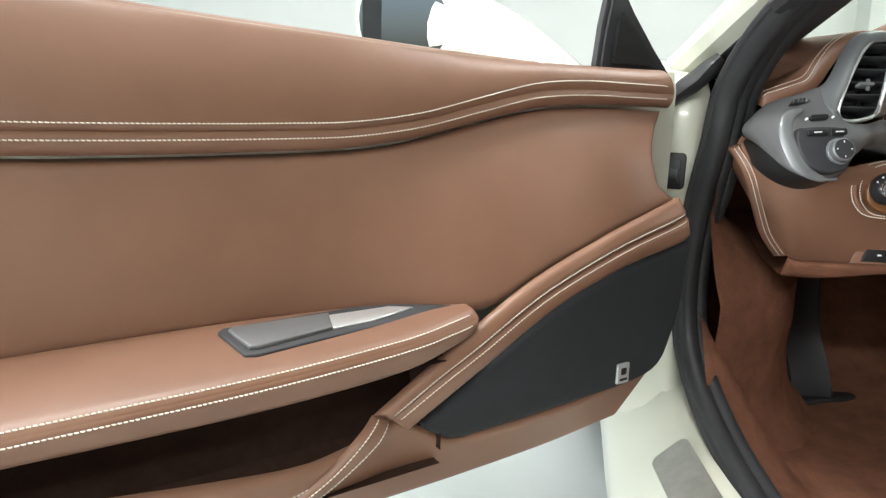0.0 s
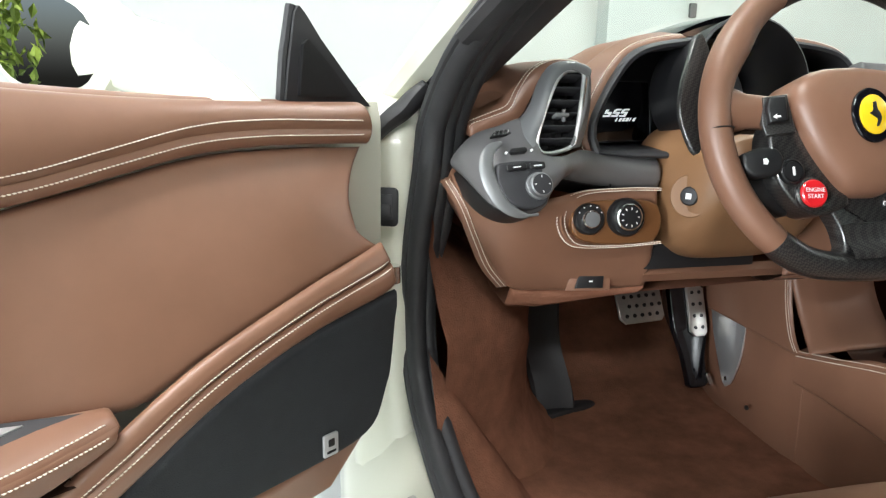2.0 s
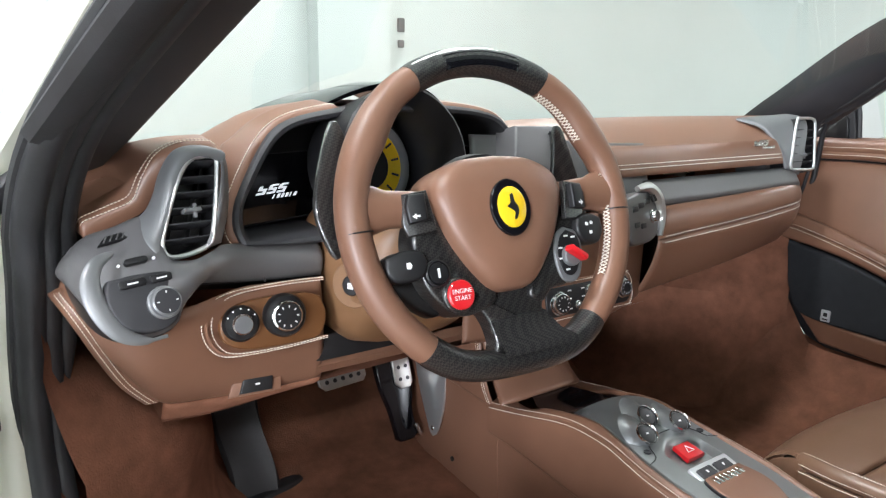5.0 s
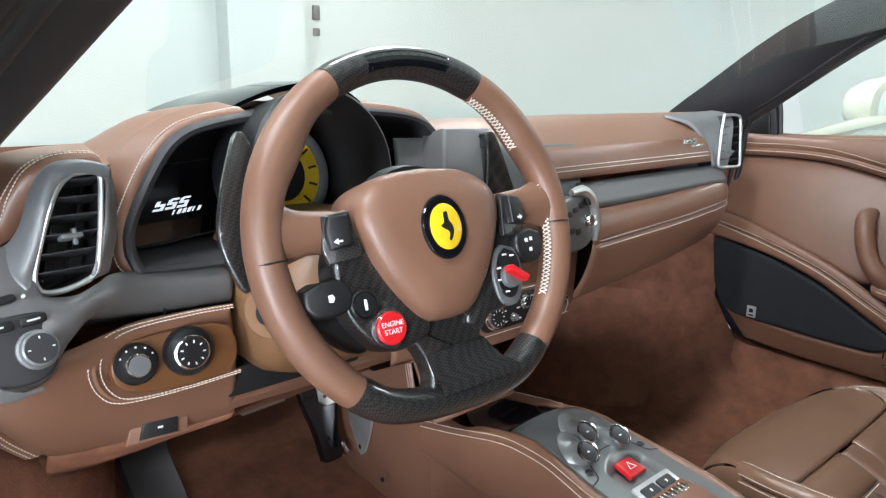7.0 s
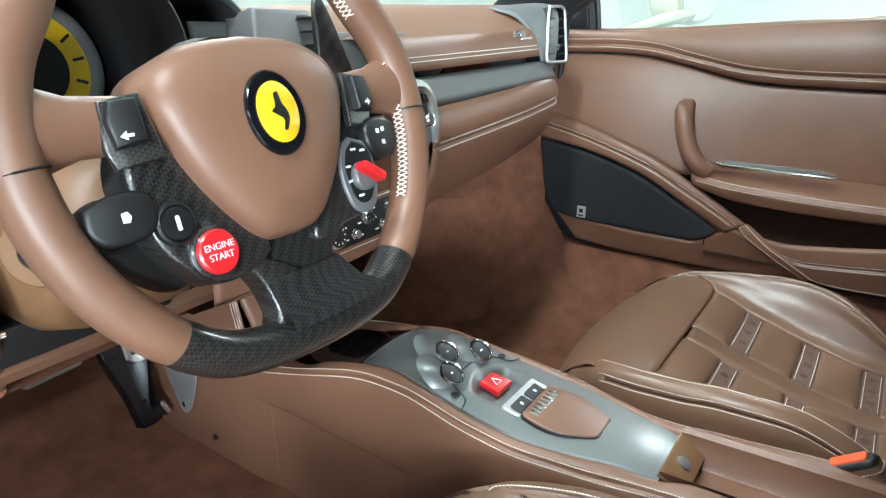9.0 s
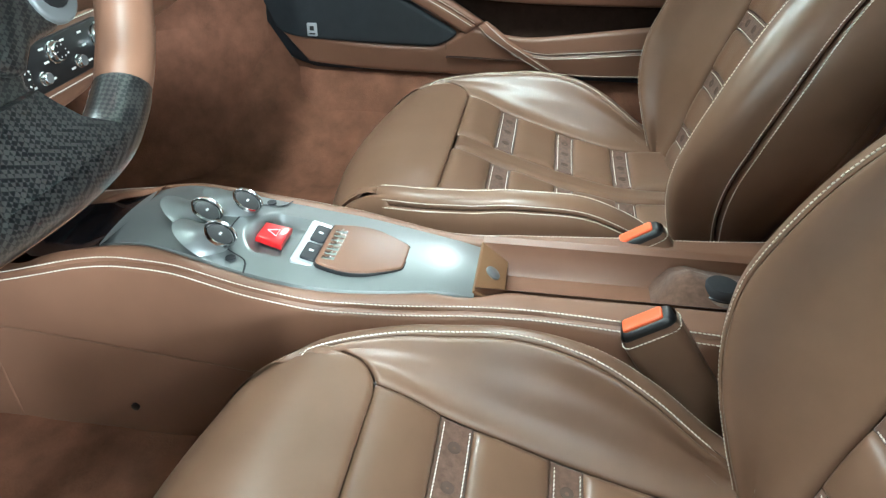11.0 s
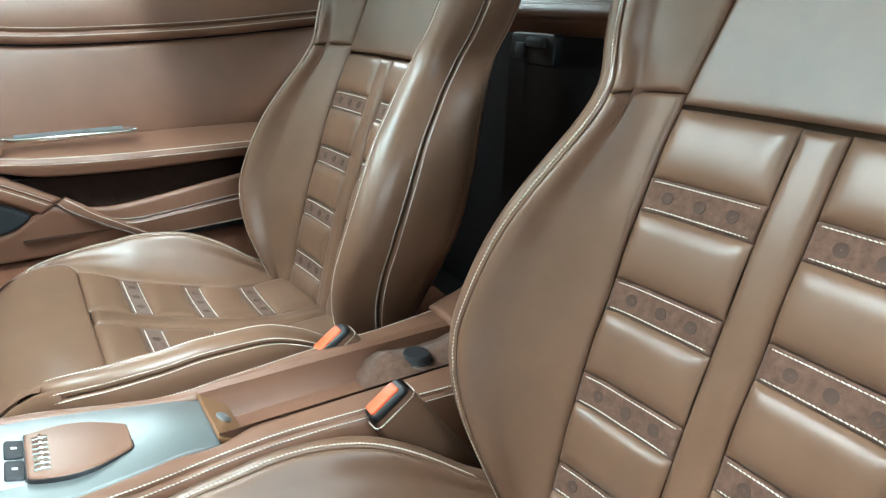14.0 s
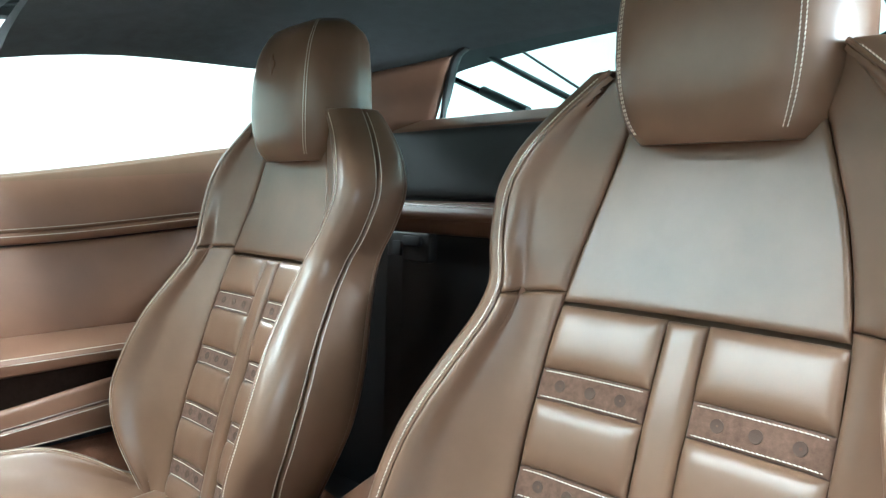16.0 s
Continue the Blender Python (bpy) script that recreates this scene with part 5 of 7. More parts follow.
# stitched oval with the light switches on it
ov = frame_at((-0.569, 0.9755, 0.652), (1, -0.06, 0), (0, 0.16, 1))
track = smooth([(0.072, 0.045), (0.02, 0.0455), (-0.045, 0.041), (-0.071, 0.027), (-0.080, 0.003), (-0.073, -0.021), (-0.052, -0.034), (0.01, -0.035), (0.072, -0.031)], 70)
up = ov.to_3x3() @ Vector((0, 0, 1))
for k in (1.0, 0.93):
    pth = [ov @ Vector((a * k + (1 - k) * 0.078, b * k, 0.0025)) for a, b in track]
    Geo().dashes(pth, [up] * 70).out("stitching", THREAD, dash, "cream stitching")
Geo().tube([ov @ Vector((a * 0.965 + 0.035 * 0.078, b * 0.965, 0.000)) for a, b in track], 0.0025, 6, up=tuple(up)).out("panel_welt", LEATHER, dash)
Geo().slab(smooth([(0.066, 0.022), (0.04, 0.030), (-0.03, 0.028), (-0.054, 0.016), (-0.060, 0.0), (-0.054, -0.018), (-0.03, -0.029), (0.03, -0.031), (0.062, -0.026), (0.072, 0), (0.066, 0.022)], 40)[:-1], ov @ pose(0, 0, -0.008), 0.0115, 0.003).out("switch_inset", INSET, dash, "tan leather switch inset")
Geo().lathe([(0.0215, 0), (0.0215, 0.006), (0.019, 0.009), (0.017, 0.009)], ov @ pose(-0.036, 0.004, 0.003), 28).out("switch_ring", BLACK, dash)
knob(ov @ pose(-0.036, 0.004, 0.008), 0.0125, 0.012, dash, "small_knob", SILVER, CHROME)
Geo().lathe([(0.0265, 0), (0.0265, 0.006), (0.024, 0.010), (0.022, 0.010)], ov @ pose(0.017, 0.006, 0.003), 28).out("switch_ring", BLACK, dash)
knob(ov @ pose(0.017, 0.006, 0.009), 0.019, 0.012, dash, "light_knob", BLACK, CHROME, 9)
g = Geo()
for q in range(5):
    a = radians(30 + 30 * q)
    g.lathe([(0.0011, 0), (0.0011, 0.0008), (0.0003, 0.001)], ov @ pose(-0.036 + 0.0180 * math.cos(a), 0.004 + 0.0180 * math.sin(a), 0.012), 8)
g.out("switch_print", WHITE_PRINT, dash)
# parking brake switch
ps = frame_at((-0.570, 1.036, 0.560), (1, -0.12, 0.0), (0.25, 0.25, 1))
Geo().slab([(-0.036, -0.022), (0.032, -0.022), (0.038, 0.026), (-0.016, 0.024)], ps, 0.004, 0.0015).out("switch_bezel", LEATHER, dash)
pk = Geo().slab([(-0.022, -0.019), (0.020, -0.019), (0.026, 0.021), (-0.008, 0.019)], ps @ pose(0, 0, 0.003), 0.005, 0.0015).out("park_switch", BLACK, dash, "black parking brake switch")
Geo().slab(rounded(0.006, 0.0025, 0.0006), ps @ pose(0.002, -0.009, 0.008), 0.0005, 0.0002).out("switch_print", WHITE_PRINT, pk)
# instrument binnacle
RIM = [(-0.585, 0.742), (-0.592, 0.762), (-0.589, 0.786), (-0.575, 0.814), (-0.553, 0.848), (-0.531, 0.873), (-0.500, 0.888), (-0.437, 0.899), (-0.358, 0.906), (-0.279, 0.902), (-0.216, 0.896), (-0.176, 0.884), (-0.152, 0.858), (-0.134, 0.826), (-0.125, 0.786), (-0.124, 0.75)]
BI = lambda x, z, c: Vector((x, 1.005 + 0.2 * (z - 0.75) + c, z))
cx0, cz0 = -0.358, 0.80
inset = lambda x, z, d: (x + d * (cx0 - x) / math.hypot(cx0 - x, 2 * (cz0 - z) + 0.001), z + d * 2 * (cz0 - z) / math.hypot(cx0 - x, 2 * (cz0 - z) + 0.001))
loop = smooth(RIM, 70) + [(-0.19, 0.742), (-0.26, 0.738), (-0.36, 0.736), (-0.46, 0.736), (-0.53, 0.738)]
loop = [(p[0], p[1]) for p in loop]
# soft hood roll that frames the instruments
left = [p for p in smooth(RIM, 90) if p[0] < -0.428]
right = [p for p in smooth(RIM, 90) if p[0] > -0.285]
for side, wide in ((left, 0.030), (right, 0.016)):
    ha = [BI(*inset(x, z, -wide), 0.056) for x, z in ((p[0], p[1]) for p in side)]
    ha = [(p.x, p.y, min(p.z, HOOD_Z(p.x) + 0.004)) for p in ha]
    hb = [tuple(BI(*inset(x, z, -0.002), 0.004)) for x, z in ((p[0], p[1]) for p in side)]
    h1 = Pad(ha, hb, puff=0.006, roll=0.014, sink=0.006, nu=70, nv=8, out=(0, -0.6, 1))
    h1.out("hood_roll", LEATHER, dash)
    h1.stitch(dash, 0.010, "b")
# black surround with a soft lip
Geo().grid([[BI(*inset(x, z, d), c) for x, z in loop] for d, c in ((-0.004, 0.012), (-0.002, -0.001), (0.002, -0.004), (0.007, -0.002), (0.010, 0.004), (0.013, 0.05), (0.014, 0.135))], close_v=True).out("hood_rim", TRIM, dash, "black instrument surround")
pl = [(x - cx0, z - 0.80) for x, z in (inset(x, z, 0.011) for x, z in loop)]
Geo().slab(pl, frame_at((cx0, 1.145, 0.80), (1, 0, 0), (0, 0.2, 1)), 0.004, 0.001).out("instrument_panel", BLACK, dash, "black instrument panel")
# screens either side of the rev counter
for q in (-1, 1):
    sm = frame_at((cx0 + q * 0.148, 1.105, 0.795), (1, 0.36 if q < 0 else -0.36, 0), (0, 0.15, 1))
    scr = Geo().slab(rounded(0.135, 0.092, 0.006), sm, 0.006, 0.001).out("screen", GLOSS, dash, "dark display screen")
    Geo().tube([sm @ Vector((a, b, 0.007)) for a, b in rounded(0.133, 0.090, 0.006)], 0.0012, 4, closed=True).out("screen_edge", TRIM, scr)
    if q < 0:
        script_bars(sm @ pose(-0.004, -0.008, 0.0062), 0.0165, LIT, scr, "script", 0.0003, "lit screen script")
tc_ = frame_at((WX, 1.085, 0.818), (1, 0, 0), (0, 0.2, 1))
rd = Geo().lathe([(0.070, 0), (0.070, 0.004), (0.066, 0.006), (0.060, 0.006), (0.056, 0.003)], tc_, 40).out("rev_counter", SILVER, dash, "yellow rev counter dial")
Geo().lathe([(0.056, 0.002), (0.056, 0.0035), (0.001, 0.004)], tc_, 40).out("dial_face", YELLOW, rd, "yellow dial")
Geo().lathe([(0.034, 0.004), (0.034, 0.005), (0.001, 0.0055)], tc_, 30).out("dial_centre", BLACK, rd)
g = Geo()
for k in range(11):
    a = radians(225 - 27 * k)
    g.box(tc_ @ pose(math.cos(a) * 0.047, math.sin(a) * 0.047, 0.0045, 0, 0, math.degrees(a)), 0.012, 0.003, 0.001, 0.0003)
g.out("dial_mark", BLACK, rd)
tub = [(0.078, -0.005), (0.080, 0.02), (0.083, 0.055), (0.086, 0.105), (0.089, 0.119), (0.093, 0.116), (0.092, 0.06), (0.090, 0.0)]
Geo().lathe(tub, tc_, 48, False).out("dial_hood", BLACK, dash, "round black dial hood")
# black crest of the hood over the dial
rows = []
for y, k in ((1.04, 0.92), (1.03, 0.98), (1.035, 1.0), (1.06, 1.02), (1.11, 1.0), (1.18, 0.93), (1.25, 0.8)):
    rows.append([(-0.357 + a * (1 + 0.25 * (y - 1.03)), y + 3.0 * a * a, 0.893 + (0.037 * (1 - (a / 0.105) ** 2)) * k + (0.006 if k > 0.95 else 0)) for a in np.linspace(-0.105, 0.105, 22)])
Geo().grid(rows).out("hood_crest", GLOSS, dash, "glossy black hood crest")
# steering column shroud
rows = []
for y, sx, sz, cz in ((0.885, 0.040, 0.045, 0.735), (0.89, 0.062, 0.062, 0.728), (0.91, 0.088, 0.082, 0.705), (0.94, 0.102, 0.094, 0.690), (0.98, 0.108, 0.10, 0.685), (1.03, 0.108, 0.10, 0.685), (1.10, 0.10, 0.09, 0.69)):
    rows.append([(WX + 0.002 + sx * math.copysign(abs(math.cos(a)) ** 0.6, math.cos(a)), y - 0.03 * math.sin(a) * (1 if math.sin(a) < 0 else 0.3), cz + sz * math.copysign(abs(math.sin(a)) ** 0.65, math.sin(a))) for a in np.linspace(0, math.tau, 40, endpoint=False)])
col = Geo().grid(rows, close_v=True, caps=True).out("column_shroud", LEATHER_TAN, dash, "tan leather column shroud")
cm = frame_at((-0.470, 0.945, 0.690), (0.55, -0.85, 0), (0, 0.1, 1))
if (cm.to_3x3() @ Vector((0, 0, 1))).x > 0:
    cm = cm @ pose(0, 0, 0, 0, 180, 0)
Geo().lathe([(0.030, -0.01), (0.030, 0.002), (0.028, 0.004), (0.016, 0.0035)], cm, 28).out("switch_boss", LEATHER_TAN, dash)
Geo().lathe([(0.013, 0), (0.013, 0.007), (0.011, 0.009), (0.001, 0.0095)], cm, 20).out("column_switch", BLACK, dash, "black column adjuster")
Geo().slab(rounded(0.008, 0.008, 0.001), cm @ pose(0, 0, 0.0095), 0.0006, 0.0002).out("switch_print", WHITE_PRINT, dash)
Geo().box(pose(-0.40, 1.05, 0.590, 0, 0, 0), 0.19, 0.08, 0.036, 0.006).out("column_gap", BLACK, dash)
rows = [[(x, 1.025, 0.572), (x, 1.016, 0.562), (x, 1.025, 0.549), (x, 1.1, 0.546)] for x in np.linspace(-0.49, -0.10, 12)]
Geo().grid(rows).out("lower_rail", LEATHER, dash)
# centre: twin vents, silver radio pod and heater panel
cv = frame_at((-0.105, 1.0, 0.832), (1, 0.08, 0), (0, 0.3, 1))
Geo().slab([(-0.085, -0.05), (0.045, -0.05), (0.055, 0.0), (0.035, 0.042), (-0.06, 0.045)], cv @ pose(0, 0, -0.04), 0.045, 0.006).out("centre_vent_housing", GREY, dash, "graphite centre vent housing")
vb = Geo().slab([(-0.002, -0.044), (0.040, -0.044), (0.048, 0.0), (0.030, 0.035), (0.008, 0.034)], cv, 0.007, 0.002).out("centre_vent", BLACK, dash, "black centre vent")
for k in range(5):
    Geo().box(cv @ pose(0.022, -0.034 + 0.016 * k, 0.008, -15), 0.036, 0.0015, 0.008, 0.0005).out("vent_slat", TRIM, vb)
# fascia behind the centre vents
Pad([(-0.21, 1.06, 0.862), (-0.1, 1.035, 0.858), (0.0, 1.025, 0.846), (0.14, 1.015, 0.84)], [(-0.24, 1.0, 0.735), (-0.1, 0.985, 0.737), (0.02, 0.985, 0.737), (0.14, 0.99, 0.735)], puff=0.002, roll=0.01, nu=24, nv=6, out=(0, -1, 0.3)).out("centre_fascia", GREY, dash)
# stack between column and glovebox
st = Pad([(-0.26, 0.99, 0.73), (-0.1, 0.975, 0.735), (0.02, 0.975, 0.735), (0.125, 0.985, 0.735)], [(-0.26, 1.0, 0.55), (-0.1, 0.98, 0.545), (0.03, 0.98, 0.55), (0.135, 1.0, 0.565)], puff=0.004, roll=0.01, nu=30, nv=10, out=(0, -1, 0))
st.out("centre_panel", LEATHER, dash)
rows = [[(x, 1.0 + a, 0.558 + b) for a, b in ((-0.012, 0), (0.03, -0.02), (0.12, -0.02), (0.4, 0.02))] for x in np.linspace(-0.27, 0.14, 8)]
Geo().grid(rows).out("lower_cover", LEATHER, dash)
hp = frame_at((-0.035, 0.966, 0.602), (1, 0.0, 0), (0, 0.2, 1))
Geo().slab(rounded(0.215, 0.062, 0.02), hp, 0.004, 0.0015).out("heater_bezel", LEATHER, dash)
pth = [hp @ Vector((a, b, 0.005)) for a, b in smooth(rounded(0.208, 0.056, 0.018) + rounded(0.208, 0.056, 0.018)[:1], 80)]
Geo().dashes(pth, [hp.to_3x3() @ Vector((0, 0, 1))] * 80).out("stitching", THREAD, dash, "cream stitching")
Geo().slab(rounded(0.19, 0.046, 0.014), hp @ pose(0, 0, 0.002), 0.006, 0.002).out("heater_panel", BLACK, dash, "black heater panel")
knob(hp @ pose(-0.070, -0.002, 0.007), 0.017, 0.012, dash, "heater_knob", BLACK, CHROME, 10)
knob(hp @ pose(0.076, 0.002, 0.007), 0.015, 0.012, dash, "heater_knob", BLACK, CHROME, 10)
knob(hp @ pose(0.0, 0.008, 0.007), 0.010, 0.010, dash, "heater_knob", BLACK, CHROME, 6)
knob(hp @ pose(-0.028, -0.01, 0.007), 0.006, 0.008, dash, "heater_button", SILVER, CHROME)
knob(hp @ pose(0.03, -0.01, 0.007), 0.006, 0.008, dash, "heater_button", SILVER, CHROME)
for a in (-0.045, -0.015, 0.018, 0.048):
    for b in (-0.014, 0.002, 0.015):
        Geo().slab(rounded(0.007, 0.002, 0.0005), hp @ pose(a, b, 0.008), 0.0004, 0.0001).out("heater_print", WHITE_PRINT, dash)
rp = frame_at((0.075, 0.955, 0.725), (1, 0.25, 0), (0, 0.22, 1))
Geo().slab(smooth([(-0.055, 0.035), (0.0, 0.04), (0.035, 0.036), (0.052, 0.012), (0.048, -0.025), (0.03, -0.042), (-0.02, -0.046), (-0.055, -0.035), (-0.055, 0.035)], 36)[:-1], rp @ pose(0, 0, -0.02), 0.024, 0.005).out("radio_pod", GREY, dash, "graphite radio pod")
Geo().tube([rp @ Vector(p) for p in smooth([(-0.01, 0.046, 0.002), (0.03, 0.044, 0.004), (0.054, 0.022, 0.005), (0.058, -0.01, 0.005), (0.047, -0.04, 0.004)], 24)], [0.005 + 0.006 * math.sin(math.pi * k / 23) for k in range(24)], 8).out("radio_blade", SATIN, dash, "silver blade")
knob(rp @ pose(0.026, -0.004, 0.004), 0.010, 0.011, dash, "radio_knob", GREY, CHROME)
for a, b in ((-0.03, 0.014), (-0.008, 0.018), (-0.03, -0.012), (-0.008, -0.016), (0.015, 0.022)):
    Geo().slab(rounded(0.017, 0.009, 0.002), rp @ pose(a, b, 0.003), 0.003, 0.001).out("radio_button", BLACK, dash)
g = Geo()
for a in (0.028, 0.038):
    g.box(rp @ pose(a, 0.026, 0.008, 0, 0, 30), 0.005, 0.014, 0.004, 0.001)
g.out("pod_slot", BLACK, dash)

# ---- pedals ----


def pedal(name, label, m, w, h, cols, rows_, arm):
    p = thing(name, label, "pedal", "pedals")
    pd = Geo().slab([(-w / 2, -h / 2 + 0.012), (-w / 2 + 0.012, -h / 2), (w / 2 - 0.008, -h / 2), (w / 2, -h / 2 + 0.01), (w / 2, h / 2 - 0.012), (w / 2 - 0.014, h / 2), (-w / 2 + 0.01, h / 2), (-w / 2, h / 2 - 0.01)], m, 0.007, 0.002).out("pedal_pad", STEEL, p, "drilled aluminium pedal pad")
    g = Geo()
    for i in range(cols):
        for j in range(rows_):
            off = 0.5 * (j % 2) if cols > 2 else 0
            x, y = (i + 0.5 + off - cols / 2) * w * 0.85 / cols, (j + 0.5 - rows_ / 2) * h * 0.88 / rows_
            if abs(x) < w / 2 - 0.006:
                g.lathe([(0.0042, 0.006), (0.0042, 0.0078), (0.0030, 0.0078), (0.0028, 0.0074)], m @ pose(x, y, 0), 12)
    g.out("pedal_stud", BLACK, pd)
    if cols > 2:
        Geo().tube(smooth(arm, 16), 0.021, 8, flat=0.5).out("pedal_arm", BLACK, p, "black pedal arm")
    else:
        ar = Geo().slab(smooth(arm, 60)[:-1], m @ pose(0, 0, -0.016), 0.014, 0.004).out("pedal_arm", GLOSS, p, "glossy black floor-hinged pedal arm")
        Geo().box(m @ pose(0.016, -0.150, -0.006, 0, 0, 20), 0.012, 0.030, 0.016, 0.004).out("hinge_foot", CHROME, ar, "bright hinge foot")


pedal("brake_pedal", "wide drilled aluminium brake pedal on a black arm", frame_at((-0.285, 1.372, 0.402), (1, 0.0, 0.05), (0, 0.5, 1)), 0.10, 0.09, 5, 4, [(-0.29, 1.39, 0.39), (-0.29, 1.45, 0.45), (-0.29, 1.55, 0.62)])
pedal("accelerator_pedal", "narrow drilled aluminium accelerator pedal on a black arm", frame_at((-0.128, 1.40, 0.365), (1, 0.05, 0), (0, 0.35, 1)), 0.042, 0.115, 2, 4, [(-0.058, 0.10), (0.0, 0.105), (0.028, 0.10), (0.027, 0.0), (0.024, -0.06), (0.013, -0.105), (0.014, -0.150), (0.008, -0.165), (-0.032, -0.165), (-0.036, -0.150), (-0.042, -0.10), (-0.056, -0.03), (-0.058, 0.10)])
hp_ = thing("heel_plate", "satin steel plate beside the accelerator pedal", "trim plate")
hm_ = frame_at((-0.094, 1.335, 0.315), (0.075, 1, 0.04), (0.06, 0, 1))
if (hm_.to_3x3() @ Vector((0, 0, 1))).x > 0:
    hm_ = hm_ @ pose(0, 0, 0, 0, 180, 0)
    fl = -1
else:
    fl = 1
Geo().slab([(fl * a, b) for a, b in smooth([(-0.062, 0.12), (-0.066, 0.0), (-0.056, -0.055), (-0.044, -0.082), (-0.03, -0.088), (-0.016, -0.075), (0.05, 0.02), (0.075, 0.12), (-0.062, 0.12)], 40)[:-1]], hm_, 0.004, 0.0012).out("plate", SATIN, hp_)
Geo().lathe([(0.005, 0.004), (0.005, 0.006), (0.003, 0.007)], hm_ @ pose(fl * -0.034, -0.07, 0), 12).out("screw", CHROME, hp_)
fr_ = thing("footrest", "black rubber footrest on the carpet", "footrest")
rows = [[(-0.505 + 0.09 * k + 0.006 * math.sin(9 * t), 1.36 + 0.16 * t + 0.01 * math.sin(math.pi * k), 0.178 + 0.30 * t ** 1.2 - (0.02 if k in (0, 1) else 0)) for k in (0, 0.06, 0.3, 0.7, 0.94, 1)] for t in np.linspace(0, 1, 14)]
Geo().grid(rows).out("pad", RUBBER, fr_)
Geo().slab(smooth([(-0.505, 1.355), (-0.48, 1.345), (-0.42, 1.36), (-0.37, 1.375), (-0.36, 1.39), (-0.40, 1.41), (-0.50, 1.41), (-0.505, 1.355)], 30)[:-1], pose(0, 0, 0.168), 0.012, 0.005).out("foot", RUBBER, fr_)


# ---- steering wheel ----
wheel = thing("steering_wheel", "flat-bottomed steering wheel in brown leather and carbon fibre", "steering wheel")
WC, WA, WY = Vector((-0.374, 0.790, 0.794)), radians(19.5), radians(-4.8)
WM = frame_at(tuple(WC), (math.cos(WY), math.sin(WY), 0), (-math.sin(WY) * math.sin(WA), math.cos(WY) * math.sin(WA), math.cos(WA)))      # z towards the driver
W = lambda a, b, c=0.0: WM @ Vector((a, b, c))
RIM = []
for k in range(121):
    a = radians(-90 + 3 * k)
    r = 0.171
    x, y = r * math.cos(a), r * math.sin(a)
    if y < -0.12:
        x *= 1 + 0.9 * (-0.12 - y)
    if y < -0.148:
        y = -0.148 - (1 - math.exp(-(-0.148 - y) / 0.02)) * 0.022
    RIM.append((x, y, 0.004 * (y / 0.17)))


def rim_piece(name, i0, i1, mat, label, grow=0.0, thumb=True):
    path = [RIM[i % 120] for i in range(i0, i1 + 1)]
    rows = []
    n = len(path)
    for j, p in enumerate(path):
        q0, q1 = path[max(j - 1, 0)], path[min(j + 1, n - 1)]
        if j in (0, n - 1):
            q0, q1 = RIM[(i0 + j - 1) % 120], RIM[(i0 + j + 1) % 120]
        t = Vector((q1[0] - q0[0], q1[1] - q0[1], 0)).normalized()
        o = Vector((t.y, -t.x, 0))
        ang = math.atan2(p[1], p[0])
        side = abs(math.cos(ang))
        rx, rz = 0.0155 + grow + 0.002 * side, 0.0185 + grow
        bump = 0.006 * math.exp(-((ang - 0.55) / 0.2) ** 2) + 0.006 * math.exp(-((abs(ang) - (math.pi - 0.55)) / 0.2) ** 2 if ang > 0 else -99)
        sc = 0.96 if j in (0, n - 1) else 1.0
        rows.append([W(p[0] + o.x * (rx * math.cos(a) * sc - bump * (1 - math.cos(a)) / 2), p[1] + o.y * (rx * math.cos(a) * sc - bump * (1 - math.cos(a)) / 2), p[2] + rz * sc * math.sin(a)) for a in np.linspace(0, math.tau, 18, endpoint=False)])
    return Geo().grid(rows, close_v=True, caps=True).out(name, mat, wheel, label)


# 120 steps of 3 degrees, from the bottom round by the right
rim_piece("grip_right", 13, 50, LEATHER, "")
rim_piece("grip_left", 70, 107, LEATHER, "")
rim_piece("rim_top", 50, 70, CARBON, "lacquered carbon rim top", 0.0006)
rim_piece("rim_bottom", -13, 13, CARBON, "lacquered carbon rim bottom", 0.0006)
# glossy insert for the shift lights
rows = [[W((0.1695 + d) * math.cos(radians(-90 + 3 * i)), (0.1695 + d) * math.sin(radians(-90 + 3 * i)), 0.0235 - 0.25 * abs(d) - (0.004 if abs(i - 60) > 5.8 else 0)) for d in (-0.008, -0.004, 0, 0.004, 0.008)] for i in np.linspace(54, 66, 20)]
Geo().grid(rows).out("shift_light_strip", GLOSS, wheel, "glossy black shift-light strip")
# leather seams and lacing on the inner side of the rim
for i0, i1 in ((19, 34), (40.5, 49.5)):
    g = Geo()
    for i in np.arange(i0, i1, 0.55):
        for d0, d1 in ((0.0, 0.5), (0.5, 0.0)):
            ends = []
            for d, z, r in ((d0, 0.0015, 0.1520), (d1, 0.0105, 0.1545)):
                a = radians(-90 + 3 * (i + d))
                thumb = 0.006 * math.exp(-((a - 0.55) / 0.2) ** 2)
                rr = r - thumb * (0.9 if z < 0.005 else 0.8)
                ends.append(W(rr * math.cos(a), rr * math.sin(a), z))
            m_ = (ends[0] + ends[1]) / 2 - (W(math.cos(a), math.sin(a), 0) - W(0, 0, 0)) * 0.0012
            g.tube([ends[0], m_, ends[1]], 0.00065, 4)
    g.out("lacing", THREAD, wheel, "cream cross lacing")
for a in (radians(-3), radians(183)):
    c, s = math.cos(a), math.sin(a)
    ring = [W((0.1695 + 0.0172 * math.cos(q)) * c, (0.1695 + 0.0172 * math.cos(q)) * s, 0.0188 * math.sin(q)) for q in np.linspace(0, math.tau, 24, endpoint=False)]
    Geo().tube(ring, 0.0009, 5, closed=True).out("rim_seam", BLACK, wheel)
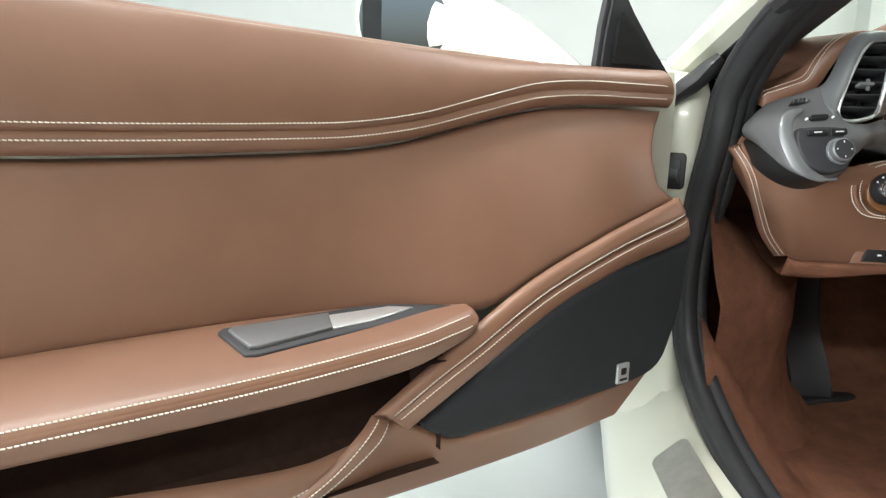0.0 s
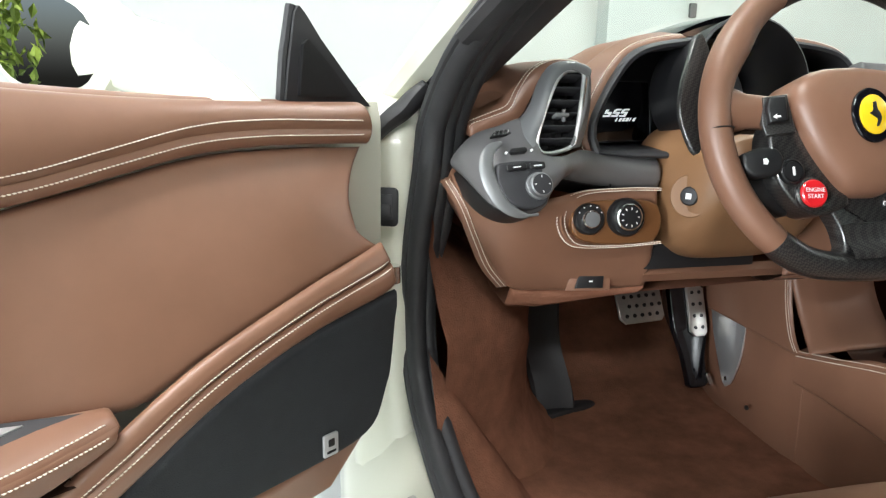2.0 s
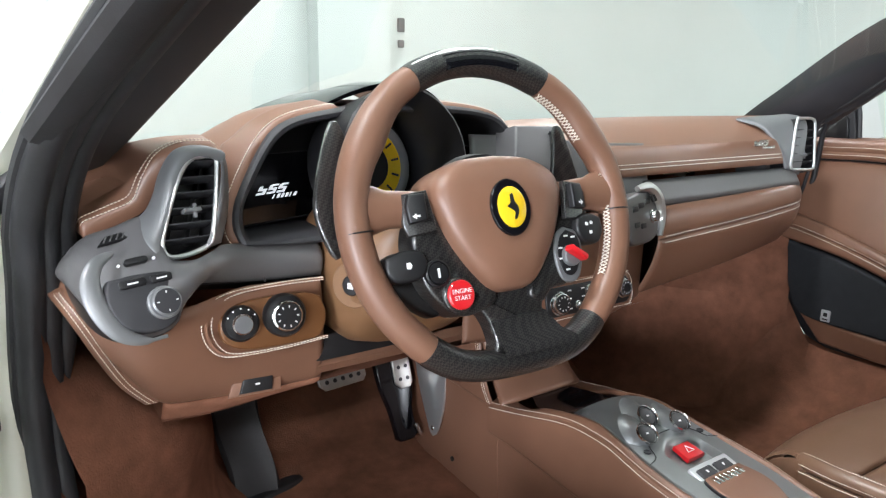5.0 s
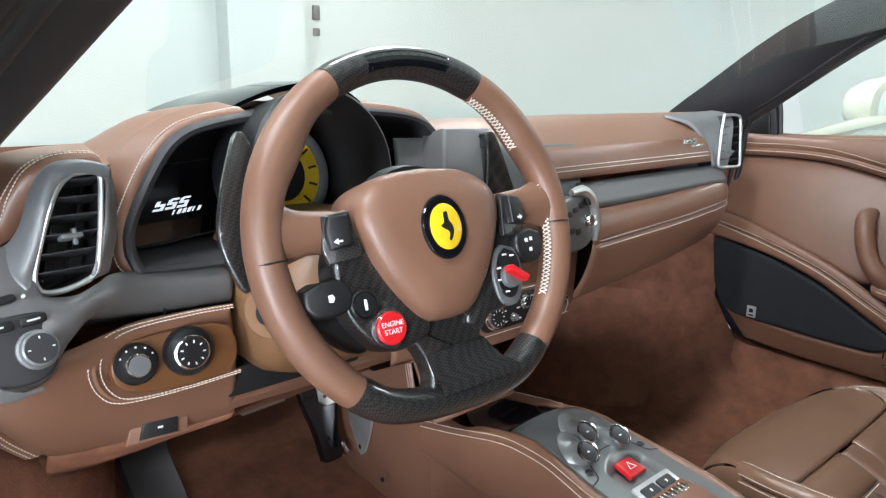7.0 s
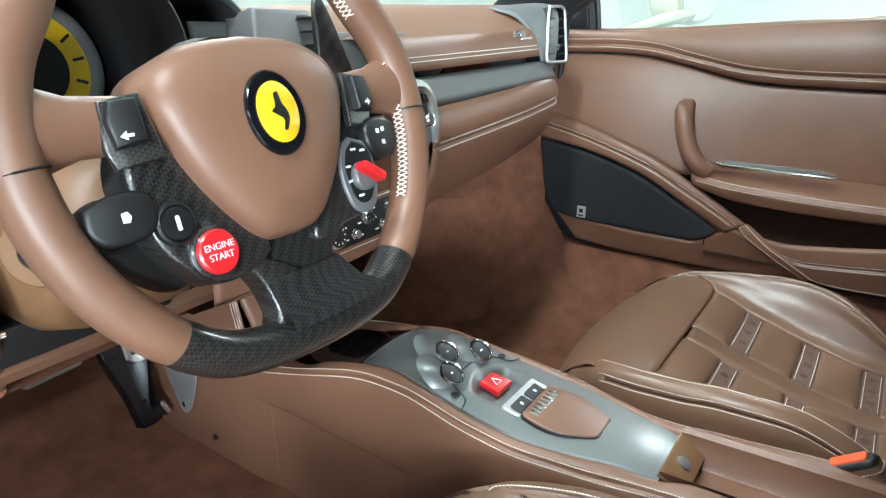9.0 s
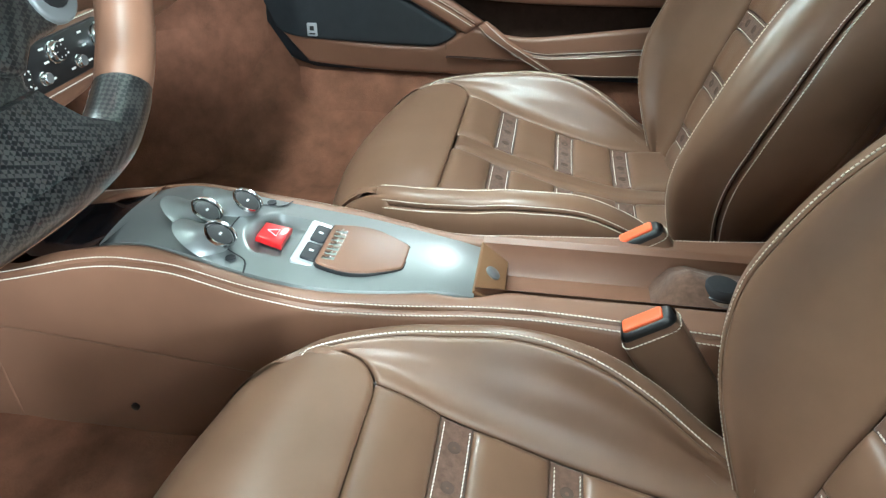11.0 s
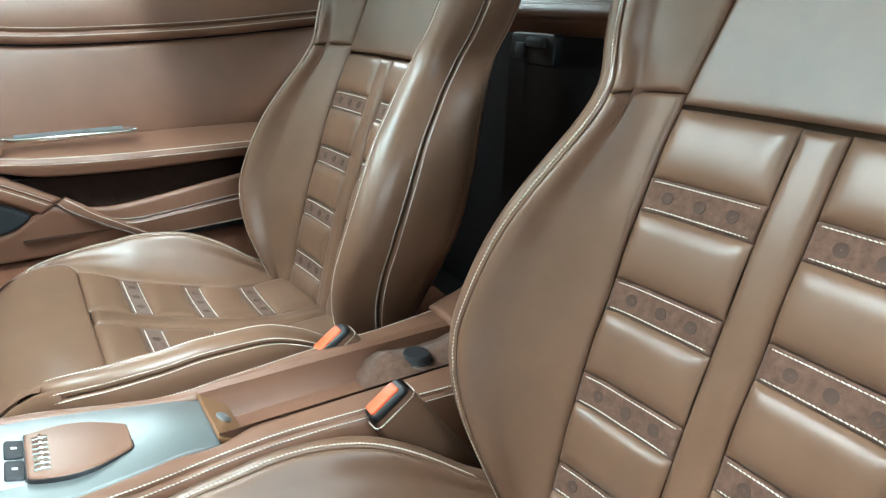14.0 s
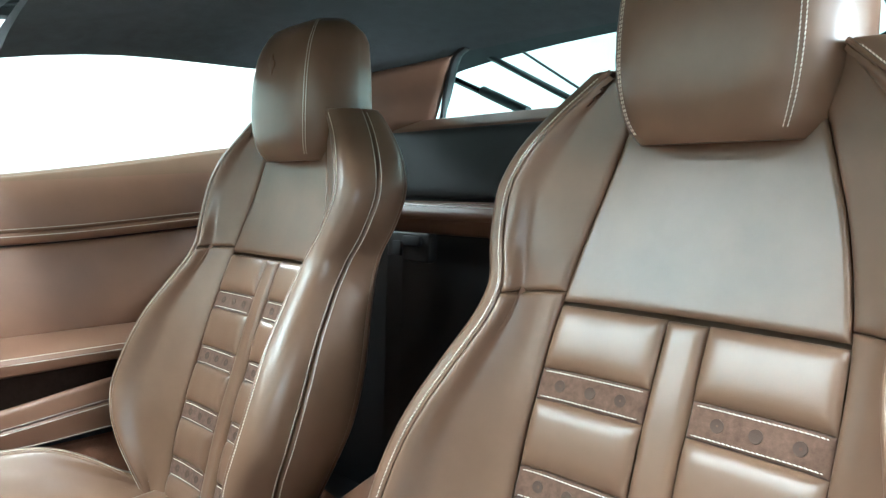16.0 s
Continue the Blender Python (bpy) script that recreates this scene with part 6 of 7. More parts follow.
# airbag cover
half = [(0.0, 0.0625), (0.045, 0.058), (0.074, 0.043), (0.0835, 0.022), (0.079, 0.0), (0.067, -0.030), (0.048, -0.060), (0.026, -0.083), (0.0, -0.087)]
ho = smooth(half + [(-x, y) for x, y in half[-2:0:-1]] + half[:1], 72)[:-1]
rows = []
for sc, z in ((1.0, -0.03), (1.0, 0.006), (0.995, 0.014), (0.975, 0.022), (0.93, 0.029), (0.82, 0.035), (0.55, 0.0385), (0.3, 0.0395), (0.05, 0.040)):
    rows.append([W(a * sc - 0.006, -0.012 + (b + 0.012) * sc, z - 0.004) for a, b in ho])
Geo().grid(rows, close_v=True, caps=True).out("airbag_cover", LEATHER, wheel, "brown leather airbag cover")
bd = WM @ pose(-0.006, 0.0, 0.033)
eg = Geo().lathe([(0.0275, 0.0), (0.0275, 0.004), (0.0262, 0.0055), (0.001, 0.006)], bd @ Matrix.Diagonal((0.92, 1.12, 1, 1)), 36).out("emblem_surround", GLOSS, wheel, "black oval emblem surround")
Geo().lathe([(0.0205, 0.0055), (0.0205, 0.007), (0.019, 0.0078), (0.001, 0.008)], bd @ Matrix.Diagonal((0.86, 1.08, 1, 1)), 32).out("emblem", YELLOW, eg, "yellow enamel emblem")
Geo().slab(smooth([(-0.002, 0.013), (0.002, 0.014), (0.003, 0.006), (0.006, 0.001), (0.007, -0.005), (0.003, -0.013), (0.0, -0.013), (0.002, -0.006), (-0.003, -0.002), (-0.007, 0.001), (-0.003, 0.004), (-0.002, 0.013)], 40)[:-1], bd @ pose(0, 0, 0.0078), 0.0008, 0.0003).out("emblem_figure", BLACK, eg, "plain black figure on the emblem")
# side spokes in leather, carbon yoke below
for s in (-1, 1):
    rows = []
    for t, hw, zc, th in ((0, 0.026, -0.004, 0.020), (0.3, 0.019, -0.004, 0.017), (0.7, 0.020, -0.002, 0.014), (1.0, 0.030, 0.0, 0.014)):
        x = s * (0.062 + 0.100 * t)
        rows.append([W(x, 0.010 + 0.006 * t + hw * math.cos(q), zc + th * math.sin(q)) for q in np.linspace(0, math.tau, 20, endpoint=False)])
    Geo().grid(rows, close_v=True, caps=True).out("spoke", LEATHER, wheel)
    # turn signal button on the spoke
    sm = WM @ pose(-0.108 if s < 0 else 0.098, 0.002, 0.010, 0, s * 14, 0)
    Geo().slab([(s * a, b) for a, b in ((-0.022, -0.018), (0.010, -0.020), (0.014, -0.006), (0.010, 0.024), (-0.016, 0.026))], sm, 0.006, 0.002).out("spoke_cover", CARBON, wheel, "carbon spoke cover")
    tb = Geo().slab([(s * a, b) for a, b in ((-0.012, -0.006), (0.008, -0.008), (0.010, 0.010), (0.006, 0.022), (-0.012, 0.022))], sm @ pose(0, 0, 0.005), 0.009, 0.003).out("indicator_button", BLACK, wheel, "black indicator button")
    Geo().slab([(s * 0.0045, 0), (0, 0.003), (0, 0.001), (s * -0.004, 0.001), (s * -0.004, -0.001), (0, -0.001), (0, -0.003)], sm @ pose(0, -0.001, 0.014), 0.0004, 0.0001).out("button_print", WHITE_PRINT, tb)
    # carbon arm below the spoke
    arm = [(0.064, 0.012), (0.100, 0.006), (0.114, -0.018), (0.112, -0.050), (0.102, -0.078), (0.076, -0.103), (0.048, -0.104), (0.022, -0.090), (0.046, -0.058), (0.064, -0.022), (0.064, 0.012)]
    if s > 0:
        arm = [(0.064, 0.012), (0.096, 0.006), (0.106, -0.016), (0.100, -0.042), (0.092, -0.072), (0.074, -0.088), (0.050, -0.092), (0.034, -0.104), (0.018, -0.090), (0.046, -0.056), (0.064, -0.022), (0.064, 0.012)]
    Geo().slab([(s * a, b) for a, b in smooth(arm, 44)[:-1]], WM @ pose(0, 0, -0.022), 0.034, 0.005).out("carbon_arm", CARBON, wheel, "carbon fibre control arm")
# dark switch housing behind the headlamp button
Geo().slab(smooth([(-0.142, -0.040), (-0.120, -0.030), (-0.100, -0.045), (-0.078, -0.092), (-0.090, -0.102), (-0.118, -0.082), (-0.138, -0.058), (-0.142, -0.040)], 30)[:-1], WM @ pose(0, 0, -0.034), 0.020, 0.006).out("switch_housing", BLACK, wheel, "black switch housing")
yk = smooth([(-0.058, -0.080), (-0.03, -0.080), (0.03, -0.080), (0.052, -0.084), (0.038, -0.108), (0.046, -0.126), (0.058, -0.142), (0.075, -0.158), (-0.028, -0.158), (-0.030, -0.138), (-0.036, -0.114), (-0.058, -0.080)], 56)[:-1]
Geo().slab(yk, WM @ pose(0, 0, -0.016), 0.022, 0.005).out("lower_spoke", CARBON, wheel, "carbon fibre lower spoke")
rows = [[W(a + (b - a) * k / 8, y + 0.004 * k / 8, z - 0.002 * abs(k - 4) / 4) for k in range(9)] for y, a, b, z in ((-0.1155, -0.034, 0.036, 0.008), (-0.117, -0.035, 0.037, 0.0115), (-0.127, -0.034, 0.044, 0.0125), (-0.138, -0.032, 0.052, 0.0150), (-0.148, -0.030, 0.066, 0.0205), (-0.156, -0.030, 0.074, 0.0215))]
Geo().grid(rows).out("lower_plate", CARBON, wheel, "lacquered carbon lower plate")
# buttons
bt = WM @ pose(-0.121, -0.047, 0.0, 0, -10, 0)
b1 = Geo().slab(smooth([(-0.024, 0.010), (-0.005, 0.016), (0.014, 0.014), (0.020, 0.0), (0.012, -0.014), (-0.012, -0.016), (-0.024, -0.006), (-0.024, 0.010)], 30)[:-1], bt, 0.016, 0.004).out("lamp_button", BLACK, wheel, "black headlamp button")
Geo().slab([(-0.003, -0.003), (0.001, -0.0035), (0.003, 0), (0.001, 0.0035), (-0.003, 0.003)], bt @ pose(0, 0, 0.016), 0.0005, 0.0001).out("button_print", WHITE_PRINT, b1)
k1 = WM @ pose(-0.093, -0.058, 0.010)
b2 = Geo().lathe([(0.0145, 0), (0.0145, 0.006), (0.0125, 0.007), (0.0115, 0.005), (0.0105, 0.0075), (0.001, 0.0078)], k1, 28).out("damper_button", BLACK, wheel, "black suspension button")
Geo().slab(rounded(0.003, 0.010, 0.001), k1 @ pose(0, 0, 0.0078), 0.0004, 0.0001).out("button_print", WHITE_PRINT, b2)
k2 = WM @ pose(-0.0715, -0.083, 0.010)
Geo().lathe([(0.0185, 0), (0.0185, 0.004), (0.016, 0.006)], k2, 30).out("button_ring", CARBON, wheel)
b3 = Geo().lathe([(0.0155, 0.002), (0.0155, 0.009), (0.014, 0.0105), (0.001, 0.011)], k2, 30).out("start_button", RED, wheel, "round red engine start button")
letters("ENGINE", k2 @ pose(0, 0.0035, 0.011), 0.0066, WHITE_PRINT, b3, "lettering", 0.0002)
letters("START", k2 @ pose(0, -0.0035, 0.011), 0.0066, WHITE_PRINT, b3, "lettering", 0.0002)
k3 = WM @ pose(0.077, -0.054, 0.010)
Geo().slab(smooth([(0.0, 0.030), (0.018, 0.022), (0.022, 0.0), (0.014, -0.026), (0.0, -0.034), (-0.014, -0.026), (-0.018, 0.0), (-0.012, 0.022), (0.0, 0.030)], 36)[:-1], k3, 0.005, 0.002).out("mode_plate", SILVER, wheel, "silver drive mode plate")
Geo().slab(smooth([(0.002, 0.026), (0.016, 0.018), (0.018, 0.0), (0.010, -0.02), (0.0, -0.026), (-0.010, -0.02), (-0.014, 0.0), (-0.008, 0.018), (0.002, 0.026)], 36)[:-1], k3 @ pose(0, 0, 0.004), 0.002, 0.0008).out("mode_scale", BLACK, wheel)
Geo().lathe([(0.012, 0.005), (0.012, 0.010), (0.0105, 0.012), (0.001, 0.0125)], k3 @ pose(0.002, -0.004, 0), 24).out("mode_dial", SILVER, wheel)
Geo().box(k3 @ pose(0.004, -0.002, 0.017, 0, 0, -35), 0.026, 0.008, 0.012, 0.003).out("mode_lever", RED, wheel, "red drive mode lever")
for a, b in ((0.0, 0.019), (0.010, 0.017), (-0.010, 0.006), (-0.011, -0.006), (-0.004, -0.019)):
    Geo().slab(rounded(0.006, 0.002, 0.0005), k3 @ pose(a, b, 0.006), 0.0004, 0.0001).out("scale_print", WHITE_PRINT, wheel)
b4m = WM @ pose(0.110, -0.029, 0.002, 0, 10, 0)
b4 = Geo().slab(smooth([(0.024, 0.012), (0.005, 0.018), (-0.014, 0.014), (-0.020, 0.0), (-0.010, -0.016), (0.012, -0.018), (0.024, -0.006), (0.024, 0.012)], 30)[:-1], b4m, 0.016, 0.004).out("wiper_button", BLACK, wheel, "black wiper button")
g = Geo()
for a, b in ((-0.004, 0.005), (0.004, 0.006), (0.001, -0.005)):
    g.slab(rounded(0.005, 0.004, 0.001), b4m @ pose(a, b, 0.016), 0.0004, 0.0001)
g.out("button_print", WHITE_PRINT, b4)
# hub behind the wheel
Geo().lathe([(0.05, -0.10), (0.055, -0.06), (0.075, -0.03), (0.07, -0.012)], WM, 30).out("hub", BLACK, wheel, "black hub")

# ---- shift paddles ----
for s in (-1, 1):
    pd = thing("shift_paddle", "lacquered carbon shift paddle behind the wheel", "paddle", "shift paddles")
    ol = smooth([(0.118, 0.036), (0.140, 0.056), (0.156, 0.108), (0.163, 0.116), (0.172, 0.108), (0.194, 0.05), (0.199, 0.015), (0.188, -0.022), (0.178, -0.028), (0.168, -0.012), (0.150, -0.005), (0.118, 0.0), (0.118, 0.036)], 60)[:-1]
    if s > 0:
        ol = smooth([(0.10, 0.02), (0.116, 0.050), (0.128, 0.100), (0.134, 0.108), (0.142, 0.100), (0.152, 0.045), (0.156, 0.0), (0.146, -0.020), (0.120, -0.01), (0.10, 0.0), (0.10, 0.02)], 60)[:-1]
    Geo().slab([(s * a, b) for a, b in ol], WM @ pose(0, 0, -0.052, 0, -s * 6, 0), 0.006, 0.0025).out("blade", CARBON, pd)
    Geo().box(WM @ pose(s * 0.09, 0.015, -0.055), 0.07, 0.02, 0.014, 0.004).out("paddle_arm", BLACK, pd)


# ---- centre console ----
con = thing("centre_console", "brown leather centre console with satin aluminium panel", "console")
CW = spl([0.15, 0.28, 0.38, 0.5, 0.57, 0.64, 0.70, 0.77, 0.85, 0.95, 1.03, 1.12], [0.105, 0.092, 0.084, 0.075, 0.076, 0.088, 0.098, 0.096, 0.086, 0.086, 0.098, 0.10])   # half width at the seam
CZ = spl([0.15, 0.28, 0.4, 0.52, 0.58, 0.66, 0.72, 0.78, 0.84, 0.9, 1.0, 1.12], [0.392, 0.388, 0.388, 0.384, 0.380, 0.386, 0.393, 0.401, 0.410, 0.412, 0.398, 0.372])         # height of the seam
AW = spl([0.53, 0.57, 0.62, 0.68, 0.73, 0.78, 0.84, 0.90, 0.94], [0.052, 0.056, 0.068, 0.080, 0.082, 0.080, 0.074, 0.070, 0.066])                    # half width of the aluminium
AZ = spl([0.53, 0.57, 0.62, 0.68, 0.73, 0.78, 0.84, 0.89, 0.94, 1.0], [0.384, 0.390, 0.393, 0.397, 0.402, 0.410, 0.422, 0.428, 0.418, 0.402])
ys = np.linspace(0.16, 1.11, 26)
for s in (-1, 1):
    seam_ = [(s * CW(y), y, CZ(y)) for y in ys]
    inner = [(s * (AW(y) + 0.001 if 0.53 < y < 0.94 else (0.050 if y <= 0.53 else 0.066)), y, (AZ(y) if 0.53 < y < 1.0 else (0.394 if y <= 0.53 else 0.385)) - 0.001) for y in ys]
    low_ = [(s * (0.098 + 0.0 * y), y, 0.285 if y < 0.75 else 0.285 + 0.03 * min(1, (y - 0.75) / 0.3)) for y in ys]
    p1 = Pad(inner, seam_, puff=0.003, roll=0.007, sink=0.004, nu=80, nv=4, out=(0.2 * s, 0, 1), ends=False)
    p1.out("console_rail", LEATHER, con)
    p1.stitch(con, 0.0035, "b")
    p2 = Pad(seam_, low_, puff=0.003, roll=0.009, sink=0.004, nu=80, nv=8, out=(s, 0, 0.4), ends=False, belly=0.004)
    p2.out("console_side", LEATHER, con)
    p2.stitch(con, 0.0045, "a")
    p3 = Pad([(s * 0.094, y, 0.287 if y < 0.75 else 0.287 + 0.03 * min(1, (y - 0.75) / 0.3)) for y in ys], [(s * 0.090, y, 0.15) for y in ys], puff=0.001, roll=0.006, sink=0.002, nu=40, nv=5, out=(s, 0, 0), ends=False)
    p3.out("tunnel_side", LEATHER, con)
    # front part of the tunnel, rising to the dashboard
    fa = [(s * 0.10, 1.10, 0.368), (s * 0.095, 1.13, 0.40), (s * 0.09, 1.155, 0.46), (s * 0.09, 1.17, 0.56)]
    fb = [(s * 0.062, 1.60, 0.36), (s * 0.06, 1.60, 0.42), (s * 0.06, 1.60, 0.48), (s * 0.06, 1.60, 0.56)]
    f0 = Pad(fa, fb, puff=0.002, roll=0.01, nu=20, nv=5, out=(s, 0, 0))
    f0.out("tunnel_cheek", LEATHER, con)
    f0.stitch(con, 0.005, "a")
    f0.stitch(con, 0.011, "a")
    f1 = Pad([(s * 0.098, 1.09, 0.368), (s * 0.0945, 1.09, 0.27), (s * 0.0905, 1.09, 0.15)], [(s * 0.06, 1.62, 0.368), (s * 0.06, 1.62, 0.27), (s * 0.062, 1.62, 0.15)], puff=0.001, roll=0.003, sink=0.0, nu=10, nv=4, out=(s, 0, 0), ends=False)
    f1.out("tunnel_side", LEATHER, con)
    if s < 0:
        for sy, sz in ((1.212, 0.222), (0.93, 0.21)):
            Geo().lathe([(0.005, 0), (0.005, 0.003), (0.002, 0.004)], frame_at((s * 0.107 if sy > 1 else s * 0.093, sy, sz), (0, 1, 0), (0, 0, 1)) @ pose(0, 0, 0, 0, 180, 0), 12).out("screw", BLACK, con)
# saddle between the console and the dashboard
Pad([(-0.10, 1.08, 0.38), (-0.05, 1.06, 0.394), (0.05, 1.06, 0.394), (0.10, 1.08, 0.38)], [(-0.09, 1.17, 0.56), (-0.04, 1.17, 0.565), (0.04, 1.17, 0.565), (0.09, 1.17, 0.56)], puff=0.003, roll=0.01, nu=16, nv=8, out=(0, -1, 0.5), belly=-0.02).out("console_front", LEATHER, con)
# glossy recess in front of the buttons
rows = [[(x * k, y, z) for x in np.linspace(-0.068, 0.068, 7)] for y, z, k in ((0.925, 0.425, 1), (0.945, 0.412, 1), (0.98, 0.398, 0.96), (1.03, 0.392, 0.9), (1.065, 0.394, 0.6))]
Geo().grid(rows).out("console_recess", GLOSS, con, "glossy black recess")
# aluminium panel
def well(x, y):
    """Depth of the switch well at a place on the panel."""
    a = max(0.0, 1 - abs((x - 0.0) / 0.043) ** 5)
    b = min(1.0, max(0.0, (y - 0.725) / 0.008)) * min(1.0, max(0.0, (0.797 - 0.010 * (x / 0.03) ** 2 - y) / 0.012))
    return 0.013 * min(1.0, 1.6 * a) * b


ay = np.concatenate((np.linspace(0.535, 0.72, 16), np.linspace(0.724, 0.80, 30), np.linspace(0.807, 0.94, 14)))
aq = [-1, -0.985, -0.95, -0.8] + list(np.linspace(-0.66, 0.66, 31)) + [0.8, 0.95, 0.985, 1]
rows = [[(q * AW(y), y, AZ(y) + (0.0035 if abs(q) < 0.97 else 0.0) - 0.006 * q * q - (0.05 * max(0, 0.556 - y) ** 0.9) - well(q * AW(y), y)) for q in aq] for y in ay]
Geo().grid(rows).out("console_panel", ALU, con, "satin aluminium panel")
# end of the panel with its lock, over the tray
ez = Geo().slab([(-0.050, 0.0), (0.050, 0.0), (0.046, -0.038), (-0.046, -0.038)], frame_at((0, 0.537, 0.3885), (1, 0, 0), (0, 1, 0.75)), 0.004, 0.0015).out("panel_end", LEATHER_TAN, con, "tan leather end cap")
Geo().lathe([(0.009, 0.003), (0.009, 0.006), (0.007, 0.0075), (0.001, 0.0075)], frame_at((0.0, 0.522, 0.3775), (1, 0, 0), (0, 1, 0.75)), 20).out("lock", SILVER, con)
# joint line across the panel
Geo().tube(smooth([(-0.079, 0.772, AZ(0.772) - 0.0005), (-0.06, 0.778, AZ(0.778) + 0.0015), (-0.045, 0.804, AZ(0.804) + 0.0022), (0.0, 0.812, AZ(0.812) + 0.0038), (0.045, 0.804, AZ(0.804) + 0.0022), (0.06, 0.778, AZ(0.778) + 0.0015), (0.079, 0.772, AZ(0.772) - 0.0005)], 30), 0.0009, 4).out("panel_joint", TRIM, con)
# raised button pods
for bx, by in ((-0.008, 0.850), (0.030, 0.819), (-0.046, 0.819)):
    bm0 = frame_at((bx, by, AZ(by) - 0.003), (1, 0, 0), (0, 0.82, 0.57))
    rows = []
    for t, rr, off in ((0, 0.025, 0.0), (0.35, 0.021, 0.005), (0.7, 0.0185, 0.012), (1.0, 0.0178, 0.019)):
        rows.append([bm0 @ pose(0, 0.010 * (1 - t), 0) @ Vector((rr * math.cos(a), rr * math.sin(a) * (1 + 0.5 * (1 - t) * (math.sin(a) > 0)), off)) for a in np.linspace(0, math.tau, 28, endpoint=False)])
    bp = Geo().grid(rows, close_v=True, caps=True).out("button_pod", ALU, con)
    Geo().lathe([(0.0174, 0.017), (0.0184, 0.022), (0.0176, 0.0240), (0.0160, 0.022), (0.0158, 0.0185)], bm0, 30, False).out("button_ring", CHROME, bp, "bright button rim")
    Geo().lathe([(0.0156, 0.0185), (0.0140, 0.0205), (0.010, 0.0212), (0.001, 0.0213)], bm0, 28).out("button", BLACK, bp, "black button")
    Geo().slab(rounded(0.005, 0.0025, 0.0006), bm0 @ pose(0, 0, 0.0212), 0.0004, 0.0001).out("button_print", WHITE_PRINT, bp)
for sx in (-1, 1):
    Geo().lathe([(0.0055, 0), (0.0055, 0.002), (0.003, 0.0015)], pose(sx * 0.062, 0.792, AZ(0.792) + 0.0002), 14).out("panel_screw", TRIM, con)
# hazard button in its well, window switches, padded lid
hz = frame_at((0.006, 0.770, AZ(0.769) - 0.0085), (1, 0, 0), (0, 1, 0.14))
hb = Geo().slab([(-0.019, -0.015), (0.019, -0.015), (0.016, 0.016), (-0.016, 0.016)], hz @ pose(-0.003, 0.0, 0.002, 6), 0.008, 0.003).out("hazard_button", RED, con, "red hazard warning button")
Geo().tube([hz @ pose(-0.003, 0, 0.0105, 6) @ Vector(p) for p in ((-0.007, -0.005, 0), (0.007, -0.005, 0), (0, 0.007, 0))], 0.0008, 4, closed=True).out("warning_triangle", WHITE_PRINT, hb)
sw = frame_at((-0.004, 0.7225, AZ(0.7225) - 0.0005), (1, 0, 0), (0, 1, 0.30))
plate = Geo().slab(rounded(0.086, 0.026, 0.004), sw, 0.005, 0.002).out("switch_plate", SILVER_BRIGHT, con, "bright satin switch plate")
for q in (-0.021, 0.016):
    wsw = Geo().slab(rounded(0.031, 0.017, 0.003), sw @ pose(q, -0.004, 0.0045), 0.004, 0.0018).out("window_switch", TRIM, con, "dark grey window switch")
    Geo().slab(rounded(0.0035, 0.005, 0.001), sw @ pose(q, -0.004, 0.0085), 0.0004, 0.0001).out("switch_print", WHITE_PRINT, wsw)
ld = frame_at((-0.006, 0.661, 0.3960), (1, 0, 0), (0, 1, 0.10))
edge = smooth([(-0.036, 0.047), (0.036, 0.047), (0.0415, 0.041), (0.0465, 0.016), (0.044, -0.006), (0.036, -0.024), (0.026, -0.041), (0.019, -0.046), (-0.019, -0.046), (-0.026, -0.041), (-0.036, -0.024), (-0.044, -0.006), (-0.0465, 0.016), (-0.0415, 0.041), (-0.036, 0.047)], 64)[:-1]
Geo().slab([(x * 1.025, y * 1.025) for x, y in edge], ld, 0.0046, 0.0005).out("lid_gap", BLACK, con)
Geo().slab(edge, ld, 0.0066, 0.0026).out("console_lid", LEATHER, con, "padded leather lid")
g = Geo()
for k in range(7):
    g.box(ld @ pose(-0.030 + 0.0092 * k, 0.034, 0.0072), 0.006, 0.014, 0.002, 0.0005)
    g.box(ld @ pose(-0.030 + 0.0092 * k + 0.002, 0.034, 0.0072), 0.0092, 0.003, 0.002, 0.0005)
g.out("lid_script", CHROME, con, "chrome script on the lid")
# tray
rows = [[(x, y, z) for x, z in ((-0.052, 0.397), (-0.046, 0.392), (-0.043, 0.365), (-0.035, 0.356), (0.035, 0.356), (0.043, 0.365), (0.046, 0.392), (0.052, 0.397))] for y in np.linspace(0.20, 0.535, 16)]
Geo().grid(rows).out("tray", LEATHER, con, "brown leather tray")
rows = []
for y, h in ((0.345, 0.0), (0.325, 0.030), (0.31, 0.036), (0.285, 0.030), (0.255, 0.026), (0.22, 0.028), (0.2, 0.034)):
    rows.append([(x, y, 0.357 + h * (1 + 0.25 * math.cos(x / 0.044 * 3.14))) for x in np.linspace(-0.044, 0.044, 11)])
Geo().grid(rows).out("tray_hump", SUEDE, con)
sk = frame_at((-0.008, 0.280, 0.386), (1, 0, 0), (0, 1, 0.05))
Geo().lathe([(0.021, -0.004), (0.021, 0.002), (0.019, 0.003)], sk, 24).out("socket_ring", CHROME, con)
Geo().lathe([(0.0185, 0), (0.0185, 0.009), (0.016, 0.012), (0.001, 0.0125)], sk, 24).out("socket_cap", TRIM, con, "dark socket cap")
# rear end of the console
Pad([(-0.10, 0.20, 0.40), (0.0, 0.20, 0.395), (0.10, 0.20, 0.40)], [(-0.12, 0.02, 0.44), (0.0, 0.02, 0.44), (0.12, 0.02, 0.44)], puff=0.004, roll=0.012, nu=16, nv=6, out=(0, 0, 1)).out("console_rear", LEATHER, con)


con.matrix_world = pose(-0.013, 0, 0)

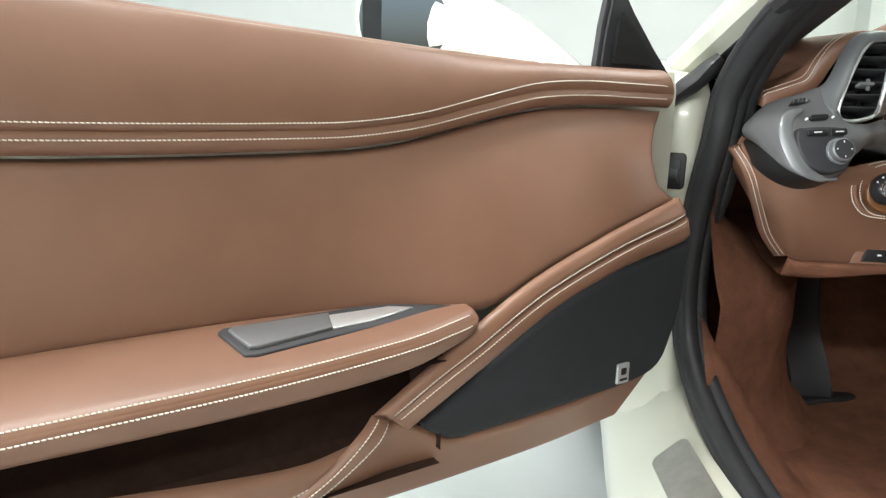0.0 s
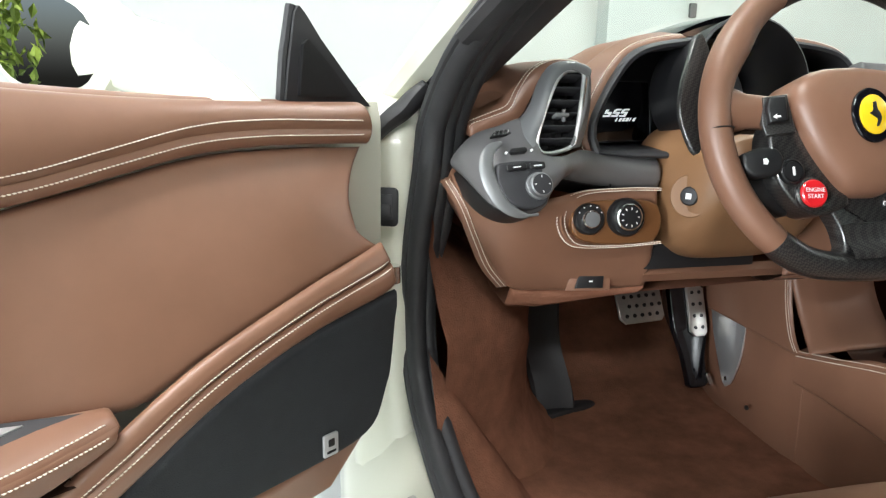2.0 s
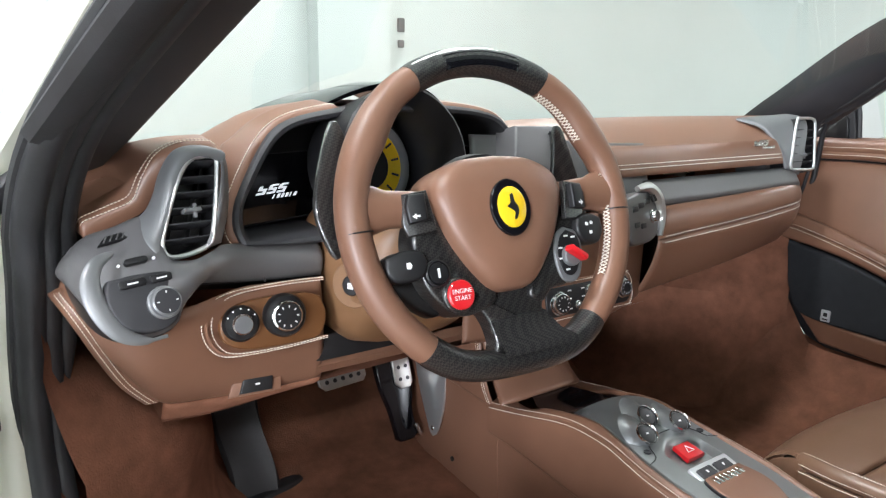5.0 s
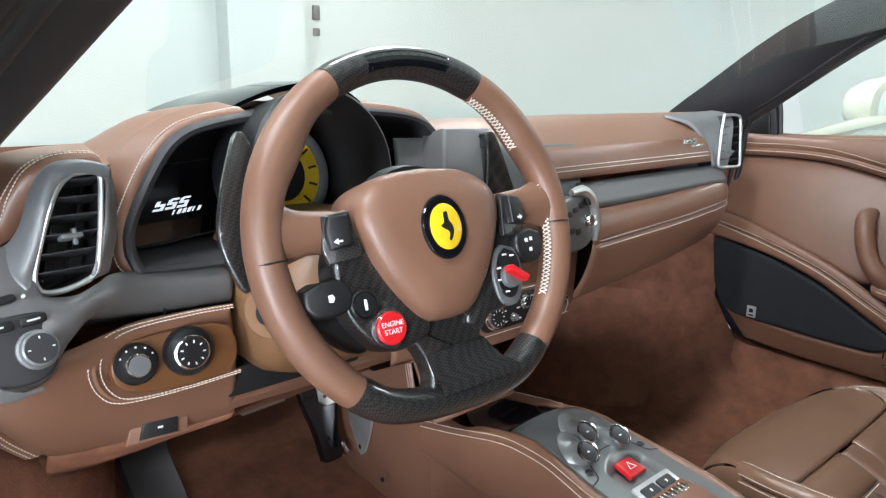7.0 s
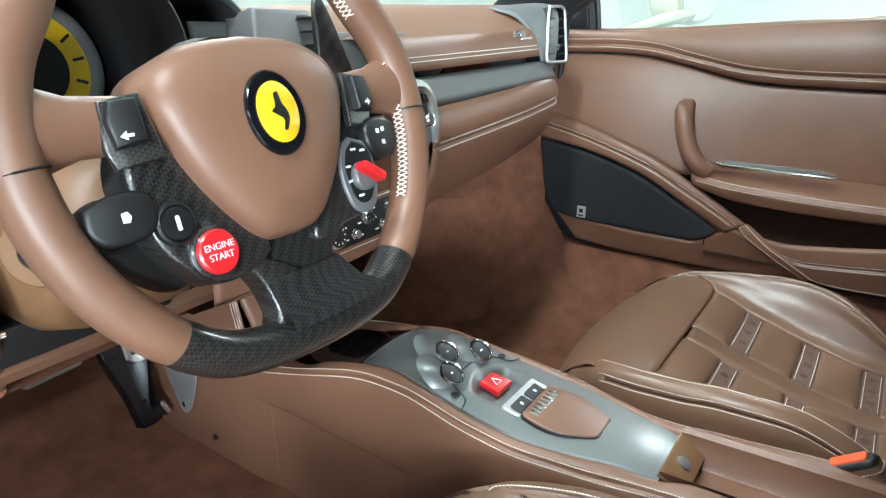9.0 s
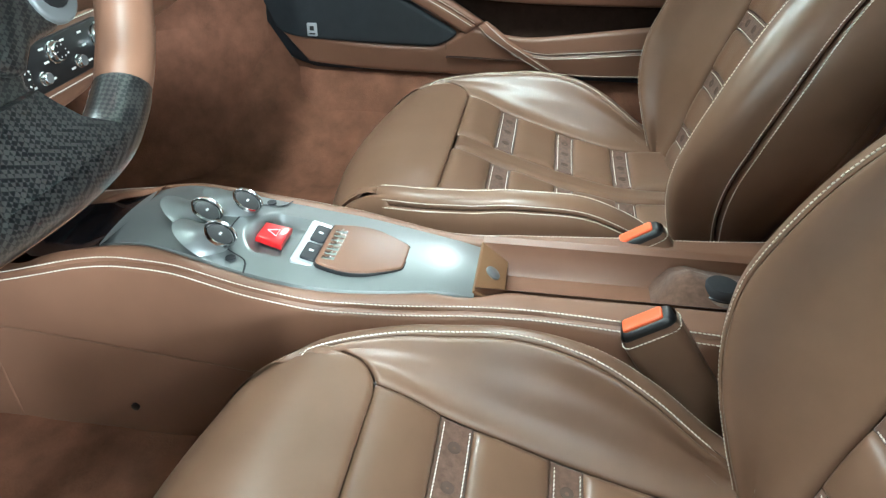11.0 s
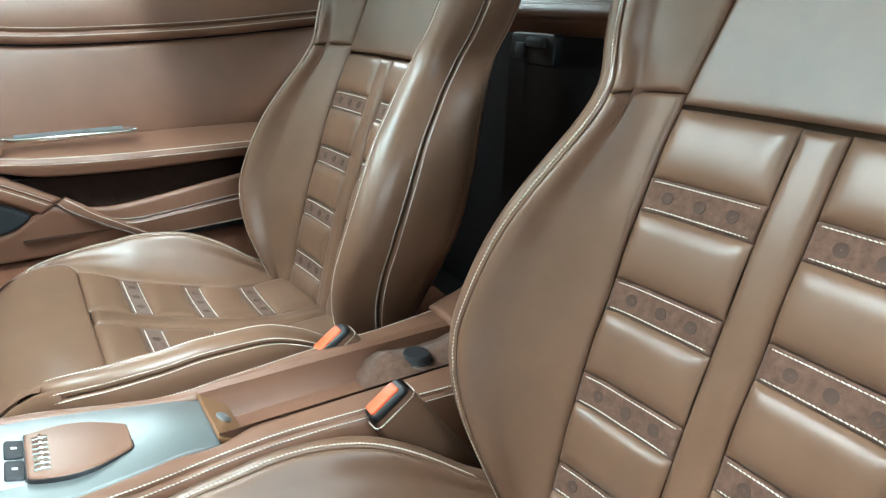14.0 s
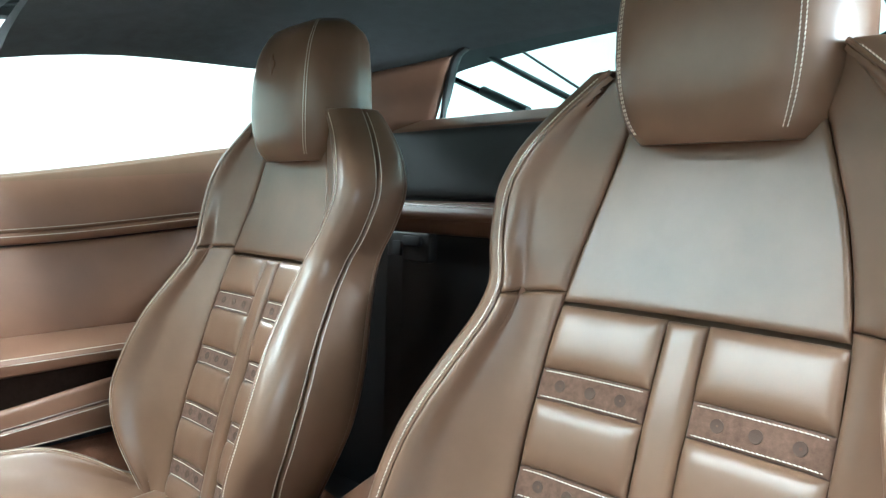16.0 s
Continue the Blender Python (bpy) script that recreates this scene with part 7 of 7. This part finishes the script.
# ---- seats ----
# Seat shapes about the seat's own middle line. Back: s runs across (0 middle, 1 inner seam, 2.3 crest, 3 piping, 5 back), z up
S_Y = spl([0.26, 0.30, 0.346, 0.45, 0.53, 0.63, 0.72, 0.82, 0.90, 0.98, 1.02], [0.262, 0.252, 0.240, 0.210, 0.181, 0.144, 0.104, 0.068, 0.050, 0.035, 0.03])
S_W = spl([0.26, 0.35, 0.45, 0.6, 0.72, 0.80, 0.88, 0.93, 0.98], [0.135, 0.14, 0.144, 0.145, 0.142, 0.128, 0.105, 0.09, 0.08])
S_B = spl([0.26, 0.30, 0.35, 0.40, 0.45, 0.5, 0.6, 0.68, 0.73, 0.80, 0.88, 0.95], [0.010, 0.026, 0.055, 0.081, 0.098, 0.104, 0.094, 0.072, 0.058, 0.054, 0.048, 0.03])
S_X = spl([0.26, 0.30, 0.35, 0.40, 0.45, 0.5, 0.58, 0.66, 0.70, 0.73, 0.78, 0.83, 0.88, 0.92, 0.95, 0.98], [0.196, 0.203, 0.215, 0.234, 0.252, 0.263, 0.256, 0.232, 0.219, 0.216, 0.232, 0.240, 0.222, 0.190, 0.158, 0.125])


def seat_back(s, z):
    y, w, b, x = S_Y(z), S_W(z), S_B(z), S_X(z)
    a = abs(s)
    px = spl([0, 0.5, 1, 1.65, 2.3, 2.7, 3, 4, 5], [0, 0.5 * w, w, w + 0.52 * (x - w), x - 0.029, x - 0.007, x, x - 0.004, x - 0.07])
    py = spl([0, 0.5, 1, 1.65, 2.3, 2.7, 3, 4, 5], [-0.004, -0.003, 0.004, 0.55 * b, b, b - 0.008, b - 0.03, -0.05, -0.10])
    return Vector((math.copysign(px(a), s) if s else 0.0, y + py(a), z))


# Cushion: s across as above, q along from the back to the front and down
C_Y = spl([0.15, 0.25, 0.34, 0.43, 0.53, 0.61, 0.66, 0.70, 0.74, 0.78, 0.85], [0.15, 0.25, 0.34, 0.43, 0.53, 0.61, 0.66, 0.698, 0.730, 0.746, 0.742])
C_Z = spl([0.15, 0.25, 0.34, 0.43, 0.53, 0.61, 0.66, 0.70, 0.74, 0.78, 0.85], [0.315, 0.296, 0.297, 0.315, 0.345, 0.373, 0.380, 0.370, 0.343, 0.302, 0.22])
C_W = spl([0.15, 0.25, 0.34, 0.43, 0.53, 0.61, 0.68, 0.75, 0.85], [0.16, 0.165, 0.166, 0.174, 0.182, 0.191, 0.196, 0.19, 0.18])
C_B = spl([0.15, 0.25, 0.3, 0.36, 0.42, 0.5, 0.56, 0.62, 0.68, 0.73, 0.85], [0.004, 0.014, 0.036, 0.072, 0.087, 0.072, 0.046, 0.021, 0.008, 0.005, 0.002])
C_X = spl([0.15, 0.25, 0.3, 0.4, 0.5, 0.6, 0.66, 0.70, 0.75, 0.85], [0.19, 0.205, 0.222, 0.246, 0.258, 0.254, 0.238, 0.220, 0.208, 0.20])


def cushion(s, q):
    y, z, w, b, x = C_Y(q), C_Z(q), C_W(q), C_B(q), C_X(q)
    a = abs(s)
    k = min(1.0, max(0.0, (0.47 - q) / 0.13))          # the stitched band lies flatter towards the back
    px = spl([0, 1, 1.6, 2.3, 2.7, 3, 4], [0, w, w + 0.45 * (x - w), x - 0.022 - 0.010 * k, x - 0.006 + 0.002 * k, x + 0.004 * k, x - 0.01])
    pz = spl([0, 1, 1.6, 2.3, 2.7, 3, 4], [-0.004, 0.002, 0.6 * b, b, b - 0.006 + 0.003 * k, b - 0.028 + 0.008 * k, -0.16])
    bow = 0.034 * max(0.0, 1 - (px(a) / 0.22) ** 2) * min(1.0, max(0.0, (q - 0.62) / 0.14))
    return Vector((math.copysign(px(a), s) if s else 0.0, y + bow, z + pz(a)))


seat = thing("bucket_seat", "brown leather sports seat with suede strips and cream stitching", "seat", "seats")


def on(surface, a, b, name, mat, out, parent=None, stitches=(), **k):
    p = Pad(a, b, surface=surface, out=out, **k)
    ob = p.out(name, mat, parent or seat)
    for inset, side in stitches:
        p.stitch(seat, inset, side)
    return p


def strip_holes(surface, s0, s1, v, out, parent):
    """Three pressed holes across a suede strip at height v."""
    for t in (0.2, 0.5, 0.8):
        s = s0 + (s1 - s0) * t
        c = surface(s, v)
        ex, ey = (surface(s + 0.02, v) - c).normalized(), (surface(s, v + 0.004) - c).normalized()
        m = frame_at(tuple(c), tuple(ex), tuple(ey))
        if (m.to_3x3() @ Vector((0, 0, 1))).dot(Vector(out)) < 0:
            m = m @ pose(0, 0, 0, 180)
        Geo().lathe([(0.0064, 0.0017), (0.0061, 0.0026), (0.0050, 0.0022), (0.0008, 0.0020)], m, 14).out("strip_hole", HOLE, parent)


FB, UP = (0, 1, 0.25), (0, 0, 1)
STRIPS = (0.350, 0.445, 0.540, 0.637)
for s in (-1, 1):
    # back inserts and strips in two columns
    edges = [0.296] + [v for z in STRIPS for v in (z - 0.0155, z + 0.0155)] + [0.716]
    for i in range(0, len(edges) - 1):
        z0, z1 = edges[i], edges[i + 1]
        if i % 2 == 0:
            on(seat_back, [(s * 0.15, z0), (s * 0.55, z0), (s * 0.99, z0)], [(s * 0.15, z1), (s * 0.55, z1), (s * 0.99, z1)], "back_insert", LEATHER_SEAT, FB, puff=0.0065, roll=0.018, sink=0.001, nu=20, nv=5, belly=0.002)
        else:
            p = on(seat_back, [(s * 0.15, z0), (s * 0.55, z0), (s * 0.99, z0)], [(s * 0.15, z1), (s * 0.55, z1), (s * 0.99, z1)], "back_strip", SUEDE, FB, stitches=((0.0035, "a"), (0.0035, "b")), puff=0.002, roll=0.004, sink=0.002, nu=16, nv=4)
            strip_holes(seat_back, s * 0.18, s * 0.96, (z0 + z1) / 2, FB, seat)
    # bolsters
    lowz = np.linspace(0.268, 0.7295, 20)
    on(seat_back, [(s * 1.0, z) for z in lowz], [(s * 2.3, z) for z in lowz], "back_bolster", LEATHER_SEAT, (-0.7 * s, 1, 0.25), puff=0.006, roll=0.007, sink=0.001, nu=46, nv=14)
    upz = np.linspace(0.73, 0.965, 14)
    on(seat_back, [(s * 1.0, z) for z in upz], [(s * 2.3, z) for z in upz], "shoulder_bolster", LEATHER_SEAT, FB, puff=0.006, roll=0.007, sink=0.001, nu=30, nv=12)
    # outer side band with stitched edge
    sz = np.linspace(0.268, 0.965, 32)
    on(seat_back, [(s * 2.31, z) for z in sz], [(s * 3.25, z) for z in sz], "edge_band", LEATHER_SEAT, (s, 0.6, 0), stitches=((0.004, "a"), (0.004, "b")), puff=0.006, roll=0.006, sink=0.002, nu=70, nv=5)
    on(seat_back, [(s * 3.26, z) for z in sz], [(s * 4.0, z) for z in sz], "side_band", LEATHER_SEAT, (s, 0, 0), stitches=((0.004, "a"),), puff=0.006, roll=0.006, sink=0.002, nu=70, nv=5)
    Geo().tube([seat_back(s * 2.305, z) + Vector((s * 0.002, 0.004, 0)) for z in sz if z > 0.37], 0.0026, 6).out("piping", LEATHER_SEAT, seat)
    on(seat_back, [(s * 4.0, z) for z in sz], [(s * 5.0, z) for z in sz], "back_cheek", LEATHER_SEAT, (s, -0.8, 0), puff=0.005, roll=0.012, sink=0.004, nu=40, nv=6)
    # cushion columns
    cs = [0.335, 0.432, 0.532]
    ce = [0.225] + [v for q in cs for v in (q - 0.015, q + 0.015)] + [0.6085]
    for i in range(len(ce) - 1):
        q0, q1 = ce[i], ce[i + 1]
        if i % 2 == 0:
            on(cushion, [(s * 0.14, q0), (s * 0.55, q0), (s * 0.99, q0)], [(s * 0.14, q1), (s * 0.55, q1), (s * 0.99, q1)], "cushion_insert", LEATHER_SEAT, UP, puff=0.0065, roll=0.018, sink=0.001, nu=20, nv=5, belly=0.002)
        else:
            on(cushion, [(s * 0.14, q0), (s * 0.55, q0), (s * 0.99, q0)], [(s * 0.14, q1), (s * 0.55, q1), (s * 0.99, q1)], "cushion_strip", SUEDE, UP, stitches=((0.0035, "a"), (0.0035, "b")), puff=0.002, roll=0.004, sink=0.002, nu=16, nv=4)
            strip_holes(cushion, s * 0.18, s * 0.96, (q0 + q1) / 2, UP, seat)
    # cushion bolster
    qz = np.linspace(0.20, 0.685, 20)
    qa, qb = np.linspace(0.25, 0.607, 20), np.linspace(0.25, 0.684, 20)
    on(cushion, [(s * 1.0, q) for q in qa], [(s * 2.2, q) for q in qb], "cushion_bolster", LEATHER_SEAT, (-0.6 * s, 0, 1), puff=0.005, roll=0.006, sink=0.0, nu=50, nv=12)
    on(cushion, [(s * 2.21, q) for q in qb], [(s * 2.85, q) for q in qb], "cushion_band", LEATHER_SEAT, (s * 0.6, 0, 1), stitches=((0.004, "a"), (0.004, "b")), puff=0.004, roll=0.006, sink=0.002, nu=50, nv=4)
    on(cushion, [(s * 2.86, q) for q in qb], [(s * 4.0, q) for q in qb], "cushion_side", LEATHER_SEAT, (s, 0, 0.3), stitches=((0.004, "a"),), puff=0.004, roll=0.006, sink=0.002, nu=50, nv=8)
# front roll of the cushion
fs = np.linspace(-2.6, 2.6, 20)
on(cushion, [(v, 0.609 + 0.064 * max(0, abs(v) - 1)) for v in fs], [(v, 0.84) for v in fs], "cushion_front", LEATHER_SEAT, (0, 1, 0.6), puff=0.006, roll=0.007, sink=0.0, nu=60, nv=14)
for v in (1, -1):
    on(cushion, [(v * 2.6, 0.66), (v * 2.6, 0.72), (v * 2.6, 0.80), (v * 2.6, 0.84)], [(v * 4.0, 0.66), (v * 4.0, 0.72), (v * 4.0, 0.80), (v * 4.0, 0.84)], "cushion_corner", LEATHER_SEAT, (v, 0.3, 0.2), puff=0.005, roll=0.012, sink=0.004, nu=20, nv=6)
# middle strips, upper panel
on(seat_back, [(-0.145, z) for z in np.linspace(0.296, 0.716, 12)], [(0.145, z) for z in np.linspace(0.296, 0.716, 12)], "back_spine", LEATHER_SEAT, FB, puff=0.007, roll=0.010, sink=0.004, nu=40, nv=4)
on(cushion, [(-0.135, q) for q in np.linspace(0.225, 0.606, 12)], [(0.135, q) for q in np.linspace(0.225, 0.606, 12)], "cushion_spine", LEATHER_SEAT, UP, puff=0.007, roll=0.010, sink=0.004, nu=40, nv=4)
on(seat_back, [(-0.99, z) for z in np.linspace(0.72, 0.93, 14)], [(0.99, z) for z in np.linspace(0.72, 0.93, 14)], "upper_panel", LEATHER_SEAT, FB, puff=0.0045, roll=0.006, sink=0.0, nu=30, nv=12, belly=0.004)
# shell behind and below
rows = [[seat_back(v, z) + Vector((-0.012 * v / 3, -0.018 if abs(v) < 4.2 else 0.0, 0)) for v in np.linspace(-5, 5, 41)] for z in np.linspace(0.40, 0.962, 36)]
Geo().grid(rows, close_v=True, caps=True).out("back_shell", LEATHER_SEAT, seat)
rows = [[cushion(v, q) + Vector((-0.012 * v / 3, 0, -0.022)) for v in np.linspace(-4, 4, 25)] for q in np.linspace(0.15, 0.85, 24)]
Geo().grid(rows).out("cushion_core", LEATHER_SEAT, seat)
rows = [[(x, y, z) for x, y in ((-0.2, 0.12), (0.2, 0.12), (0.2, 0.68), (-0.2, 0.68))] for z in (0.18, 0.25)]
Geo().grid(rows, close_v=True, caps=True).out("seat_base", BLACK, seat, "black seat base")
# headrest
H_W = spl([0.885, 0.90, 0.93, 0.985, 1.05, 1.09, 1.115, 1.125], [0.090, 0.101, 0.112, 0.118, 0.114, 0.104, 0.086, 0.06])
H_F = spl([0.885, 0.90, 0.93, 0.985, 1.05, 1.09, 1.115, 1.125], [0.085, 0.097, 0.104, 0.104, 0.094, 0.078, 0.055, 0.03])
H_K = spl([0.885, 0.90, 0.985, 1.05, 1.10, 1.125], [-0.03, -0.045, -0.05, -0.05, -0.045, -0.01])


def head(a, z):
    w, f, k = H_W(z), H_F(z), H_K(z)
    c, d = (f + k) / 2, (f - k) / 2
    cx, sy = math.cos(a), math.sin(a)
    return Vector((w * math.copysign(abs(cx) ** 0.55, cx), c + d * math.copysign(abs(sy) ** 0.6, sy) - 0.018 * abs(cx) ** 3 * (sy > 0), z))


zs = [0.885, 0.888, 0.893, 0.90, 0.915, 0.94, 0.97, 1.0, 1.03, 1.06, 1.082, 1.098, 1.111, 1.120, 1.125]
rows = [[head(a, z) for a in np.linspace(0, math.tau, 56, endpoint=False)] for z in zs]
hd = Geo().grid(rows, close_v=True, caps=True).out("headrest", LEATHER_SEAT, seat, "padded leather headrest")
for s in (-1, 1):
    for off in (0.0, 0.055):
        pts, nor = [], []
        for z in np.linspace(0.895, 1.122, 40):
            a = math.pi / 2 - s * (0.60 + off)
            p = head(a, z)
            t = head(a + 0.02, z) - head(a - 0.02, z)
            n = t.cross(Vector((0, 0, 1))).normalized()
            n = n if n.dot(p - Vector((0, 0.02, z))) > 0 else -n
            pts.append(p + n * 0.0006)
            nor.append(n)
        Geo().dashes(pts, nor).out("stitching", THREAD, hd, "cream stitching")
em = frame_at((0, 0.0985, 1.045), (1, 0, 0), (0, -0.12, 1)) @ pose(0, 0, 0, 0, 180, 0)
Geo().slab(smooth([(-0.003, 0.016), (0.003, 0.017), (0.005, 0.008), (0.011, 0.004), (0.010, -0.004), (0.005, -0.010), (0.002, -0.018), (-0.002, -0.012), (-0.006, -0.004), (-0.011, 0.0), (-0.006, 0.006), (-0.003, 0.016)], 40)[:-1], em, 0.0012, 0.0006).out("embossing", LEATHER_SEAT, hd, "plain embossed figure")
seat.matrix_world = pose(-0.39, 0, 0)
seat2 = copy_thing(seat, pose(0.368, 0.006, 0))

# ---- belt buckles ----
for s in (-1, 1):
    bk = thing("belt_buckle", "seat belt buckle with orange button in a leather sleeve", "belt buckle", "belt buckles")
    bx_, by_, bz_ = (-0.108, 0.366, 0.404) if s < 0 else (0.066, 0.358, 0.398)
    bmx = frame_at((bx_, by_, bz_), (0, 0.83, -0.56), (-s, 0, 0.05))
    if (bmx.to_3x3() @ Vector((0, 0, 1))).z < 0:
        bmx = frame_at((bx_, by_, bz_), (0, 0.83, -0.56), (s, 0, 0.05))
    Geo().slab(rounded(0.052, 0.027, 0.007), bmx @ pose(0, 0, -0.03), 0.034, 0.005).out("buckle_case", BLACK, bk, "black buckle case")
    Geo().slab(rounded(0.040, 0.0185, 0.003), bmx @ pose(0.002, 0, 0.002), 0.005, 0.002).out("release_button", ORANGE, bk, "orange release button")
    rows = [[bmx @ Vector((px_ * k, py_ * k, -0.003 - 0.16 * t)) for px_, py_ in rounded(0.056, 0.031, 0.009)] for t, k in ((0, 1.0), (0.06, 1.05), (0.3, 1.06), (0.7, 1.1), (1.0, 1.15))]
    Geo().grid(rows, close_v=True).out("sleeve", LEATHER_SEAT, bk, "leather sleeve")
    Geo().dashes([bmx @ Vector((a * 1.055, b * 1.055, -0.010)) for a, b in smooth(rounded(0.056, 0.031, 0.009) + rounded(0.056, 0.031, 0.009)[:1], 50)], [bmx.to_3x3() @ Vector((a, b, 0)).normalized() for a, b in smooth(rounded(0.056, 0.031, 0.009) + rounded(0.056, 0.031, 0.009)[:1], 50)]).out("stitching", THREAD, bk, "cream stitching")

# ---- rear of the cabin ----
rear = thing("rear_bulkhead", "black and brown leather bulkhead behind the seats", "bulkhead", kind="structure")
xs = np.linspace(-0.74, 0.74, 14)
Pad([(x, -0.25, 0.815) for x in xs], [(x, -0.27, 0.955) for x in xs], puff=0.006, roll=0.02, nu=30, nv=6, out=(0, 1, 0.2)).out("bulkhead_panel", TRIM, rear, "black bulkhead panel")
r1 = Pad([(x, -0.215, 0.775) for x in xs], [(x, -0.235, 0.81) for x in xs], puff=0.008, roll=0.012, nu=30, nv=4, out=(0, 1, 0.4))
r1.out("bulkhead_rail", LEATHER, rear, "stitched leather rail")
r1.stitch(rear, 0.010, "b")
r1.stitch(rear, 0.017, "b")
Pad([(x, -0.25, 0.74) for x in xs], [(x, -0.225, 0.775) for x in xs], puff=0.004, roll=0.012, nu=20, nv=4, out=(0, 1, 0.0)).out("bulkhead_lower", LEATHER, rear)
Pad([(x, -0.275, 0.952) for x in xs], [(x, -0.33, 0.982) for x in xs], puff=0.005, roll=0.012, nu=20, nv=5, out=(0, 1, 1)).out("parcel_edge", LEATHER, rear)
# Lower lining, black to hold the darkness of the gap behind the seats
Geo().grid([[(x, y, z) for x in np.linspace(-0.76, 0.76, 5)] for y, z in ((-0.26, 0.76), (-0.235, 0.5), (-0.20, 0.16), (-0.1, 0.15))]).out("shaded_lining", BLACK, rear)
Geo().box(pose(0, -0.33, 0.55), 1.5, 0.05, 0.82, 0.004).out("bulkhead_core", TRIM, rear)
# rear quarters, window frame and glass
for s in (-1, 1):
    Pad([(s * 0.79, -0.02, z) for z in (0.16, 0.4, 0.6, 0.8, 0.9)], [(s * 0.70, -0.25, z) for z in (0.16, 0.4, 0.6, 0.8, 0.93)], puff=0.004, roll=0.012, nu=20, nv=6, out=(-s, 0.6, 0)).out("quarter_lining", LEATHER, rear, "brown leather quarter lining")
    qa = [(s * 0.72, -0.17, 0.90), (s * 0.70, -0.19, 0.96), (s * 0.67, -0.22, 1.02), (s * 0.64, -0.22, 1.08)]
    qb = [(s * 0.46, -0.34, 0.965), (s * 0.45, -0.345, 1.0), (s * 0.43, -0.35, 1.06), (s * 0.40, -0.345, 1.115)]
    Pad(qa, qb, puff=0.008, roll=0.02, nu=24, nv=10, out=(-s, 1, 0), belly=0.01).out("quarter_trim", LEATHER, rear, "brown leather quarter trim")
    Geo().tube(smooth([(s * 0.445, -0.352, 0.975), (s * 0.435, -0.358, 1.03), (s * 0.40, -0.355, 1.11), (s * 0.36, -0.35, 1.13)], 16), 0.012, 8, flat=0.6).out("window_seal", RUBBER, rear)
rows = [[(x, y - 0.0 * x, z) for x in np.linspace(-0.46, 0.46, 9)] for y, z in ((-0.345, 0.975), (-0.36, 1.04), (-0.352, 1.12))]
rg = Geo().grid(rows).out("rear_window", GLASS_REAR, rear, "greenish rear window glass")
rg.visible_shadow = False
for s in (-1, 1):
    Geo().tube([(s * 0.490, -0.42, 1.086), (s * 0.385, -0.42, 1.042), (s * 0.280, -0.42, 0.998)], 0.0075, 10).out("gas_strut", GLOSS, rear, "black gas strut")
    Geo().tube([(s * 0.385, -0.42, 1.0455), (s * 0.255, -0.42, 0.990)], 0.011, 10).out("strut_sleeve", RUBBER, rear)
    for x0, z0, x1, z1, w_ in ((0.403, 1.137, 0.135, 1.003, 0.013), (0.308, 1.139, 0.110, 1.017, 0.005)):
        Geo().tube([(s * x0, -0.415, z0), (s * x1, -0.415, z1)], w_, 8, flat=0.5).out("engine_cover_rib", RUBBER, rear, "black engine cover rib")
for s in (-1, 1):
    bg = thing("belt_guide", "black seat belt guide on the bulkhead", "belt guide", "belt guides")
    gm = frame_at((s * 0.365, -0.205, 0.718), (1, 0, 0), (0, -0.1, 1)) @ pose(0, 0, 0, 0, 180, 0)
    Geo().slab(rounded(0.13, 0.058, 0.01), gm, 0.02, 0.004).out("guide_body", BLACK, bg)
    Geo().box(gm @ pose(0.015, 0.012, 0.022), 0.055, 0.02, 0.012, 0.004).out("guide_slot", TRIM, bg)
    Geo().box(gm @ pose(-0.03, -0.005, 0.022), 0.03, 0.03, 0.008, 0.003).out("guide_cap", TRIM, bg)
    wb = thing("seat_belt", "dark seat belt hanging behind the seat", "seat belt", "seat belts")
    rows = [[(s * 0.40 + q, -0.18 + 0.02 * t, 0.70 - 0.45 * t + 0.0) for q in (-0.024, 0.0, 0.024)] for t in np.linspace(0, 1, 8)]
    rows += [[(s * 0.40 + q, -0.182 + 0.02 * t, 0.70 - 0.45 * t) for q in (-0.024, 0.0, 0.024)] for t in np.linspace(1, 0, 8)]
    Geo().grid(rows, close_u=True).out("webbing", RUBBER, wb)
